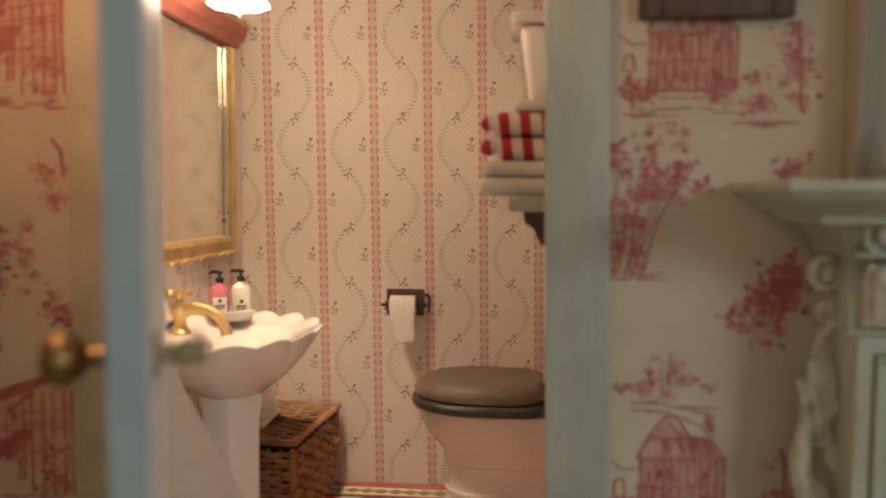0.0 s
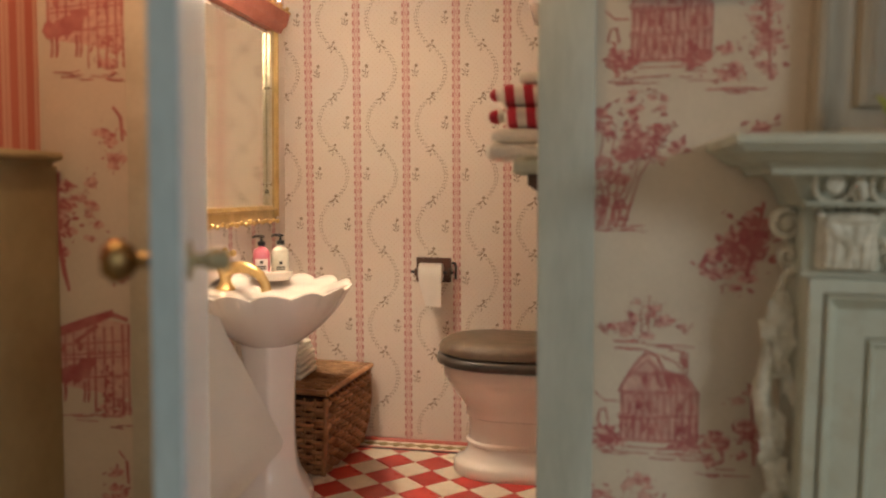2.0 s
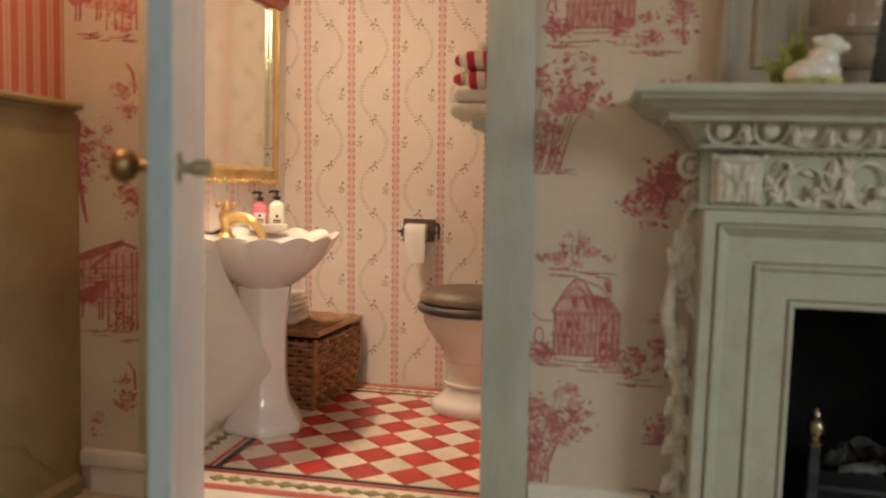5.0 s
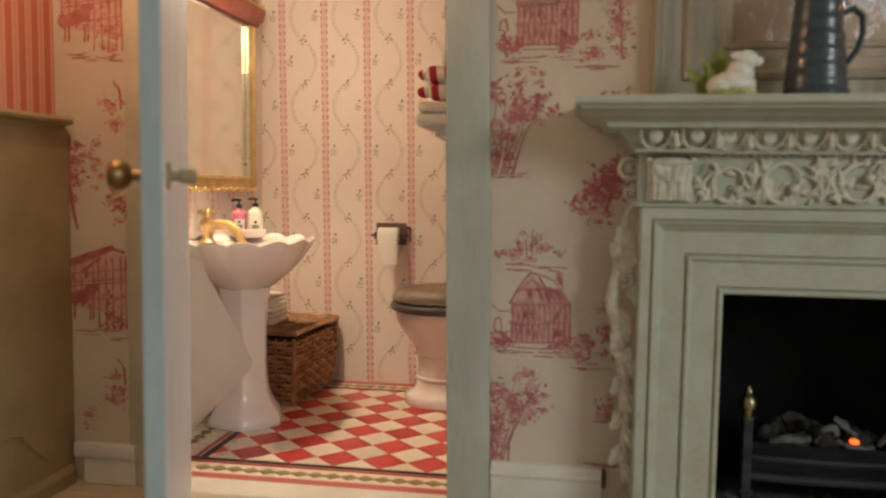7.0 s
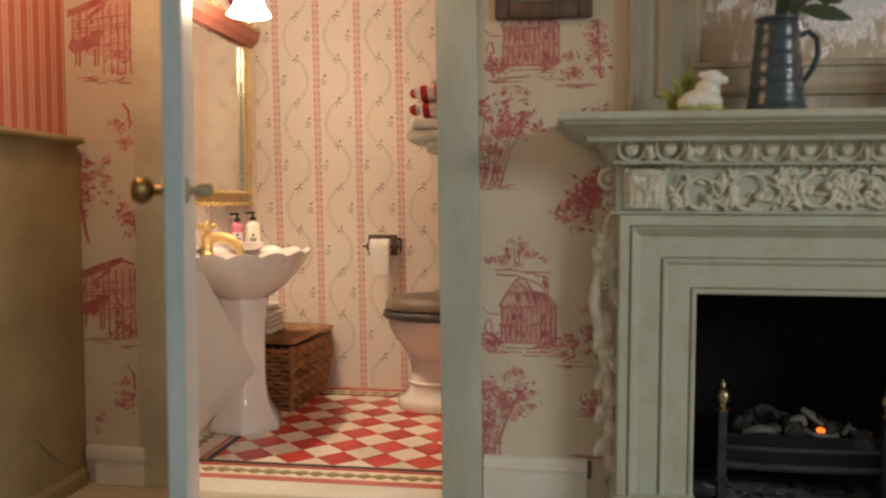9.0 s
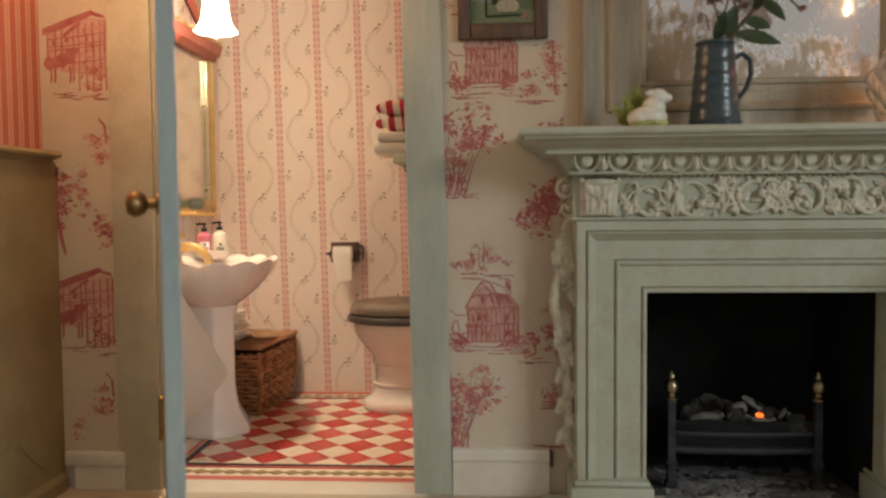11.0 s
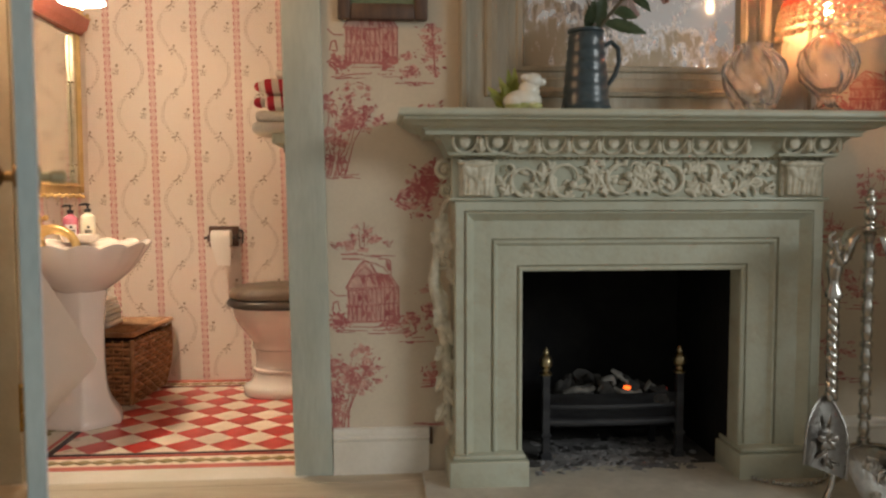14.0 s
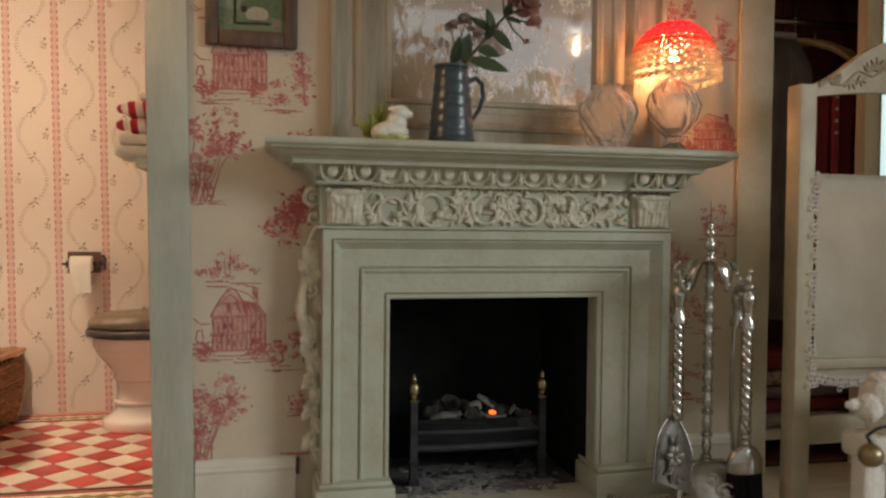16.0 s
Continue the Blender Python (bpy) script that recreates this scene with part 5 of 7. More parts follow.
patch("grass_line", [(-0.06, 0.085), (0.07, 0.09), (0.07, 0.096), (-0.06, 0.094)], PIC["dark"], -0.0155)
patch("post", [(-0.068, 0.088), (-0.06, 0.088), (-0.06, 0.23), (-0.068, 0.23)], PIC["dark"], -0.016)
patch("grass_tuft", [(-0.015, 0.098), (0.06, 0.098), (0.055, 0.106), (-0.01, 0.106)], PIC["hill"], -0.0165)
patch("pink_patch", [(0.075, 0.08), (0.105, 0.085), (0.1, 0.1), (0.08, 0.1)], PIC["pink"], -0.0155)

# ---- on the mantel ----
SH = 1.3745
SLATE = material("slate_blue_glaze", (0.035, 0.058, 0.072), (0.05, 0.075, 0.088), 8, 0.3, bump=0.1, speck=0.15, coat=0.25)
jug = thing("jug", (1.306, 1.73, SH), "slate-blue glazed jug with ringed sides", "jug")
prof = [(0.075, 0.0), (0.09, 0.004), (0.093, 0.02)]
for i in range(24):
    t = i / 23
    r = 0.088 - 0.022 * t - (0.0035 if i % 4 == 3 else 0)
    prof.append((r, 0.028 + 0.262 * t))
prof += [(0.069, 0.295), (0.07, 0.304), (0.063, 0.304), (0.06, 0.29), (0.06, 0.12), (0.0005, 0.11)]
part("body", turned(B(), prof, 36, close=False), SLATE, jug)
bm = tube(B(), [(0.062, 0.0, 0.245), (0.095, 0, 0.262), (0.122, 0, 0.24), (0.126, 0, 0.19), (0.11, 0, 0.14), (0.085, 0, 0.105), (0.078, 0, 0.09)], [0.014, 0.013, 0.012, 0.012, 0.012, 0.011, 0.008], 10, 0.75)
part("handle", bm, SLATE, jug)

LEAF = material("rose_leaf", (0.07, 0.12, 0.055), (0.12, 0.155, 0.085), 12, 0.45, bump=0.2, vary=0.25)
STEM = material("brown_green_stem", (0.10, 0.09, 0.04), (0.07, 0.05, 0.03), 20, 0.6)
PETAL = material("dusty_pink_petal", (0.60, 0.33, 0.30), (0.66, 0.45, 0.39), 14, 0.6, bump=0.1, vary=0.15)
BUD = material("pale_bud", (0.52, 0.46, 0.42), (0.40, 0.30, 0.28), 20, 0.7, vary=0.2)
flowers = thing("flower_stems", (1.306, 1.73, SH + 0.112), "rose stems with leaves and pink blooms", "flowers")


def blade(parent, base, tip, width, mat, name="leaf", cup=0.25):
    base, tip = Vector(base), Vector(tip)
    d = tip - base
    side = d.cross(Vector((0.15, -1, 0.2))).normalized()
    nrm = side.cross(d).normalized()
    bm, rows = B(), []
    for i in range(13):
        t = i / 12
        w = width * math.sin(math.pi * min(1, 0.06 + 0.94 * t)) ** 0.8 * (1 - 0.25 * t) * (1 + (0.10 if i % 2 else -0.06))
        p = base + d * t - nrm * 0.12 * d.length * t * t
        rows.append([bm.verts.new(p + side * w * k + nrm * cup * w * abs(k)) for k in (-1, -0.5, 0, 0.5, 1)])
    for a, b in zip(rows, rows[1:]):
        for k in range(4):
            bm.faces.new((a[k], a[k + 1], b[k + 1], b[k]))
    bmesh.ops.solidify(bm, geom=bm.faces[:], thickness=0.0015)
    part(name, bm, mat, parent, "", 80)


def stem(pts, r=0.004):
    part("stem", tube(B(), pts, [r * (1.2 - 0.5 * i / (len(pts) - 1)) for i in range(len(pts))], 6), STEM, flowers, "", 60)


stem([(0, 0, 0.0), (0.04, 0, 0.18), (0.064, -0.01, 0.223), (0.115, -0.01, 0.285), (0.156, -0.01, 0.336), (0.208, -0.01, 0.395), (0.26, -0.02, 0.42), (0.29, -0.02, 0.43)], 0.007)
stem([(0.208, -0.01, 0.395), (0.24, -0.02, 0.34), (0.285, -0.02, 0.302)], 0.004)
stem([(0.215, -0.01, 0.392), (0.27, -0.03, 0.375), (0.315, -0.03, 0.368)], 0.004)
stem([(0.208, -0.01, 0.395), (0.20, -0.01, 0.43), (0.197, -0.01, 0.47)], 0.004)
stem([(0, 0, 0.0), (0.01, 0, 0.2), (0.035, 0.01, 0.30), (0.05, 0.01, 0.355)], 0.004)
stem([(0.02, 0, 0.24), (0.005, 0.01, 0.30), (-0.003, 0.01, 0.335)], 0.003)
for base, tip, w in (((0.068, -0.01, 0.219), (0.216, -0.05, 0.182), 0.030), ((0.10, -0.01, 0.265), (0.186, -0.03, 0.238), 0.028), ((0.156, -0.01, 0.336), (0.234, -0.04, 0.262), 0.026), ((0.152, -0.01, 0.332), (0.062, -0.03, 0.382), 0.020),
                     ((0.156, -0.01, 0.336), (0.131, -0.03, 0.418), 0.022), ((0.02, 0, 0.19), (0.066, -0.03, 0.317), 0.036), ((0.0, 0, 0.2), (0.02, -0.05, 0.29), 0.024), ((0.13, -0.01, 0.30), (0.15, -0.05, 0.345), 0.018), ((0.208, -0.01, 0.395), (0.225, -0.04, 0.44), 0.02), ((0.21, -0.01, 0.39), (0.26, -0.05, 0.365), 0.014)):
    blade(flowers, base, tip, w, LEAF)


def bloom(c, r, mat, n=13, seed=1):
    rr = random.Random(seed)
    c = Vector(c)
    for i in range(n):
        a, e = rr.uniform(0, 6.28), rr.uniform(-0.5, 1.2)
        d = Vector((math.cos(a) * math.cos(e), math.sin(a) * math.cos(e), math.sin(e)))
        blade(flowers, c, c + d * r, r * 0.5, mat, "petal", 0.5)


bloom((0.285, -0.03, 0.43), 0.062, PETAL, 26, 1), bloom((0.32, -0.03, 0.37), 0.036, PETAL, 12, 2), bloom((0.29, -0.02, 0.297), 0.02, PETAL, 8, 3), bloom((0.25, -0.03, 0.46), 0.05, PETAL, 18, 8)
bloom((0.0, 0.01, 0.345), 0.034, BUD, 10, 4), bloom((0.05, 0.01, 0.37), 0.036, BUD, 12, 5), bloom((0.1, 0.0, 0.315), 0.022, BUD, 9, 6), bloom((0.075, 0.01, 0.34), 0.02, BUD, 8, 7), bloom((0.02, 0.0, 0.215), 0.02, BUD, 7, 9)

WHITECHINA = material("white_china", (0.80, 0.78, 0.72), (0.74, 0.72, 0.60), 14, 0.25, bump=0.05, coat=0.4)
lamb = B()
for c, s in (((0, 0, 0.030), (0.056, 0.042, 0.034)), ((-0.022, 0, 0.026), (0.040, 0.04, 0.030)), ((0.016, 0, 0.056), (0.034, 0.032, 0.036)), ((0.028, -0.004, 0.088), (0.029, 0.025, 0.025)), ((0.052, -0.006, 0.085), (0.016, 0.014, 0.013)), ((0.006, -0.014, 0.098), (0.018, 0.008, 0.010)), ((0.012, 0.016, 0.10), (0.016, 0.008, 0.010)), ((0.03, -0.03, 0.012), (0.022, 0.014, 0.012))):
    bmesh.ops.create_uvsphere(lamb, u_segments=16, v_segments=10, radius=1, matrix=Matrix.Translation(c) @ Matrix.Diagonal((*s, 1)))
for v in lamb.verts:
    v.co.z = max(v.co.z, 0)
    v.co = v.co * 1.22 + Vector((1.062, 1.68, SH))
for f in lamb.faces:
    f.material_index = int(f.calc_center_median().z < SH + 0.022)
figure = tagged(part("lamb_figurine", lamb, WHITECHINA, None, "small white china lamb figurine on green base", 60), category="figurine")
figure.data.materials.append(material("green_china", (0.48, 0.52, 0.16), (0.60, 0.60, 0.30), 30, 0.3, bump=0.05, coat=0.3))
greens = thing("sprig", (1.025, 1.72, SH), "bright green leafy sprig beside a figurine", "foliage")
GREEN = material("bright_leaf", (0.40, 0.46, 0.08), (0.50, 0.52, 0.16), 20, 0.5, vary=0.2)
for i, (b, t) in enumerate((((0, 0, 0), (-0.05, -0.02, 0.05)), ((0, 0, 0.0), (-0.02, -0.01, 0.1)), ((0, 0, 0), (0.01, 0.0, 0.125)), ((0, 0, 0), (-0.055, 0.0, 0.075)), ((0.01, 0, 0), (0.03, 0.0, 0.13)), ((0, 0, 0), (-0.035, 0.02, 0.03)), ((0.0, 0, 0), (-0.005, -0.02, 0.08)))):
    blade(greens, b, (t[0] * 1.2 - 0.02, t[1], t[2] * 1.3), 0.019, GREEN)

CRYSTAL = glass("cut_crystal", (1.0, 0.98, 0.96), 0.03, 1.34)
CRYSTAL.node_tree.nodes["Principled BSDF"].inputs["Transmission Weight"].default_value = 0.92
vase = B()


def closer(prof, k=4):
    """The same outline with k points for each one, so that a twist can follow it."""
    return [(a[0] + (b[0] - a[0]) * i / k, a[1] + (b[1] - a[1]) * i / k) for a, b in zip(prof, prof[1:]) for i in range(k)] + [prof[-1]]


def swirl(depth, n, twist):
    return lambda a, z, r: r * (1 + depth * math.cos(n * a + twist * z))


turned(vase, closer([(0.055, 0.0), (0.064, 0.005), (0.082, 0.05), (0.101, 0.11), (0.109, 0.15), (0.100, 0.19), (0.075, 0.222), (0.056, 0.24), (0.060, 0.256), (0.050, 0.256), (0.046, 0.24), (0.064, 0.215), (0.089, 0.184), (0.098, 0.15), (0.090, 0.11), (0.070, 0.055), (0.05, 0.035), (0.001, 0.032)]), 108, (1.945, 1.71, SH), shape=swirl(0.12, 9, 70), close=False)
tagged(part("glass_vase", vase, CRYSTAL, None, "squat clear cut-glass vase with swirls", 50), category="vase")

lampt = thing("table_lamp", (2.262, 1.76, SH), "lit lamp with red beaded shade and glass base", "lamp")
bm = turned(B(), closer([(0.07, 0), (0.074, 0.008), (0.05, 0.022), (0.03, 0.045), (0.032, 0.07), (0.06, 0.095), (0.093, 0.14), (0.104, 0.195), (0.094, 0.25), (0.055, 0.295), (0.03, 0.312), (0.022, 0.312), (0.045, 0.288), (0.084, 0.245), (0.094, 0.195), (0.083, 0.145), (0.05, 0.105), (0.001, 0.09)]), 108, shape=swirl(0.11, 9, 60), close=False)
part("base", bm, CRYSTAL, lampt, "swirled clear glass base", 50)
BULB = glowing("lit_bulb", (1.0, 0.47, 0.19), 480)
part("candle_tube", turned(B(), [(0.014, 0.3125), (0.014, 0.368), (0.009, 0.372)], 14), WHITEPAINT, lampt, "cream candle tube", 40)
part("bulb", turned(B(), [(0.009, 0.3725), (0.015, 0.39), (0.013, 0.414), (0.002, 0.455)], 12), BULB, lampt, "glowing flame bulb", 60)


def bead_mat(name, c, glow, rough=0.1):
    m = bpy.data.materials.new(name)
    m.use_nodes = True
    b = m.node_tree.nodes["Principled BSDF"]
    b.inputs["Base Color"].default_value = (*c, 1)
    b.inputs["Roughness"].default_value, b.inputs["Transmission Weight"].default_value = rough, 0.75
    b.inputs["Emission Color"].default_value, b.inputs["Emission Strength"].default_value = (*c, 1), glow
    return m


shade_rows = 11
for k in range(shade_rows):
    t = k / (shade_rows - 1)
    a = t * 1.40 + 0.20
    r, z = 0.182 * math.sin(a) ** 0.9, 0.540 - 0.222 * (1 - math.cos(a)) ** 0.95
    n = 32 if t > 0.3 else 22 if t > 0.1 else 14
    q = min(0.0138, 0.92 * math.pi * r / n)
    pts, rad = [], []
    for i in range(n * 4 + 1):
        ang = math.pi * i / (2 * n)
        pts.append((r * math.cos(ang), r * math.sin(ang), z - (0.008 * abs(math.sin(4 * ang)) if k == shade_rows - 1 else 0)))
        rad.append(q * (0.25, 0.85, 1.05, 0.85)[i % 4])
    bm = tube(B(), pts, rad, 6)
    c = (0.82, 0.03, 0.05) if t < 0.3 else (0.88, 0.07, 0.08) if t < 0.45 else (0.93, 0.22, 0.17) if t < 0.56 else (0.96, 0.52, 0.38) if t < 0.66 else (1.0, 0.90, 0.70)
    # Red beads emit a little, standing in for bulb light through the glass.
    part("bead_string", bm, bead_mat("lit_shade_bead", c, 0.28 if t < 0.5 else 0.0), lampt, "string of red glass beads with added glow" if t < 0.5 else "string of clear glass beads", 60)


# ---- chandelier under the ceiling, seen in the mirror ----
chand = thing("chandelier", (2.85, -0.37, TOP - 0.001), "small lit chandelier with hanging crystal drops", "lamp")
part("ceiling_rose", turned(B(), [(0.05, 0), (0.05, -0.012), (0.02, -0.03), (0.008, -0.034)], 16), BRASS, chand)
part("rod", tube(B(), [(0, 0, -0.03), (0, 0, -0.12)], 0.006, 8), BRASS, chand)
bm = tube(B(), [(0.11 * math.cos(a), 0.11 * math.sin(a), -0.17) for a in [2 * math.pi * i / 32 for i in range(33)]], 0.008, 6)
part("hoop", bm, BRASS, chand, "gilt hoop")
drop = finish("crystal_drop", turned(B(), [(0.001, 0.0), (0.009, -0.012), (0.008, -0.024), (0.001, -0.04)], 8), CRYSTAL, 40)
for k, (r, z, n) in enumerate(((0.11, -0.178, 20), (0.085, -0.12, 14), (0.05, -0.07, 10))):
    for i in range(n):
        a = 2 * math.pi * i / n + k * 0.2
        ob = new("crystal_drop", drop)
        ob.parent, ob.location = chand, Vector((r * math.cos(a), r * math.sin(a), z)) * S
for a in (0.4, 2.5, 4.6):
    part("arm", tube(B(), [(0, 0, -0.12), (0.06 * math.cos(a), 0.06 * math.sin(a), -0.20), (0.11 * math.cos(a), 0.11 * math.sin(a), -0.175)], 0.005, 6), BRASS, chand)
part("bulb", turned(B(), [(0.006, -0.13), (0.006, -0.215), (0.009, -0.225), (0.010, -0.24), (0.007, -0.255), (0.002, -0.262)], 14), glowing("chandelier_glow", (1.0, 0.62, 0.30), 40), chand, "glowing round bulb")


# ---- washbasin ----
BX, BY = -0.945, 2.83
basin = thing("washbasin", (BX, BY, F), "white porcelain pedestal basin with scalloped rim", "washbasin")


def loft(bm, rings, close=True):
    vs = [[bm.verts.new(p) for p in r] for r in rings]
    n = len(vs[0])
    for a, b in zip(vs, vs[1:]):
        for i in range(n):
            bm.faces.new((a[i], a[(i + 1) % n], b[(i + 1) % n], b[i]))
    if close:
        bm.faces.new(vs[0]), bm.faces.new(vs[-1])
    return bm


def petal_ring(cx, rx, ry, z, depth, dip, n=112, lobes=14):
    out = []
    for i in range(n):
        a = 2 * math.pi * i / n
        k = abs(math.sin(lobes * a / 2))
        q = 1 - depth * (1 - k) ** 1.6
        x = cx + rx * q * math.cos(a)
        out.append((max(x, -0.262), ry * q * math.sin(a), z + dip * (k - 0.5)))
    return out


RIM = 0.885
rings = [petal_ring(0, rx, ry, z, d, dip) for rx, ry, z, d, dip in ((0.10, 0.11, 0.655, 0, 0), (0.125, 0.14, 0.668, 0, 0), (0.175, 0.20, 0.705, 0, 0), (0.22, 0.26, 0.745, 0, 0), (0.26, 0.315, 0.79, 0.008, 0.0), (0.29, 0.355, 0.83, 0.025, 0.004), (0.312, 0.385, 0.862, 0.05, 0.012), (0.327, 0.402, 0.884, 0.07, 0.02), (0.330, 0.406, 0.893, 0.07, 0.022), (0.322, 0.396, 0.895, 0.07, 0.02), (0.30, 0.37, 0.885, 0.055, 0.012))]
rings += [petal_ring(cx, rx, ry, z, d, 0) for cx, rx, ry, z, d in ((0.02, 0.23, 0.30, 0.868, 0.03), (0.045, 0.19, 0.25, 0.862, 0.02), (0.05, 0.165, 0.22, 0.84, 0), (0.05, 0.13, 0.17, 0.78, 0), (0.05, 0.06, 0.08, 0.755, 0))]
part("bowl", loft(B(), rings), PORCELAIN, basin, "", 50)


def facet(a, z, r):
    """Six soft facets, sharper along the shaft."""
    k = ((a + 0.25) % (math.pi / 3)) - math.pi / 6
    flat = math.cos(math.pi / 6) / math.cos(k) * 1.07
    return r * (0.25 + 0.75 * flat)


bm = turned(B(), [(0.182, 0.0), (0.186, 0.012), (0.184, 0.03), (0.172, 0.055), (0.15, 0.085), (0.13, 0.12), (0.118, 0.165), (0.110, 0.22), (0.106, 0.30), (0.106, 0.42), (0.108, 0.52), (0.114, 0.60), (0.122, 0.64), (0.126, 0.665)], 72, shape=facet)
part("pedestal", bm, PORCELAIN, basin, "", 50)

tap = thing("tap", (-1.155, 2.86, F + 0.868), "polished gold tap with a curved spout", "tap")
bm = turned(B(), [(0.040, 0), (0.042, 0.008), (0.030, 0.020), (0.023, 0.040), (0.026, 0.065), (0.034, 0.085), (0.030, 0.105), (0.019, 0.118), (0.014, 0.130), (0.022, 0.137), (0.015, 0.146), (0.008, 0.15)], 20)
part("body", bm, GOLD, tap)
bm = tube(B(), [(0.0, 0, 0.07), (0.03, 0, 0.092), (0.07, -0.002, 0.098), (0.115, -0.004, 0.09), (0.155, -0.006, 0.066), (0.178, -0.008, 0.03), (0.184, -0.008, 0.0)], [0.026, 0.027, 0.026, 0.024, 0.022, 0.021, 0.023], 14)
part("spout", bm, GOLD, tap)
bm = B()
for k in range(4):
    a = k * math.pi / 2 + 0.4
    tube(bm, [(0, 0, 0.148), (0.028 * math.cos(a), 0.028 * math.sin(a), 0.152)], 0.006, 8)
    bmesh.ops.create_uvsphere(bm, u_segments=10, v_segments=8, radius=0.015, matrix=Matrix.Translation((0.033 * math.cos(a), 0.033 * math.sin(a), 0.153)))
bmesh.ops.create_uvsphere(bm, u_segments=10, v_segments=8, radius=0.012, matrix=Matrix.Translation((0, 0, 0.166)))
part("handle", bm, GOLD, tap, "small gold cross handle")

dish = B()
turned(dish, [(0.07, 0), (0.085, 0.004), (0.095, 0.02), (0.1, 0.04), (0.096, 0.043), (0.088, 0.024), (0.078, 0.012), (0.001, 0.010)], 32, (-1.04, 3.08, F + 0.889), shape=lambda a, z, r: r * (1 - 0.18 * abs(math.sin(a))), close=False)
tagged(part("soap_dish", dish, PORCELAIN, None, "small oval white porcelain dish on the basin", 50), category="dish")
PINKSOAP = material("pink_soap", (0.62, 0.18, 0.24), (0.55, 0.14, 0.20), 5, 0.12, bump=0, coat=0.5)
IVORY = material("ivory_plastic", (0.78, 0.72, 0.60), rough=0.25, bump=0)
BLACKPLASTIC = material("black_plastic", (0.015, 0.014, 0.014), rough=0.3, bump=0)
LABEL = material("pale_label", (0.80, 0.72, 0.70), rough=0.6, bump=0)
for x, mat, lab, lmat in ((-1.085, PINKSOAP, "pink liquid soap bottle with black pump", LABEL), (-0.997, IVORY, "ivory lotion bottle with black pump", IVORY)):
    bottle = thing("pump_bottle", (x, 3.08, F + 0.9), lab, "bottle", "bottles on the dish", turn=-20)
    h = 0.105 if mat is PINKSOAP else 0.112
    part("body", turned(B(), [(0.034, 0), (0.037, 0.004), (0.037, h), (0.034, h + 0.012), (0.022, h + 0.022), (0.014, h + 0.028), (0.014, h + 0.036)], 24), mat, bottle)
    bm = turned(B(), [(0.017, h + 0.034), (0.017, h + 0.052), (0.006, h + 0.054), (0.006, h + 0.07), (0.014, h + 0.07), (0.014, h + 0.079)], 14)
    tube(bm, [(0, 0, h + 0.075), (-0.03, -0.008, h + 0.075), (-0.042, -0.012, h + 0.069)], [0.008, 0.007, 0.005], 8)
    part("pump", bm, BLACKPLASTIC, bottle, "black pump head")

    def wrap(z0, z1, a0, a1, mat, name, lift=0.0006, lab=""):
        bm = B()
        n = 10
        lo = [bm.verts.new(((0.037 + lift) * math.cos(a0 + (a1 - a0) * i / n), (0.037 + lift) * math.sin(a0 + (a1 - a0) * i / n), z0)) for i in range(n + 1)]
        hi = [bm.verts.new((v.co.x, v.co.y, z1)) for v in lo]
        for i in range(n):
            bm.faces.new((lo[i], lo[i + 1], hi[i + 1], hi[i]))
        return part(name, bm, mat, bottle, lab, 60)

    c = -math.pi / 2 + 0.75
    tag = wrap(0.012, 0.082, c - 0.8, c + 0.8, lmat, "label", 0.0006, "printed paper label")
    for z0, z1, w in ((0.046, 0.052, 0.5), (0.037, 0.042, 0.5), (0.02, 0.024, 0.42)):
        wrap(z0, z1, c - w, c + w, BLACKPLASTIC, "print_bar", 0.0012)
    wrap(0.062, 0.075, c - 0.17, c + 0.17, BLACKPLASTIC, "print_mark", 0.0012)

# hand towel hanging from the basin's rim
bm = B()
rows = []
for j in range(25):
    t = j / 24
    z = RIM + F - 0.03 - t * 0.77
    left = -1.13 + 0.02 * math.sin(t * 3) + 0.10 * max(0, t - 0.72) / 0.28
    right = -1.045 + 0.335 * min(1, t / 0.60) if t < 0.60 else -0.71 - 0.27 * (t - 0.60) / 0.40
    row = []
    for i in range(17):
        u = i / 16
        x = left + (right - left) * u
        y = 2.445 - 0.018 * math.sin(u * 5 + t * 2) * (0.3 + t) + 0.05 * u * (1 - t) - 0.15 * t
        if t < 0.14:
            y += 0.05 * (1 - t / 0.14) ** 2
        row.append(bm.verts.new((x, y, z - 0.02 * math.sin(u * 3.1) * t)))
    rows.append(row)
for a, b in zip(rows, rows[1:]):
    for i in range(16):
        bm.faces.new((a[i], a[i + 1], b[i + 1], b[i]))
bmesh.ops.solidify(bm, geom=bm.faces[:], thickness=0.008)
tagged(part("hand_towel", bm, SMOOTHLINEN, None, "white linen hand towel draped from the basin", 80), category="towel")

# ---- wicker hamper ----
hamper = thing("wicker_hamper", (-0.972, 3.39, F), "brown wicker hamper with a hinged lid", "basket", turn=-5)
HW, HD, HH = 0.205, 0.285, 0.36
# The lining is an added core box, dark for the shade behind the weave.
part("lining", box(-HW * 0.86, HW * 0.86, -HD * 0.86, HD * 0.86, 0.004, HH - 0.012, bevel=0), material("hamper_inner_shade", (0.07, 0.035, 0.015), (0.05, 0.025, 0.012), 10, 0.7), hamper, "", 0)
corners = [(-HW, -HD), (HW, -HD), (HW, HD), (-HW, HD)]
ring = []
for (x0, y0), (x1, y1) in zip(corners, corners[1:] + corners[:1]):
    n = 16 if abs(x1 - x0) > abs(y1 - y0) else 22
    nx, ny = (y1 - y0), -(x1 - x0)
    ln = math.hypot(nx, ny)
    for i in range(n):
        ring.append((x0 + (x1 - x0) * i / n, y0 + (y1 - y0) * i / n, nx / ln, ny / ln))
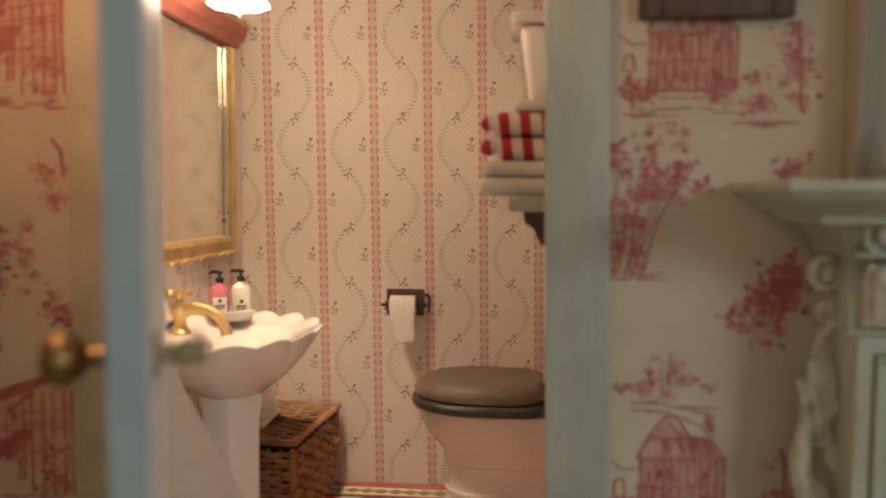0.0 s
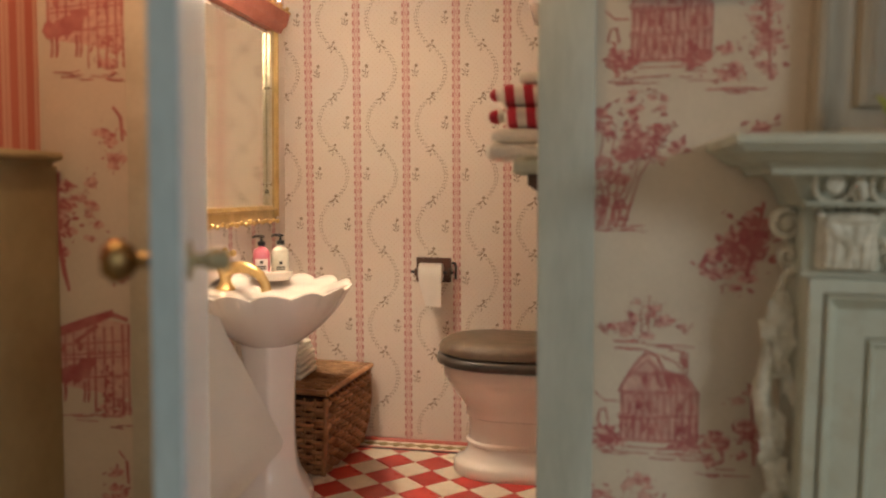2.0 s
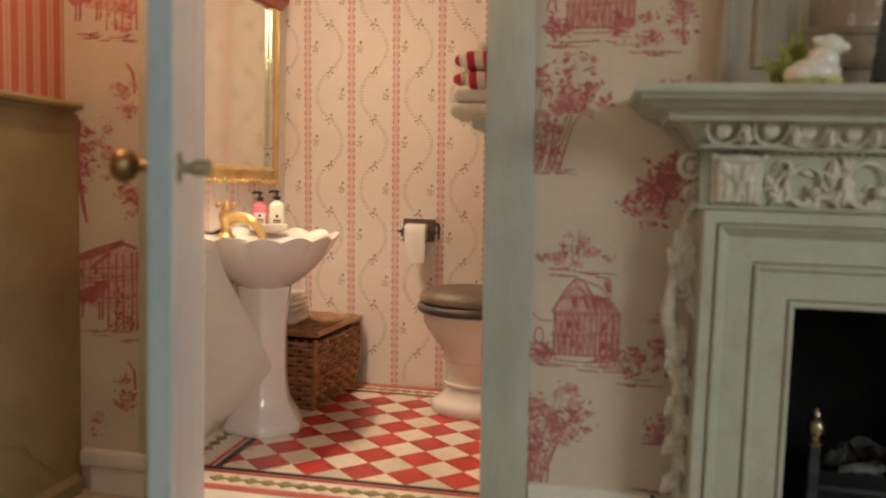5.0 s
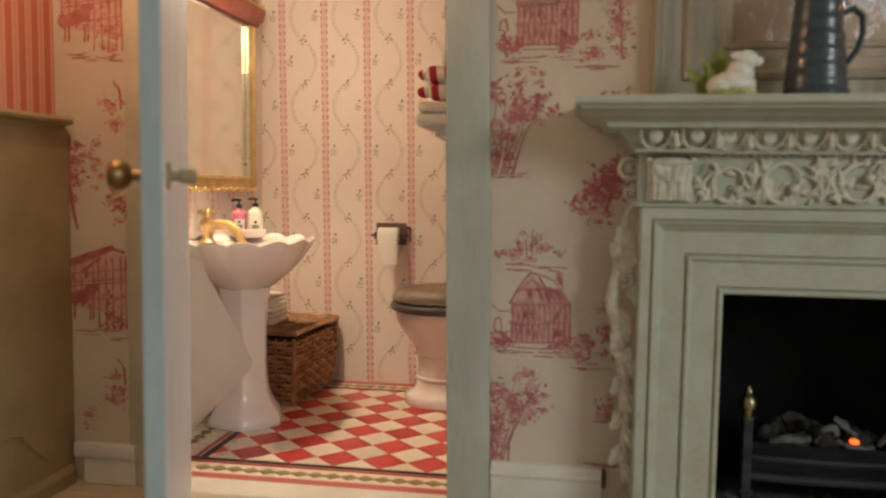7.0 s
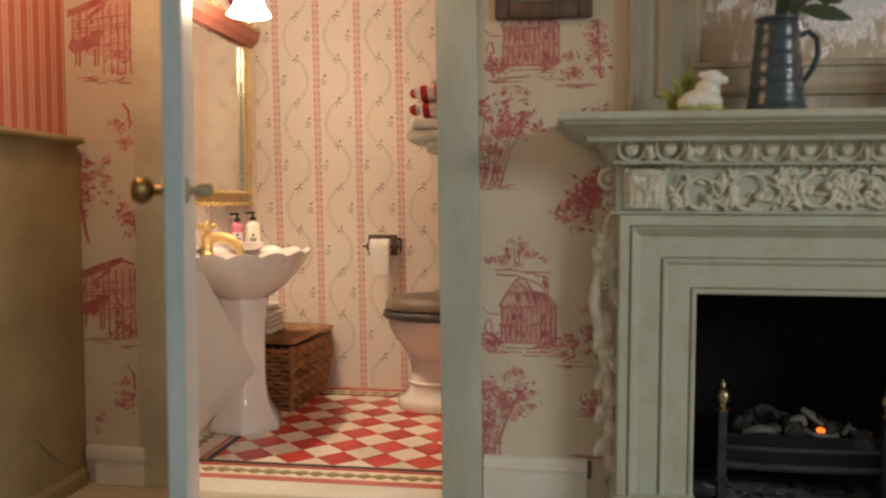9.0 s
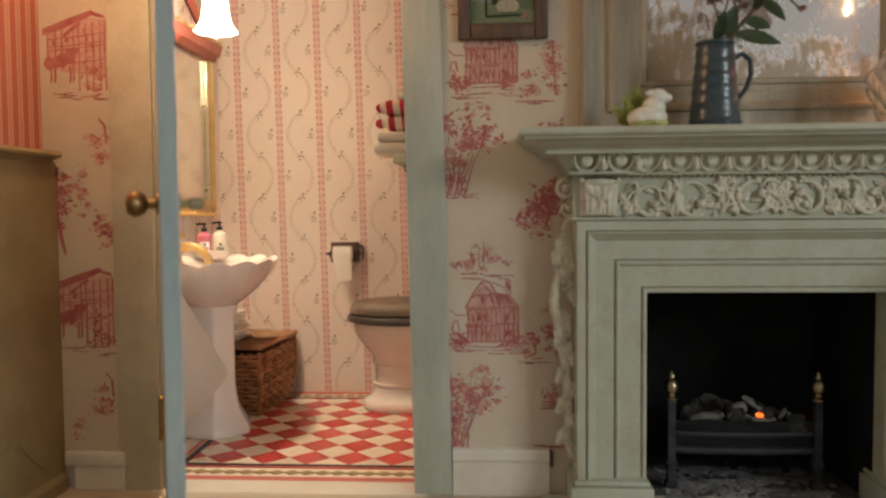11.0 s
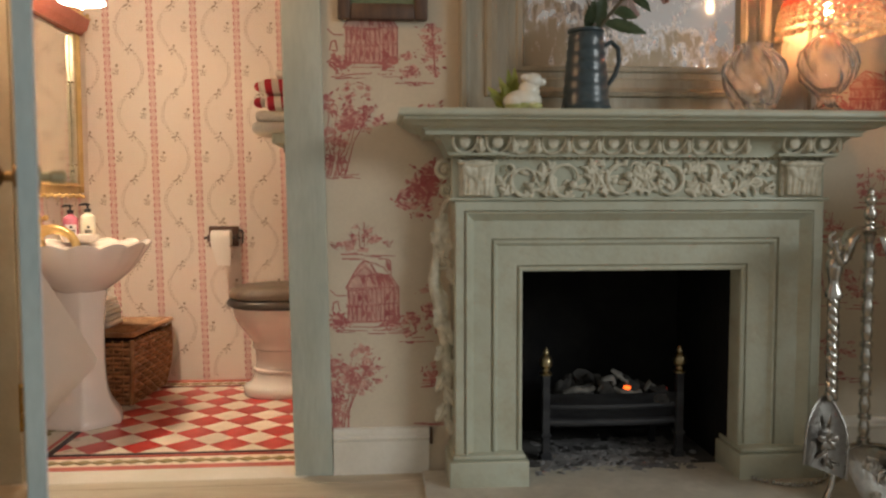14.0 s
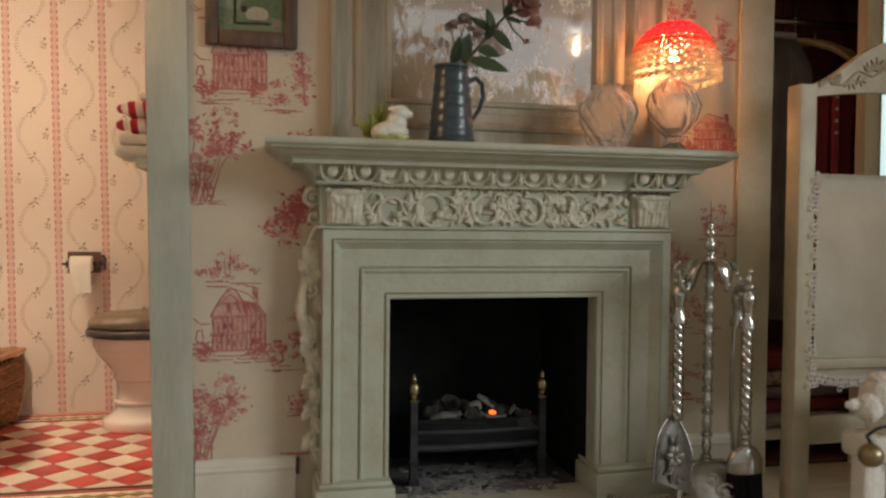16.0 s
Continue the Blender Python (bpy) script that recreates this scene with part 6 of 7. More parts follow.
for j in range(14):
    z = 0.014 + 0.0248 * j
    k = 1 - 0.12 * (1 - z / HH) ** 2 + 0.03 * math.sin(math.pi * z / HH)
    pts = []
    for i in range(len(ring) + 1):
        x, y, nx, ny = ring[i % len(ring)]
        off = 0.009 * (1 if (i // 2 + j) % 2 else -1)
        pts.append((x * k + nx * off, y * k + ny * off, z))
    part("cane", tube(B(), pts, 0.0108, 5, 1.1), WICKER, hamper, "", 60)
for i in range(0, len(ring), 2):
    x, y, nx, ny = ring[i]
    part("cane_stake", tube(B(), [(x * 0.88, y * 0.88, 0), (x * 0.985, y * 0.985, HH * 0.35), (x * 1.02, y * 1.02, HH * 0.65), (x, y, HH)], 0.006, 5), WICKER, hamper, "", 60)
for x, y in corners:
    part("corner_post", tube(B(), [(x * 0.88, y * 0.88, 0), (x * 0.985, y * 0.985, HH * 0.35), (x * 1.02, y * 1.02, HH * 0.65), (x, y, HH + 0.004)], 0.013, 6), WICKER, hamper, "", 60)
lid = part("lid", box(-HW - 0.008, HW + 0.008, -HD - 0.01, HD + 0.008, HH + 0.022, HH + 0.032, bevel=0.003), GOLDWICKER, hamper, "woven golden-brown lid")
for j in range(20):
    y = -HD + 2 * HD * (j + 0.5) / 20
    pts = [(-HW - 0.006 + (2 * HW + 0.012) * i / 14, y, HH + 0.035 + 0.0045 * (1 if (i // 2 + j) % 2 else -1)) for i in range(15)]
    part("cane", tube(B(), pts, 0.0105, 5), GOLDWICKER, lid, "", 60)
rim = [(-HW - 0.01, -HD - 0.012), (HW + 0.01, -HD - 0.012), (HW + 0.01, HD + 0.01), (-HW - 0.01, HD + 0.01)]
for (x0, y0), (x1, y1) in zip(rim, rim[1:] + rim[:1]):
    part("lid_edge", tube(B(), [(x0 + (x1 - x0) * i / 6, y0 + (y1 - y0) * i / 6, HH + 0.030) for i in range(7)], 0.014, 6), WICKER, lid, "", 60)
bm = tube(B(), [(HW + 0.006, -0.03 + 0.02 * math.cos(a), HH - 0.07 + 0.026 * math.sin(a)) for a in [k * 0.6283 for k in range(11)]], 0.006, 6)
part("loop", bm, WICKER, hamper, "small cane fastening loop")
part("peg", tube(B(), [(HW + 0.012, -0.01, HH - 0.10), (HW + 0.02, 0.06, HH - 0.07)], 0.008, 6), WICKER, hamper)

for x1, y0, z, h in ((-0.945, 3.20, 0.0, 0.058), (-0.952, 3.205, 0.059, 0.05), (-0.972, 3.21, 0.110, 0.045)):
    bm = B()
    for k in range(2):
        cube(bm, -1.13, x1 - 0.006 * k, y0 + 0.004 * k, y0 + 0.24, F + HH + 0.048 + z + k * h / 2, F + HH + 0.047 + z + (k + 1) * h / 2, h * 0.22, 4)
    for v in bm.verts:
        v.co.z += 0.006 * noise.noise(Vector((v.co.x * 11, v.co.y * 9, z * 30))) * (v.co.z > F + HH + 0.05 + z)
    tagged(part("folded_towel", bm, TOWEL, None, "small folded cream towel stacked on the hamper", 60), category="towel", group="towels on the hamper")

# ---- toilet ----
wc = thing("toilet", (0.0, 3.35, F), "white porcelain toilet with dark wooden seat", "toilet")


def wc_ring(front, back, half, z, n=56):
    out = []
    mid = front + half * 1.12
    for i in range(n):
        a = 2 * math.pi * i / n
        c, s = math.cos(a), math.sin(a)
        if c < 0:
            out.append((mid + (mid - front) * c, half * s, z))
        else:
            e = 0.45
            out.append((mid + (back - mid) * abs(c) ** e, half * (1 if s >= 0 else -1) * abs(s) ** e, z))
    return out


SECT = [(-0.246, 0.30, 0.168, 0.0), (-0.252, 0.30, 0.172, 0.010), (-0.252, 0.30, 0.172, 0.045), (-0.244, 0.30, 0.165, 0.058), (-0.226, 0.29, 0.150, 0.066), (-0.206, 0.285, 0.138, 0.080), (-0.190, 0.28, 0.130, 0.105), (-0.182, 0.27, 0.126, 0.130), (-0.192, 0.27, 0.134, 0.136), (-0.194, 0.27, 0.136, 0.150), (-0.182, 0.27, 0.126, 0.157), (-0.178, 0.27, 0.124, 0.20), (-0.184, 0.28, 0.128, 0.262), (-0.196, 0.28, 0.138, 0.268), (-0.198, 0.28, 0.140, 0.284), (-0.196, 0.29, 0.142, 0.305),
        (-0.225, 0.30, 0.165, 0.345), (-0.262, 0.31, 0.192, 0.39), (-0.285, 0.31, 0.208, 0.425), (-0.290, 0.31, 0.212, 0.44), (-0.300, 0.31, 0.218, 0.45), (-0.303, 0.31, 0.22, 0.49), (-0.303, 0.31, 0.22, 0.503)]
part("bowl", loft(B(), [wc_ring(*s) for s in SECT]), PORCELAIN, wc, "", 45)
seat = loft(B(), [wc_ring(f, 0.235, h, z) for f, h, z in ((-0.315, 0.225, 0.505), (-0.333, 0.24, 0.512), (-0.338, 0.244, 0.528), (-0.333, 0.24, 0.545), (-0.32, 0.23, 0.552))])
part("seat", seat, SEATBLACK, wc, "dark stained wooden seat", 45)
lidm = loft(B(), [wc_ring(f, 0.215, h, z) for f, h, z in ((-0.312, 0.222, 0.555), (-0.325, 0.234, 0.562), (-0.326, 0.235, 0.582), (-0.312, 0.225, 0.605), (-0.285, 0.205, 0.622), (-0.22, 0.16, 0.63), (-0.12, 0.08, 0.632))])
part("seat_lid", lidm, SEATWOOD, wc, "dark stained wooden lid", 45)
for y in (-0.12, 0.12):
    bm = turned(B(), [(0.016, y - 0.03), (0.016, y + 0.03)], 12, (0.242, 0, 0.565), "y")
    cube(bm, 0.15, 0.245, y - 0.012, y + 0.012, 0.548, 0.57, 0.003)
    part("hinge", bm, BRASS, wc, "brass seat hinge")
bm = B()
cube(bm, 0.262, 0.50, -0.17, 0.17, 0.30, 0.60, 0.03, 3)
part("rear_pan", bm, PORCELAIN, wc)
cist = thing("cistern", (BR - 0.002, 3.32, 1.70), "white porcelain high-level cistern on the wall", "cistern")
bm = box(-0.60, 0, -0.2, 0.2, -0.09, 0.30, bevel=0.035, seg=4)
for v in bm.verts:
    if v.co.x < -0.3:
        v.co.x += 0.05 * (0.3 - v.co.z) / 0.3
    v.co.y *= 0.9 + 0.1 * v.co.z / 0.3
part("tank", bm, PORCELAIN, cist, "", 60)
part("tank_lid", box(-0.63, 0, -0.215, 0.215, 0.302, 0.345, bevel=0.016, seg=3), PORCELAIN, cist, "", 60)
pipe = tube(B(), [(0.52, 3.32, 1.70), (0.52, 3.32, 1.2), (0.52, 3.32, 0.62), (0.48, 3.33, 0.56), (0.42, 3.34, 0.52)], 0.02, 12)
tagged(part("flush_pipe", pipe, PORCELAIN, None, "white flush pipe from cistern to toilet", 60), category="pipe")

# ---- paper holder ----
holder = thing("paper_holder", (-0.415, BACK - 0.002, 0.77), "dark wooden holder with a white paper roll", "paper holder")
DARKWOOD = material("walnut", (0.12, 0.055, 0.03), (0.08, 0.035, 0.02), 10, 0.35, bump=0.1, stretch=(6, 1, 1))
part("backplate", box(-0.094, 0.085, -0.018, 0, 0.0, 0.125, bevel=0.005, seg=2), DARKWOOD, holder)
for x in (-0.09, 0.076):
    part("arm", box(x, x + 0.014, -0.09, -0.017, 0.035, 0.075, bevel=0.005, seg=2), DARKWOOD, holder)
part("rod", turned(B(), [(0.007, -0.11), (0.007, 0.105)], 10, (0, -0.07, 0.056), "x"), IRON, holder)
bm = tube(B(), [(0.09, -0.012, 0.10), (0.105, -0.02, 0.10), (0.112, -0.03, 0.085), (0.112, -0.035, 0.02)], 0.006, 8)
part("hook", bm, IRON, holder, "small dark metal hook")
bm = turned(B(), [(0.016, -0.062), (0.044, -0.058), (0.046, -0.054), (0.046, 0.054), (0.044, 0.058), (0.016, 0.062)], 28, (-0.008, -0.07, 0.056), "x")
rows = []
for j in range(12):
    t = j / 11
    if t < 0.4:
        a = math.pi * (0.5 + 0.5 * t / 0.4)
        y, z = -0.07 + 0.048 * math.cos(a), 0.050 + 0.048 * math.sin(a)
    else:
        y, z = -0.118 + 0.02 * (t - 0.4), 0.050 - (t - 0.4) / 0.6 * 0.16
    rows.append([bm.verts.new((-0.064 + 0.112 * i / 6 + 0.004 * t + 0.075 * max(0, t - 0.55) * (1 - i / 6), y + 0.002 * math.sin(i * 1.3 + t * 4), z)) for i in range(7)])
for a, b in zip(rows, rows[1:]):
    for i in range(6):
        bm.faces.new((a[i], a[i + 1], b[i + 1], b[i]))
part("paper_roll", bm, SMOOTHLINEN, holder, "white toilet paper with hanging sheet", 60)

# ---- shelf with towels ----
shelf = thing("wall_shelf", (BR - 0.002, 2.42, 1.29), "grey-green painted shelf on scrolled brackets", "shelf")
part("board", box(-0.62, 0, -0.18, 0.18, 0.004, 0.046, bevel=0.006, seg=2), SAGE, shelf)
for y in (-0.13, 0.13):
    bm = B()
    prof = [(-0.575, 0.003), (-0.575, -0.03), (-0.545, -0.05), (-0.53, -0.09), (-0.48, -0.11), (-0.45, -0.17), (-0.30, -0.2), (-0.2, -0.24), (-0.12, -0.3), (0, -0.34), (0, 0.003)]
    a = [bm.verts.new((x, y - 0.012, z)) for x, z in prof]
    b = [bm.verts.new((x, y + 0.012, z)) for x, z in prof]
    bm.faces.new(a), bm.faces.new(b[::-1])
    for i in range(len(prof)):
        bm.faces.new((a[i], a[(i + 1) % len(prof)], b[(i + 1) % len(prof)], b[i]))
    part("bracket", bm, WOODFRAME, shelf, "dark scrolled wooden bracket")
STRIPED = bpy.data.materials.new("red_striped_towelling")
STRIPED.use_nodes = True
nt, ax, cloud = axes(STRIPED)
s = maths(nt, "FRACT", maths(nt, "ADD", maths(nt, "DIVIDE", maths(nt, "ADD", ax[0], maths(nt, "MULTIPLY", ax[2], 0.12)), 0.06), 20.15))
col = blend(nt, maths(nt, "LESS_THAN", s, 0.5), (0.74, 0.64, 0.56), (0.48, 0.03, 0.05))
b = nt.nodes["Principled BSDF"]
nt.links.new(col, b.inputs["Base Color"])
b.inputs["Roughness"].default_value = 0.95


def folded(x0, x1, y0, y1, z0, h, mat, label, seed, knot=False):
    """A folded towel: two soft leaves with a rounded fold at the near end."""
    bm = B()
    rr = random.Random(seed)
    leaves = 1
    for k in range(leaves):
        zz0, zz1 = z0 + k * h / leaves + 0.001, z0 + (k + 1) * h / leaves - 0.001
        made = set(bm.verts)
        cube(bm, x0 + rr.uniform(0, 0.02), x1, y0 + rr.uniform(0, 0.015), y1 - rr.uniform(0, 0.015), zz0, zz1, h * 0.42, 4)
        for v in set(bm.verts) - made:
            v.co.z += 0.006 * noise.noise(Vector((v.co.x * 9 + seed, v.co.y * 9, 0))) * (v.co.z > z0 + 0.01)
    if knot:
        bmesh.ops.create_uvsphere(bm, u_segments=12, v_segments=8, radius=1, matrix=Matrix.Translation((x0 - 0.004, y0 + 0.07, z0 + h * 0.55)) @ Matrix.Diagonal((0.03, 0.045, 0.022, 1)))
    return tagged(part("folded_towel", bm, mat, None, label, 50), category="towel", group="towels on the shelf")


z = 1.29 + 0.047
for h, x0, mat, label, k in ((0.054, -0.026, TOWEL, "folded cream towel on the shelf", False), (0.046, -0.004, TOWEL, "folded cream towel on the shelf", False), (0.068, 0.022, STRIPED, "folded red and white striped towel", True), (0.068, 0.026, STRIPED, "folded red and white striped towel", True), (0.034, 0.075, TOWEL, "thin folded cream towel on striped towels", False)):
    folded(x0, 0.42, 2.27, 2.56, z, h, mat, label, int(z * 1000), k)
    z += h + 0.001

# ---- gilt mirror and wall lamp ----
gm = thing("gilt_mirror", (BL + 0.002, 2.95, 1.085), "gilt framed mirror with a terracotta pediment", "mirror")
RED = material("terracotta_paint", (0.42, 0.13, 0.09), (0.36, 0.10, 0.07), 12, 0.45, bump=0.2)
MY, MZ = 0.575, 0.93
PALEGILT = material("pale_gilt", (0.66, 0.58, 0.44), (0.54, 0.46, 0.33), 14, 0.3, metal=0.9, bump=0.15)
SIL = bpy.data.materials.new("mirror_glass")
SIL.use_nodes = True
b = SIL.node_tree.nodes["Principled BSDF"]
b.inputs["Base Color"].default_value, b.inputs["Metallic"].default_value, b.inputs["Roughness"].default_value = (0.86, 0.86, 0.79, 1), 1, 0.13
part("glass", box(0.006, 0.014, -MY + 0.05, MY - 0.05, 0.06, MZ - 0.04, bevel=0), SIL, gm, "clear mirror glass", 0)
for sgn in (-1, 1):
    rail = part("side_frame", box(0.002, 0.030, *sorted((sgn * (MY - 0.075), sgn * MY)), 0, MZ, bevel=0.006, seg=2), OLDGILT, gm, "rubbed gilt side")
    for k, q, mat in ((0.004, 0.010, GOLD), (0.026, 0.006, GOLD), (0.040, 0.006, GOLD), (0.066, 0.009, OLDGILT)):
        y = sgn * (MY - k)
        part("gilt_bead", tube(B(), [(0.032, y, 0.012), (0.032, y, MZ - 0.022)], q, 8), mat, rail, "", 60)
    part("inner_fillet", box(0.0145, 0.036, *sorted((sgn * (MY - 0.092), sgn * (MY - 0.0765))), 0.05, MZ - 0.03, bevel=0.003), PALEGILT, rail, "pale silvered inner edge")
bm = box(0.002, 0.042, -MY + 0.074, MY - 0.074, 0, 0.068, bevel=0.01, seg=2)
tube(bm, [(0.044, -MY + 0.05, 0.05), (0.044, MY - 0.05, 0.05)], 0.007, 8)
part("bottom_frame", bm, GOLD, gm)
for i in range(24):
    y = -MY + 0.02 + (2 * MY - 0.04) * i / 23
    bm = B()
    bmesh.ops.create_uvsphere(bm, u_segments=8, v_segments=6, radius=0.012, matrix=Matrix.Translation((0.04, y, -0.004 - 0.006 * (i % 2))))
    part("bead", bm, GOLD, gm)
bm = B()
moulding(bm, [(0, 0), (0.045, 0), (0.055, 0.02), (0.075, 0.035), (0.085, 0.07), (0.09, 0.09), (0, 0.09)], (0.002, -MY - 0.02, MZ - 0.02), (0.002, MY + 0.02, MZ - 0.02), (1, 0, 0))
part("cornice", bm, RED, gm, "terracotta red cornice")
part("cap", box(0.002, 0.095, -MY - 0.03, MY + 0.03, MZ + 0.071, MZ + 0.082, bevel=0.003), GOLD, gm, "thin gilt cap")
for i in range(14):
    y = -MY + 2 * MY * i / 13
    bm = B()
    bmesh.ops.create_uvsphere(bm, u_segments=8, v_segments=6, radius=0.011, matrix=Matrix.Translation((0.085, y, MZ + 0.092)))
    part("bead", bm, GOLD, gm)
for s in (-1, 1):
    bm = B()
    tube(bm, [(0.03, s * (MY - 0.02), MZ + 0.085), (0.03, s * 0.02, MZ + 0.40)], 0.03, 4, up=(1, 0, 0))
    part("pediment_rake", bm, RED, gm, "sloping terracotta pediment bar")
part("rosette", turned(B(), [(0.05, 0.05), (0.048, 0.062), (0.03, 0.07), (0.012, 0.078)], 18, (0, 0.10, MZ + 0.34), "x"), IVORY, gm, "cream rosette")

wl = thing("pendant_lamp", (-0.875, 2.75, TOP - 0.001), "lit pendant lamp with a frilled glass bell", "lamp")
Z0 = 1.995 - TOP
part("ceiling_rose", turned(B(), [(0.06, 0), (0.06, -0.012), (0.03, -0.03), (0.012, -0.04)], 20), BRASS, wl)
part("rod", tube(B(), [(0, 0, -0.03), (0, 0, Z0 + 0.26)], 0.008, 8), BRASS, wl, "thin brass rod")
part("gallery", turned(B(), [(0.012, Z0 + 0.265), (0.03, Z0 + 0.255), (0.045, Z0 + 0.235), (0.04, Z0 + 0.225)], 20), BRASS, wl, "brass shade holder")
SHADE = glowing("glowing_opal_glass", (1.0, 0.81, 0.58), 34, (0.9, 0.85, 0.75))


def frill(a, z, r):
    return r * (1 + (0.10 * abs(math.sin(4 * a)) if z < Z0 + 0.03 else 0.02 * math.cos(8 * a)))


part("shade", turned(B(), [(0.04, Z0 + 0.232), (0.055, Z0 + 0.215), (0.060, Z0 + 0.16), (0.066, Z0 + 0.10), (0.074, Z0 + 0.05), (0.085, Z0 + 0.02), (0.098, Z0), (0.094, Z0 - 0.002), (0.08, Z0 + 0.018), (0.069, Z0 + 0.05), (0.061, Z0 + 0.10), (0.055, Z0 + 0.16), (0.05, Z0 + 0.21), (0.035, Z0 + 0.225)], 48, shape=frill, close=False), SHADE, wl, "frilled glowing opal shade", 60)
part("bulb", turned(B(), [(0.014, Z0 + 0.18), (0.024, Z0 + 0.165), (0.027, Z0 + 0.14), (0.02, Z0 + 0.115), (0.010, Z0 + 0.10), (0.003, Z0 + 0.094)], 14), glowing("lamp_glow", (1.0, 0.81, 0.57), 3200), wl, "glowing bulb", 60)
# Separate bright tip; the bulb sits deeper to send its light down.
part("glowing_tip", turned(B(), [(0.004, Z0 + 0.06), (0.012, Z0 + 0.03), (0.015, Z0 + 0.008), (0.010, Z0 - 0.012), (0.007, Z0 - 0.022), (0.002, Z0 - 0.034)], 14), SHADE, wl, "glowing tip under the shade", 60)


# ---- companion set ----
TX, TY = 2.285, 1.50
tools = thing("fireside_stand", (TX, TY, F), "silver fireside stand with ringed column and scroll feet", "fire tool stand")
prof = []
for i in range(9):
    z = 0.22 + 0.088 * i
    prof += [(0.013, z), (0.022, z + 0.003), (0.022, z + 0.008), (0.014, z + 0.010), (0.014, z + 0.012), (0.022, z + 0.014), (0.022, z + 0.019), (0.013, z + 0.022), (0.017, z + 0.038), (0.0195, z + 0.052), (0.0175, z + 0.068), (0.013, z + 0.086)]
prof += [(0.016, 1.012), (0.02, 1.022), (0.014, 1.03)]
part("column", turned(B(), prof, 16), SILVER, tools, "", 60)
part("finial", turned(B(), [(0.012, 1.031), (0.02, 1.04), (0.021, 1.06), (0.013, 1.075), (0.012, 1.085), (0.019, 1.092), (0.02, 1.105), (0.012, 1.118), (0.009, 1.126), (0.011, 1.134), (0.003, 1.146)], 16), SILVER, tools, "", 60)
for ang, r in ((196, 0.105), (-16, 0.098), (-78, 0.085), (95, 0.10)):
    c, s = math.cos(math.radians(ang)), math.sin(math.radians(ang))
    bm = tube(B(), [(q * r * c, q * r * s, z) for q, z in ((0.1, 0.985), (0.45, 0.997), (0.75, 0.99), (0.95, 0.962), (1.03, 0.925), (1.05, 0.90))], [0.028, 0.034, 0.034, 0.030, 0.022, 0.014], 12, 0.35)
    tube(bm, [(q * r * c, q * r * s, z) for q, z in ((1.05, 0.91), (1.12, 0.885), (1.28, 0.88), (1.44, 0.905), (1.56, 0.95))], [0.012, 0.012, 0.012, 0.011, 0.009], 8)
    bmesh.ops.create_uvsphere(bm, u_segments=10, v_segments=8, radius=0.012, matrix=Matrix.Translation((1.57 * r * c, 1.57 * r * s, 0.953)))
    part("hook_arm", bm, SILVER, tools, "", 60)
# chased scroll foot
foot = B()
rows = []
for j, (z, w, y) in enumerate(((0.215, 0.03, -0.01), (0.205, 0.085, -0.035), (0.17, 0.100, -0.068), (0.12, 0.088, -0.100), (0.06, 0.072, -0.134), (0.02, 0.082, -0.165), (0.0, 0.098, -0.19))):
    rows.append([foot.verts.new((w * math.sin(t), y + 0.034 * (1 - math.cos(t)), z)) for t in [(-1.4 + 2.8 * i / 12) for i in range(13)]])
for a, b in zip(rows, rows[1:]):
    for i in range(12):
        foot.faces.new((a[i], a[i + 1], b[i + 1], b[i]))
bmesh.ops.solidify(foot, geom=foot.faces[:], thickness=0.006)
# Paler, rougher silver puts the window's reflection into the foot's colour.
FOOTSILVER = material("window_bright_silver", (0.78, 0.76, 0.72), (0.60, 0.58, 0.54), 20, 0.42, metal=1, bump=0.2)
part("scroll_foot", foot, FOOTSILVER, tools, "chased silver foot", 60)
bm = B()
for cx, cz, r, hand, st in ((0.018, 0.125, 0.034, 1, 0.5), (-0.022, 0.165, 0.026, -1, 2.0), (0.02, 0.055, 0.028, -1, 1.0), (-0.03, 0.08, 0.02, 1, 3.0)):
    volute(bm, cx, -0.104 - (0.125 - cz) * 0.62, cz, r, 1.3, hand, st, 0.005, 0.006)
part("chasing", bm, FOOTSILVER, tools, "raised scroll chasing", 60)
for s in (-1, 1):
    part("foot", tube(B(), [(s * 0.02, 0.0, 0.215), (s * 0.07, -0.01, 0.21), (s * 0.12, -0.02, 0.17), (s * 0.13, -0.02, 0.08), (s * 0.16, -0.03, 0.02), (s * 0.19, -0.04, 0.012)], [0.014, 0.018, 0.016, 0.013, 0.012, 0.008], 8, 0.6), SILVER, tools, "", 60)
part("foot", tube(B(), [(0, 0.02, 0.215), (0, 0.09, 0.16), (0, 0.13, 0.05), (0, 0.17, 0.012)], [0.014, 0.016, 0.013, 0.009], 8, 0.6), SILVER, tools, "", 60)


def handle_bits(bm, x, y, top):
    turned(bm, [(0.012, top - 0.20), (0.030, top - 0.195), (0.030, top - 0.175), (0.018, top - 0.15), (0.021, top - 0.12), (0.028, top - 0.09), (0.028, top - 0.07), (0.016, top - 0.058), (0.016, top - 0.05), (0.026, top - 0.042), (0.026, top - 0.028), (0.014, top - 0.02), (0.01, top)], 14, (x, y, 0))


def twisted(bm, a, b, r=0.0095, turns=9):
    a, b = Vector(a), Vector(b)
    for k in range(3):
        pts = []
        for i in range(turns * 8 + 1):
            t = i / (turns * 8)
            g = t * turns * 2 * math.pi / 3 * 2 + k * 2.094
            pts.append(a.lerp(b, t) + Vector((r * 0.62 * math.cos(g), r * 0.62 * math.sin(g), 0)))
        tube(bm, pts, r * 0.72, 6)


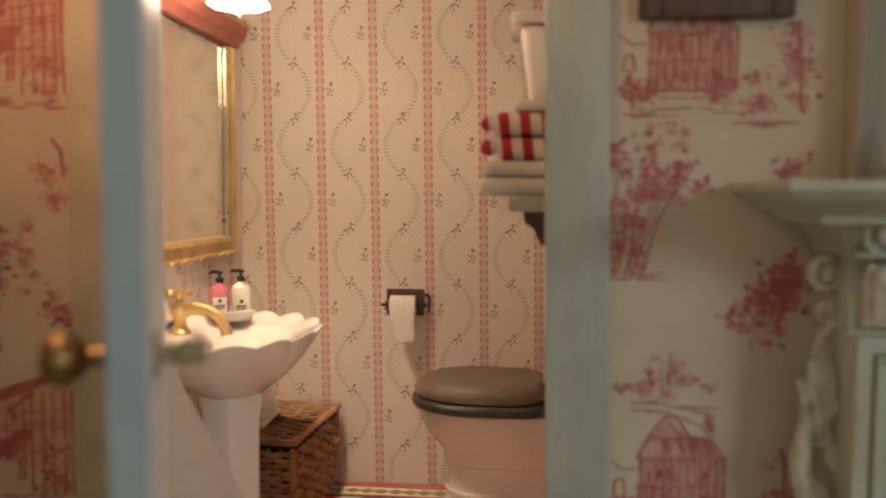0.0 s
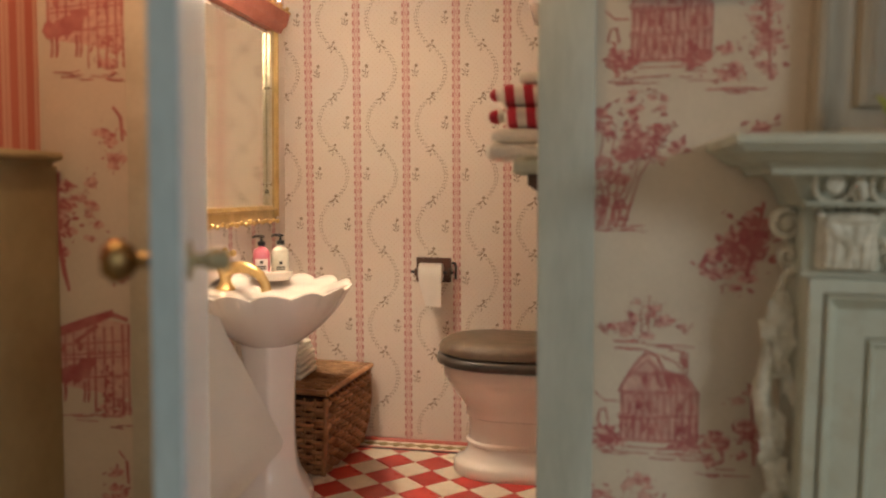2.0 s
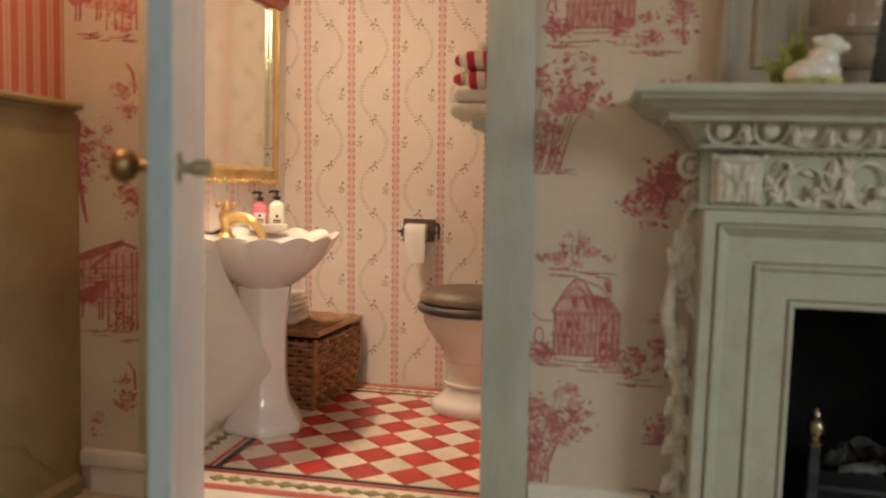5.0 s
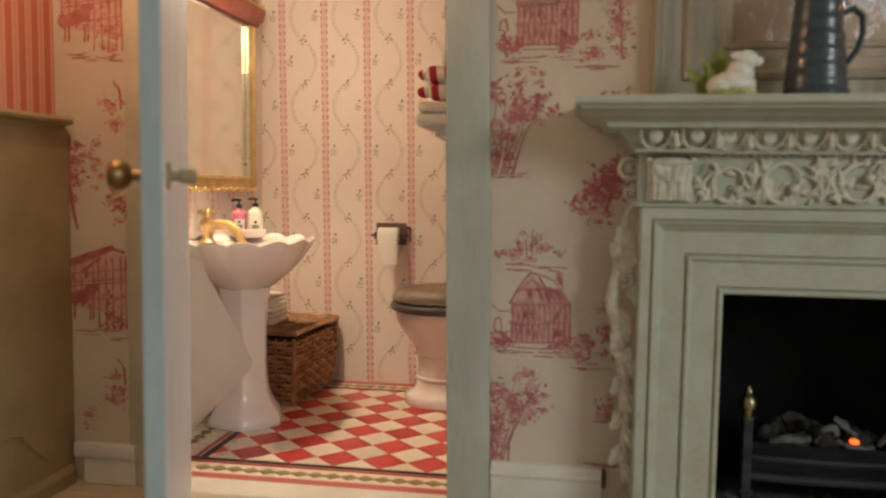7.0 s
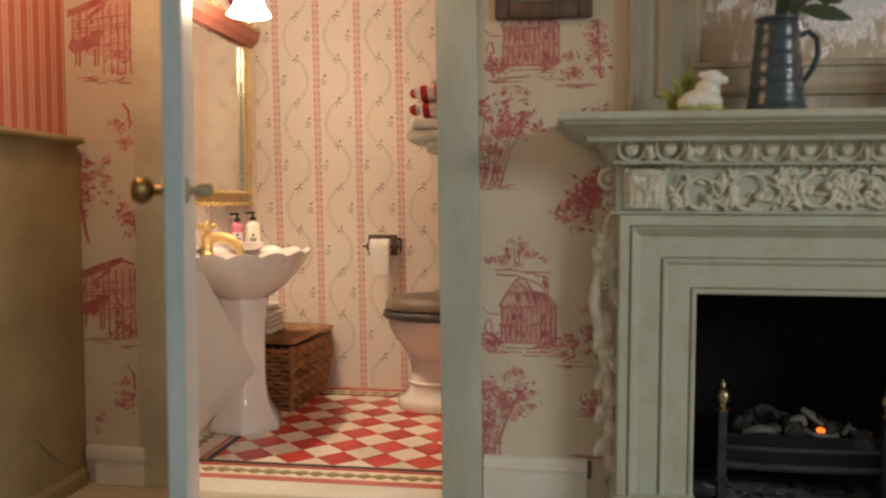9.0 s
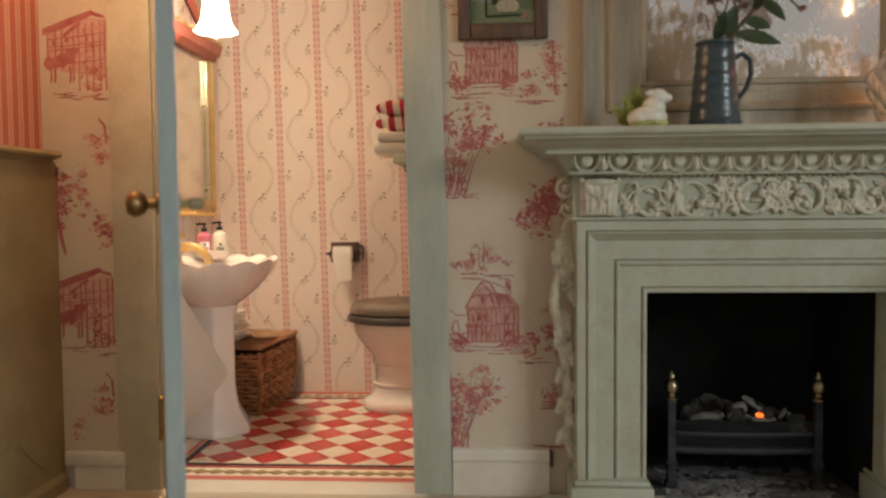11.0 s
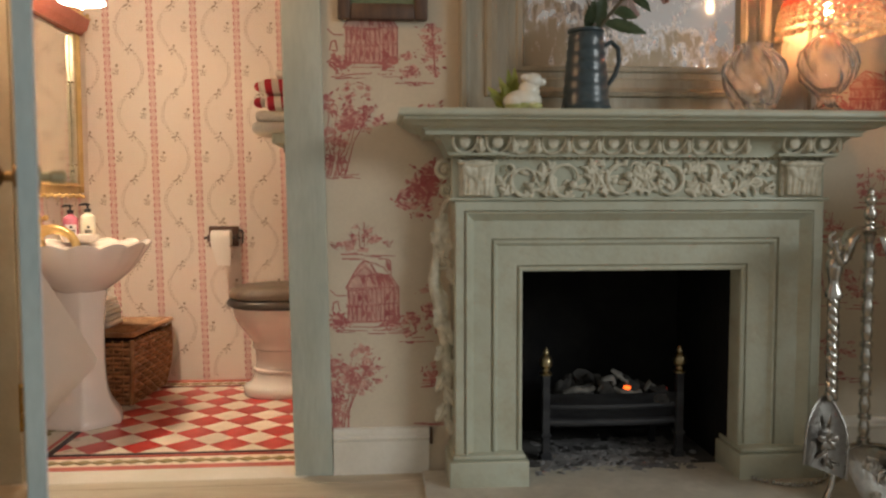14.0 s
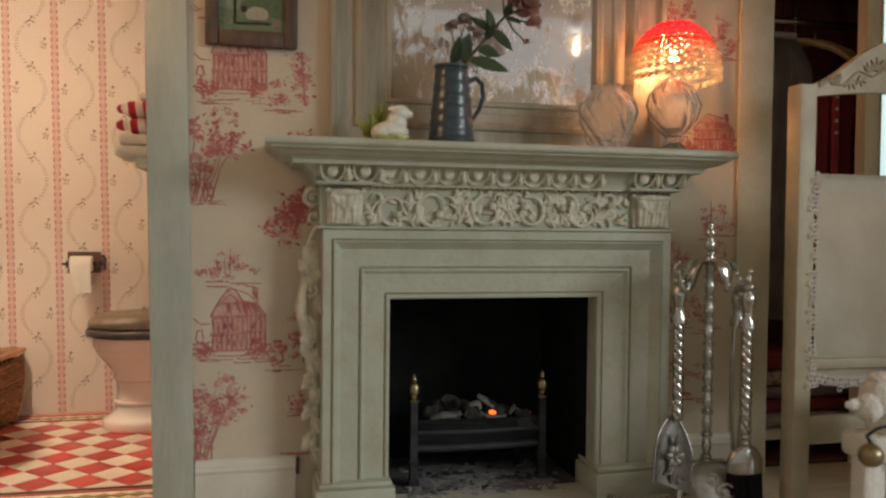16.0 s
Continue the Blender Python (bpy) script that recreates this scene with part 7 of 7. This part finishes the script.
# shovel
X, Y = TX - 0.132, TY - 0.005
sh = thing("fire_shovel", (X, Y, F + 0.045), "silver fire shovel with embossed flower hanging", "shovel")
bm = B()
handle_bits(bm, 0, 0, 0.905)
tube(bm, [(0, 0, 0.87), (-0.02, 0, 0.90), (-0.02, 0, 0.93), (0.0, 0, 0.945)], 0.007, 8)
part("handle", bm, SILVER, sh, "", 60)
bm = B()
twisted(bm, (0, 0, 0.73), (0.0, -0.005, 0.34), 0.0165, 6)
part("shaft", bm, SILVER, sh, "twisted shaft", 60)
bm, rows = B(), []
for j in range(13):
    t = j / 12
    z = 0.350 - 0.255 * t
    w = 0.078 * math.sin(min(1, t * 1.7 + 0.04) * math.pi / 2) ** 0.75
    xc = -0.010 - 0.042 * t
    row = []
    for i in range(11):
        u = -1 + i / 5
        row.append(bm.verts.new((xc + w * u, -0.005 - 0.05 * t - 0.018 * abs(u) ** 3 * min(1, t * 2) + 0.02, z - 0.03 * u * t)))
    rows.append(row)
for a, b in zip(rows, rows[1:]):
    for i in range(10):
        bm.faces.new((a[i], a[i + 1], b[i + 1], b[i]))
bmesh.ops.solidify(bm, geom=bm.faces[:], thickness=0.004)
PEWTER = material("brushed_pewter", (0.42, 0.40, 0.37), (0.28, 0.26, 0.24), 14, 0.36, metal=1, bump=0.2)
part("pan", bm, PEWTER, sh, "curved pan", 60)
bm = B()
pts_l, pts_r = [], []
for j in range(13):
    t = j / 12
    z = 0.350 - 0.255 * t
    w = 0.078 * math.sin(min(1, t * 1.7 + 0.04) * math.pi / 2) ** 0.75
    xc = -0.010 - 0.042 * t
    y = -0.005 - 0.05 * t - 0.03 * min(1, t * 2) + 0.02
    pts_l.append((xc - w, y, z + 0.03 * t)), pts_r.append((xc + w, y, z - 0.03 * t))
tube(bm, pts_l, 0.0035, 6), tube(bm, pts_r, 0.0035, 6)
part("rolled_rim", bm, PEWTER, sh, "", 60)
bm = B()
for k in range(5):
    leaf(bm, -0.022, -0.028, 0.20, 0.042, 0.03, k * 1.257 + 0.3, 0.010)
for k in range(4):
    leaf(bm, -0.025, -0.034, 0.165 - 0.01 * k, 0.05, 0.022, -1.57 + (k - 1.5) * 0.7, 0.006)
leaf(bm, -0.018, -0.02, 0.24, 0.05, 0.02, 1.4, 0.006)
bmesh.ops.create_uvsphere(bm, u_segments=8, v_segments=6, radius=0.009, matrix=Matrix.Translation((-0.022, -0.036, 0.20)))
part("embossed_flower", bm, PEWTER, sh, "embossed flower", 60)

# brush
X, Y = TX + 0.112, TY - 0.085
br = thing("hearth_brush", (X, Y, F + 0.004), "silver hearth brush with black bristles", "brush")
bm = B()
handle_bits(bm, 0, 0, 0.93)
part("handle", bm, SILVER, br, "", 60)
bm = B()
twisted(bm, (0, 0, 0.75), (0, 0, 0.335), 0.017, 6)
turned(bm, [(0.012, 0.29), (0.021, 0.295), (0.021, 0.305), (0.014, 0.31), (0.021, 0.318), (0.021, 0.328), (0.011, 0.335)], 14)
part("shaft", bm, SILVER, br, "twisted shaft", 60)
bm = loft(B(), [[(w * math.cos(a), d * math.sin(a), z) for a in [2 * math.pi * i / 24 for i in range(24)]] for w, d, z in ((0.074, 0.034, 0.185), (0.078, 0.036, 0.19), (0.074, 0.034, 0.235), (0.052, 0.027, 0.272), (0.026, 0.018, 0.29), (0.014, 0.014, 0.294))])
part("ferrule", bm, SILVER, br, "smooth silver ferrule", 60)
bm = B()
rr = random.Random(11)
for i in range(260):
    a, q = rr.uniform(0, 6.28), math.sqrt(rr.random())
    x, y = 0.072 * q * math.cos(a), 0.031 * q * math.sin(a)
    tube(bm, [(x, y, 0.19), (x * 1.15, y * 1.3, 0.002 + 0.01 * rr.random())], [0.0035, 0.003], 4)
tagged(part("bristles", bm, BLACK, br, "dense black bristles", 0), kind="stuff")

# tongs
X, Y = TX + 0.128, TY + 0.03
tg = thing("fire_tongs", (X, Y, F + 0.19), "silver fire tongs with long flat arms", "tongs")
bm = B()
handle_bits(bm, 0.02, 0, 0.74)
part("handle", bm, SILVER, tg, "", 60)
for s in (-1, 1):
    bm = tube(B(), [(0.02, 0, 0.585), (0.02 + s * 0.016, 0, 0.55), (0.02 + s * 0.024, 0, 0.40), (0.02 + s * 0.022, 0, 0.2), (0.02 + s * 0.012, 0, 0.06), (0.02 + s * 0.004, 0, 0.0)], [0.008, 0.009, 0.010, 0.010, 0.011, 0.006], 8, 0.6)
    part("arm", bm, SILVER, tg, "", 60)
# beaded wire on the hearth
wire = thing("beaded_wire", (2.13, 1.79, F + 0.0125), "thin silvery beaded wire curving over the hearth", "wire")
bend = [math.radians(200 + 140 * i / 28) for i in range(29)]
part("wire", tube(B(), [(0.163 * math.cos(a), 0.155 * math.sin(a), 0.008) for a in bend], 0.0045, 6), PEWTER, wire, "", 60)
for a in bend[1:-1:2]:
    bm = B()
    ball(bm, Matrix.Translation((0.163 * math.cos(a), 0.155 * math.sin(a), 0.009)) @ Matrix.Diagonal((0.0085, 0.0085, 0.0085, 1)), 8, 6)
    part("bead", bm, SILVER, wire, "", 60)

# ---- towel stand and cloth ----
# Cream paint darkened in colour for the shade on the stand.
STANDPAINT = material("shaded_cream_paint", (0.49, 0.435, 0.31), (0.41, 0.355, 0.25), 8, 0.5, bump=0.15, grain=40, speck=0.1)
stand = thing("towel_stand", (2.595, 1.40, F), "cream painted towel stand with carved crest", "towel stand")
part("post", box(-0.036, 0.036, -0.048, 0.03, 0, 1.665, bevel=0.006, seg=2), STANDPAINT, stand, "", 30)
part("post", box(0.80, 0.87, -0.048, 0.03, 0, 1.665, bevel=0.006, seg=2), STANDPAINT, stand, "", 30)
bm, top, bot = B(), [], []
for i in range(25):
    t = i / 24
    x = 0.037 + 0.762 * t
    zt = 1.672 + 0.185 * math.sin(math.pi * t) ** 1.6
    zb = 1.625 + 0.03 * math.sin(math.pi * t)
    top.append((x, zt)), bot.append((x, zb))
a = [bm.verts.new((x, -0.022, z)) for x, z in top + bot[::-1]]
b = [bm.verts.new((x, 0.022, z)) for x, z in top + bot[::-1]]
n = len(a)
for i in range(24):
    bm.faces.new((a[i], a[i + 1], a[n - 2 - i], a[n - 1 - i]))
    bm.faces.new((b[i + 1], b[i], b[n - 1 - i], b[n - 2 - i]))
for i in range(n):
    bm.faces.new((a[i], a[(i + 1) % n], b[(i + 1) % n], b[i]))
# A separate copy of the cream, toned in colour for the crest's shade.
crest = part("crest", bm, material("shaded_crest_cream", (0.52, 0.44, 0.31), (0.42, 0.34, 0.23), 12, 0.5, bump=0.2, grain=40, speck=0.12), stand, "carved arched crest", 30)
bm = B()
rr = random.Random(4)
tube(bm, [(0.06 + 0.02 * i, -0.023, 1.652 + 0.09 * math.sin(math.pi * (0.06 + 0.02 * i) / 0.84) ** 1.6 + 0.016 * math.sin(i * 0.9)) for i in range(36)], 0.0055, 6)
for i in range(17):
    x = 0.07 + 0.042 * i
    z = 1.652 + 0.09 * math.sin(math.pi * x / 0.84) ** 1.6
    acanthus(bm, x, -0.021, z, rr.uniform(0.045, 0.07) * (0.45 + 0.5 * math.sin(math.pi * x / 0.84)), rr.choice((1.2, -1.3, 2.2, -0.6)) + rr.uniform(-0.4, 0.4), 4, 0.55, 0.006)
# Brown antiquing, with the carving's shade also put into the colour.
fuse(part("carving", bm, material("shaded_antiqued_cream", (0.44, 0.36, 0.24), (0.28, 0.21, 0.13), 20, 0.55, bump=0.3), crest, "", 60), 0.003)
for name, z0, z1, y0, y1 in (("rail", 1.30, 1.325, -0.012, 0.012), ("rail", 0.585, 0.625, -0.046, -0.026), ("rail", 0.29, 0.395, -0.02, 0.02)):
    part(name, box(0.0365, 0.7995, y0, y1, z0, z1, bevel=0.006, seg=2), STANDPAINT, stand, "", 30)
CLOTH = material("ivory_satin", (0.88, 0.83, 0.72), (0.78, 0.72, 0.60), 5, 0.4, bump=0.15, grain=40, speck=0.05)
bm, rows = B(), []
for j in range(22):
    t = j / 21
    s = t * 2
    if s < 0.12:
        y, z = 0.018 - 0.036 * s / 0.12, F + 1.333
    else:
        y, z = -0.018, F + 1.33 - (s - 0.12) * 0.408
    rows.append([bm.verts.new((2.595 + 0.07 + 0.70 * i / 24, 1.40 + y + 0.004 * math.sin(i * 0.55 + t * 2.2) * t + 0.002 * math.sin(i * 0.9), z - (0.02 * math.sin(i * 0.26) * max(0, t - 0.8) / 0.2))) for i in range(25)])
for a, b in zip(rows, rows[1:]):
    for i in range(24):
        bm.faces.new((a[i], a[i + 1], b[i + 1], b[i]))
bmesh.ops.solidify(bm, geom=bm.faces[:], thickness=0.004)
cloth = tagged(new("draped_cloth"), "ivory cloth with lace edging over the rail", "cloth")
part("cloth", bm, CLOTH, cloth, "", 80)
bm = B()
rr = random.Random(21)


def lace_loop(x, y, z, w, h, r=0.0024):
    n = rr.randint(6, 9)
    tube(bm, [(x + w * math.cos(6.2832 * k / n) * rr.uniform(0.75, 1.15), y + rr.uniform(-0.004, 0.004), z + h * math.sin(6.2832 * k / n) * rr.uniform(0.8, 1.1)) for k in range(n + 1)], r, 4)


for i in range(46):
    z = F + 1.325 - 0.0178 * i
    if rr.random() < 0.15:
        continue
    lace_loop(2.652 + rr.uniform(-0.006, 0.006), 1.372, z, rr.uniform(0.008, 0.014), rr.uniform(0.007, 0.012), 0.003)
    lace_loop(2.638 + rr.uniform(-0.008, 0.008), 1.362 + rr.uniform(-0.012, 0.004), z + rr.uniform(-0.006, 0.006), rr.uniform(0.008, 0.015), rr.uniform(0.007, 0.012))
    if i % 2:
        lace_loop(2.622 + 0.008 * math.sin(i * 0.8), 1.346, z, rr.uniform(0.008, 0.016), rr.uniform(0.009, 0.014))
for i in range(52):
    x, z = 2.665 + 0.0135 * i, F + 0.556 - 0.02 * math.sin(i * 0.14)
    lace_loop(x, 1.372, z, rr.uniform(0.008, 0.013), rr.uniform(0.007, 0.012), 0.003), lace_loop(x, 1.370, z - 0.016, rr.uniform(0.007, 0.012), rr.uniform(0.006, 0.012))
    if i % 4 == 0 and rr.random() < 0.7:
        lace_loop(x, 1.369, z - 0.034, rr.uniform(0.008, 0.012), rr.uniform(0.008, 0.012))
part("lace", bm, LINEN, cloth, "cream crochet lace edging", 60)

# ---- toy sheep ----
WOOL = material("white_wool", (0.80, 0.77, 0.70), (0.74, 0.70, 0.62), 30, 0.95, bump=0.8, grain=90, spec=0.1)
sheep = B()
for c, s in (((2.83, 1.08, 0.41), (0.17, 0.12, 0.13)), ((2.685, 1.06, 0.485), (0.075, 0.07, 0.078)), ((2.618, 1.045, 0.455), (0.044, 0.045, 0.052)), ((2.565, 1.05, 0.468), (0.036, 0.014, 0.02)), ((2.68, 1.06, 0.545), (0.045, 0.045, 0.03))):
    bmesh.ops.create_icosphere(sheep, subdivisions=4, radius=1, matrix=Matrix.Translation(c) @ Matrix.Diagonal((*s, 1)))
for v in sheep.verts:
    v.co += v.normal * 0.005 * noise.noise(v.co * 60)
for x, y in ((2.60, 1.03), (2.72, 1.14), (2.93, 1.02), (2.93, 1.14)):
    cube(sheep, x - 0.034, x + 0.034, y - 0.034, y + 0.034, F, 0.29, 0.005)
cube(sheep, 2.60, 2.95, 1.0, 1.16, 0.27, 0.36, 0.02, 2)
tagged(part("toy_sheep", sheep, WOOL, None, "white woolly toy sheep with square legs", 60), category="toy")
bell = thing("bell", (2.578, 0.985, 0.312), "small round brass bell on a collar", "bell")
bm = B()
bmesh.ops.create_uvsphere(bm, u_segments=20, v_segments=14, radius=0.04)
part("body", bm, DULLBRASS, bell, "", 60)
part("collar", tube(B(), [(0.0, 0.0, 0.04), (0.0, 0.02, 0.06), (0.03, 0.01, 0.085), (0.10, 0.0, 0.10), (0.16, 0.03, 0.10)], 0.006, 8), IRON, bell, "dark collar")

# ---- cupboard ----
DARK = material("dark_cupboard_lining", (0.28, 0.085, 0.075), (0.20, 0.06, 0.055), 8, 0.7)
for k, a in enumerate(((CL - 0.12, 3.78, 2.55, 2.6, F, TOP), (CL - 0.16, CL - 0.1205, WALL + 0.102, 2.6, F, TOP), (3.72, 3.78, WALL + 0.052, 2.549, F, TOP), (CL - 0.12, 3.719, WALL + 0.052, 2.549, HEAD + 0.1, HEAD + 0.15), (CL - 0.16, 3.78, WALL + 0.102, 2.6, F - 0.05, F - 0.0005))):
    setting("cupboard_wall_%d" % (k + 1), box(*a, bevel=0), DARK, "dark red lined side of the cupboard recess", "cupboard", 0)
for i in range(16):
    x = CL - 0.1 + 0.058 * i
    setting("lining_batten", box(x, x + 0.02, 2.535, 2.548, F, HEAD + 0.09, bevel=0.003), DARK, "dark lining strip of the cupboard", "trim")
rod = turned(B(), [(0.020, CL - 0.118), (0.020, 3.718)], 14, (0, 2.25, 2.105), "x")
tagged(part("hanging_rod", rod, SILVER, None, "grey metal hanging rod in the cupboard", 60), category="rod")
TIMBER = material("beech_hanger", (0.50, 0.30, 0.13), (0.40, 0.24, 0.10), 10, 0.4, stretch=(4, 1, 1))
hang = thing("coat_hanger", (3.315, 2.25, 1.935), "wooden coat hanger on the rod", "hanger", turn=-14)
part("shoulder", tube(B(), [(-0.26, 0, -0.04), (-0.17, 0, 0.03), (-0.06, 0, 0.07), (0, 0, 0.078), (0.06, 0, 0.07), (0.17, 0, 0.03), (0.26, 0, -0.04)], [0.014, 0.022, 0.024, 0.024, 0.024, 0.022, 0.014], 10, 0.7), TIMBER, hang, "", 60)
part("hook", tube(B(), [(0, 0, 0.08), (0, 0, 0.13), (0, 0.024, 0.155), (0, 0.026, 0.185), (0, 0, 0.197), (0, -0.024, 0.185)], 0.005, 6), SILVER, hang, "", 60)
hang2 = copy_thing(hang, Matrix.Translation(Vector((3.20, 2.25, 1.935)) * S) @ pose(0, 0, 0, 0, 0, -35))


def garment(x0, x1, y, z0, z1, mat, label, seed, shoulder=0.1, buttons=0, sleeves=()):
    coat = thing("garment", (x0, y, z0), label, "clothing", "clothes in the cupboard")
    w, h = x1 - x0, z1 - z0
    bm, rows = B(), []
    for j in range(18):
        t = j / 17
        inset = shoulder * max(0, 1 - t * 7) ** 1.5
        rows.append([bm.verts.new((inset + (w - 2 * inset) * i / 18, 0.028 * math.sin(i * 1.1 + seed + t), h * (1 - t))) for i in range(19)])
    for a, b in zip(rows, rows[1:]):
        for i in range(18):
            bm.faces.new((a[i], a[i + 1], b[i + 1], b[i]))
    bmesh.ops.solidify(bm, geom=bm.faces[:], thickness=0.03)
    part("body", bm, mat, coat, "", 80)
    for k in sleeves:
        x = 0.03 if k < 0 else w - 0.03
        part("sleeve", tube(B(), [(x - k * 0.03, -0.03, h - 0.06), (x, -0.05, h - 0.14), (x + k * 0.012, -0.055, h - 0.35), (x + k * 0.010, -0.052, h - 0.62), (x, -0.05, h - 0.74)], [0.03, 0.052, 0.05, 0.045, 0.04], 12, 0.7), mat, coat, "", 80)
    part("collar", tube(B(), [(w / 2 + 0.07 * math.cos(a), -0.03 + 0.035 * math.sin(a), h - 0.01 + 0.014 * math.sin(a)) for a in [math.pi * (1 + k / 10) for k in range(11)]], 0.017, 8), mat, coat, "", 80)
    if buttons:
        placket = part("placket", box(0.085, 0.125, -0.052, -0.034, 0.02, h - 0.05, bevel=0.004), mat, coat, "buttoned front edge")
        for i in range(buttons):
            part("button", turned(B(), [(0.008, -0.062), (0.008, -0.053)], 10, (0.102, 0, h - 0.105 - 0.058 * i), "y"), BTN, placket, "small pale button", 60)
    return coat


BTN = material("pale_button", (0.6, 0.55, 0.48), rough=0.3, bump=0)
BURG = material("burgundy_cloth", (0.40, 0.055, 0.065), (0.30, 0.045, 0.055), 8, 0.8, bump=0.3, spec=0.2)
WINE = material("wine_wool", (0.20, 0.035, 0.035), (0.14, 0.025, 0.028), 9, 0.9, bump=0.4, spec=0.15)
GREY = material("grey_brown_cloth", (0.34, 0.27, 0.24), (0.25, 0.20, 0.18), 8, 0.85, bump=0.3, spec=0.2)
garment(3.23, 3.68, 2.16, 0.72, 1.82, BURG, "dark burgundy coat hanging in the cupboard", 1, buttons=4)
garment(2.84, 3.23, 2.17, 0.62, 2.02, GREY, "grey-brown garment hanging in the cupboard", 3, 0.12, sleeves=(-1,))
z = 0.10
setting("cupboard_shelf", box(CL - 0.12, 3.719, 2.0 + 0.062, 2.5, 0.055, 0.10, bevel=0.004), CREAM, "cream painted low cupboard shelf", "shelf")
for h, mat, label in ((0.075, GREY, "folded mauve-grey blanket on the shelf"), (0.07, WINE, "folded burgundy blanket on the shelf"), (0.06, material("mauve_cloth", (0.20, 0.13, 0.14), (0.15, 0.10, 0.11), 8, 0.85, bump=0.3), "folded mauve blanket on the shelf"), (0.075, material("patterned_cloth", (0.38, 0.30, 0.26), (0.10, 0.05, 0.05), 40, 0.85, bump=0.3), "folded patterned cloth on the shelf"), (0.09, WINE, "folded dark red cloth on the shelf")):
    bm = box(2.78, 3.56, 2.09, 2.42, z + 0.001, z + h, bevel=h * 0.4, seg=4)
    for v in bm.verts:
        v.co.z += 0.008 * noise.noise(v.co * 7) * (v.co.z > z + h * 0.4)
    tagged(part("folded_blanket", bm, mat, None, label, 60), category="blanket", group="blankets in the cupboard")
    z += h
# daylight window at the end of the wall
SKY = glowing("pale_daylight", (0.66, 0.92, 0.94), 0.9, (0.5, 0.6, 0.6))
win = tagged(new("window_1"), "bright narrow window with pale daylight", "window", kind="structure")
part("window_pane", box(3.438, 3.80, WALL - 0.006, WALL - 0.003, 0.95, 2.3, bevel=0), SKY, win, "bright pale daylight pane", 0)
part("window_frame", box(3.4315, 3.4375, WALL - 0.03, WALL - 0.001, 0.9, 2.35), CREAM, win)
part("window_frame", box(3.801, 3.83, WALL - 0.03, WALL - 0.001, 0.9, 2.35), CREAM, win)
part("window_sill", box(3.4385, 3.80, WALL - 0.04, WALL - 0.001, 0.9, 0.949), CREAM, win)
# floor boards
gap = material("board_gap", (0.10, 0.07, 0.045), rough=0.8)
bpy.data.objects["floor"].data.materials[0] = gap
y = -0.24
while y < WALL:
    w = min(0.15, WALL + 0.06 - y)
    ob = new("plank", finish("plank", box(LEFT - 0.05, RIGHT, y + 0.0015, y + w - 0.0015, F - 0.012, F, bevel=0.002), FLOORWOOD, 30))
    ob.parent = bpy.data.objects["floor"]
    y += 0.15
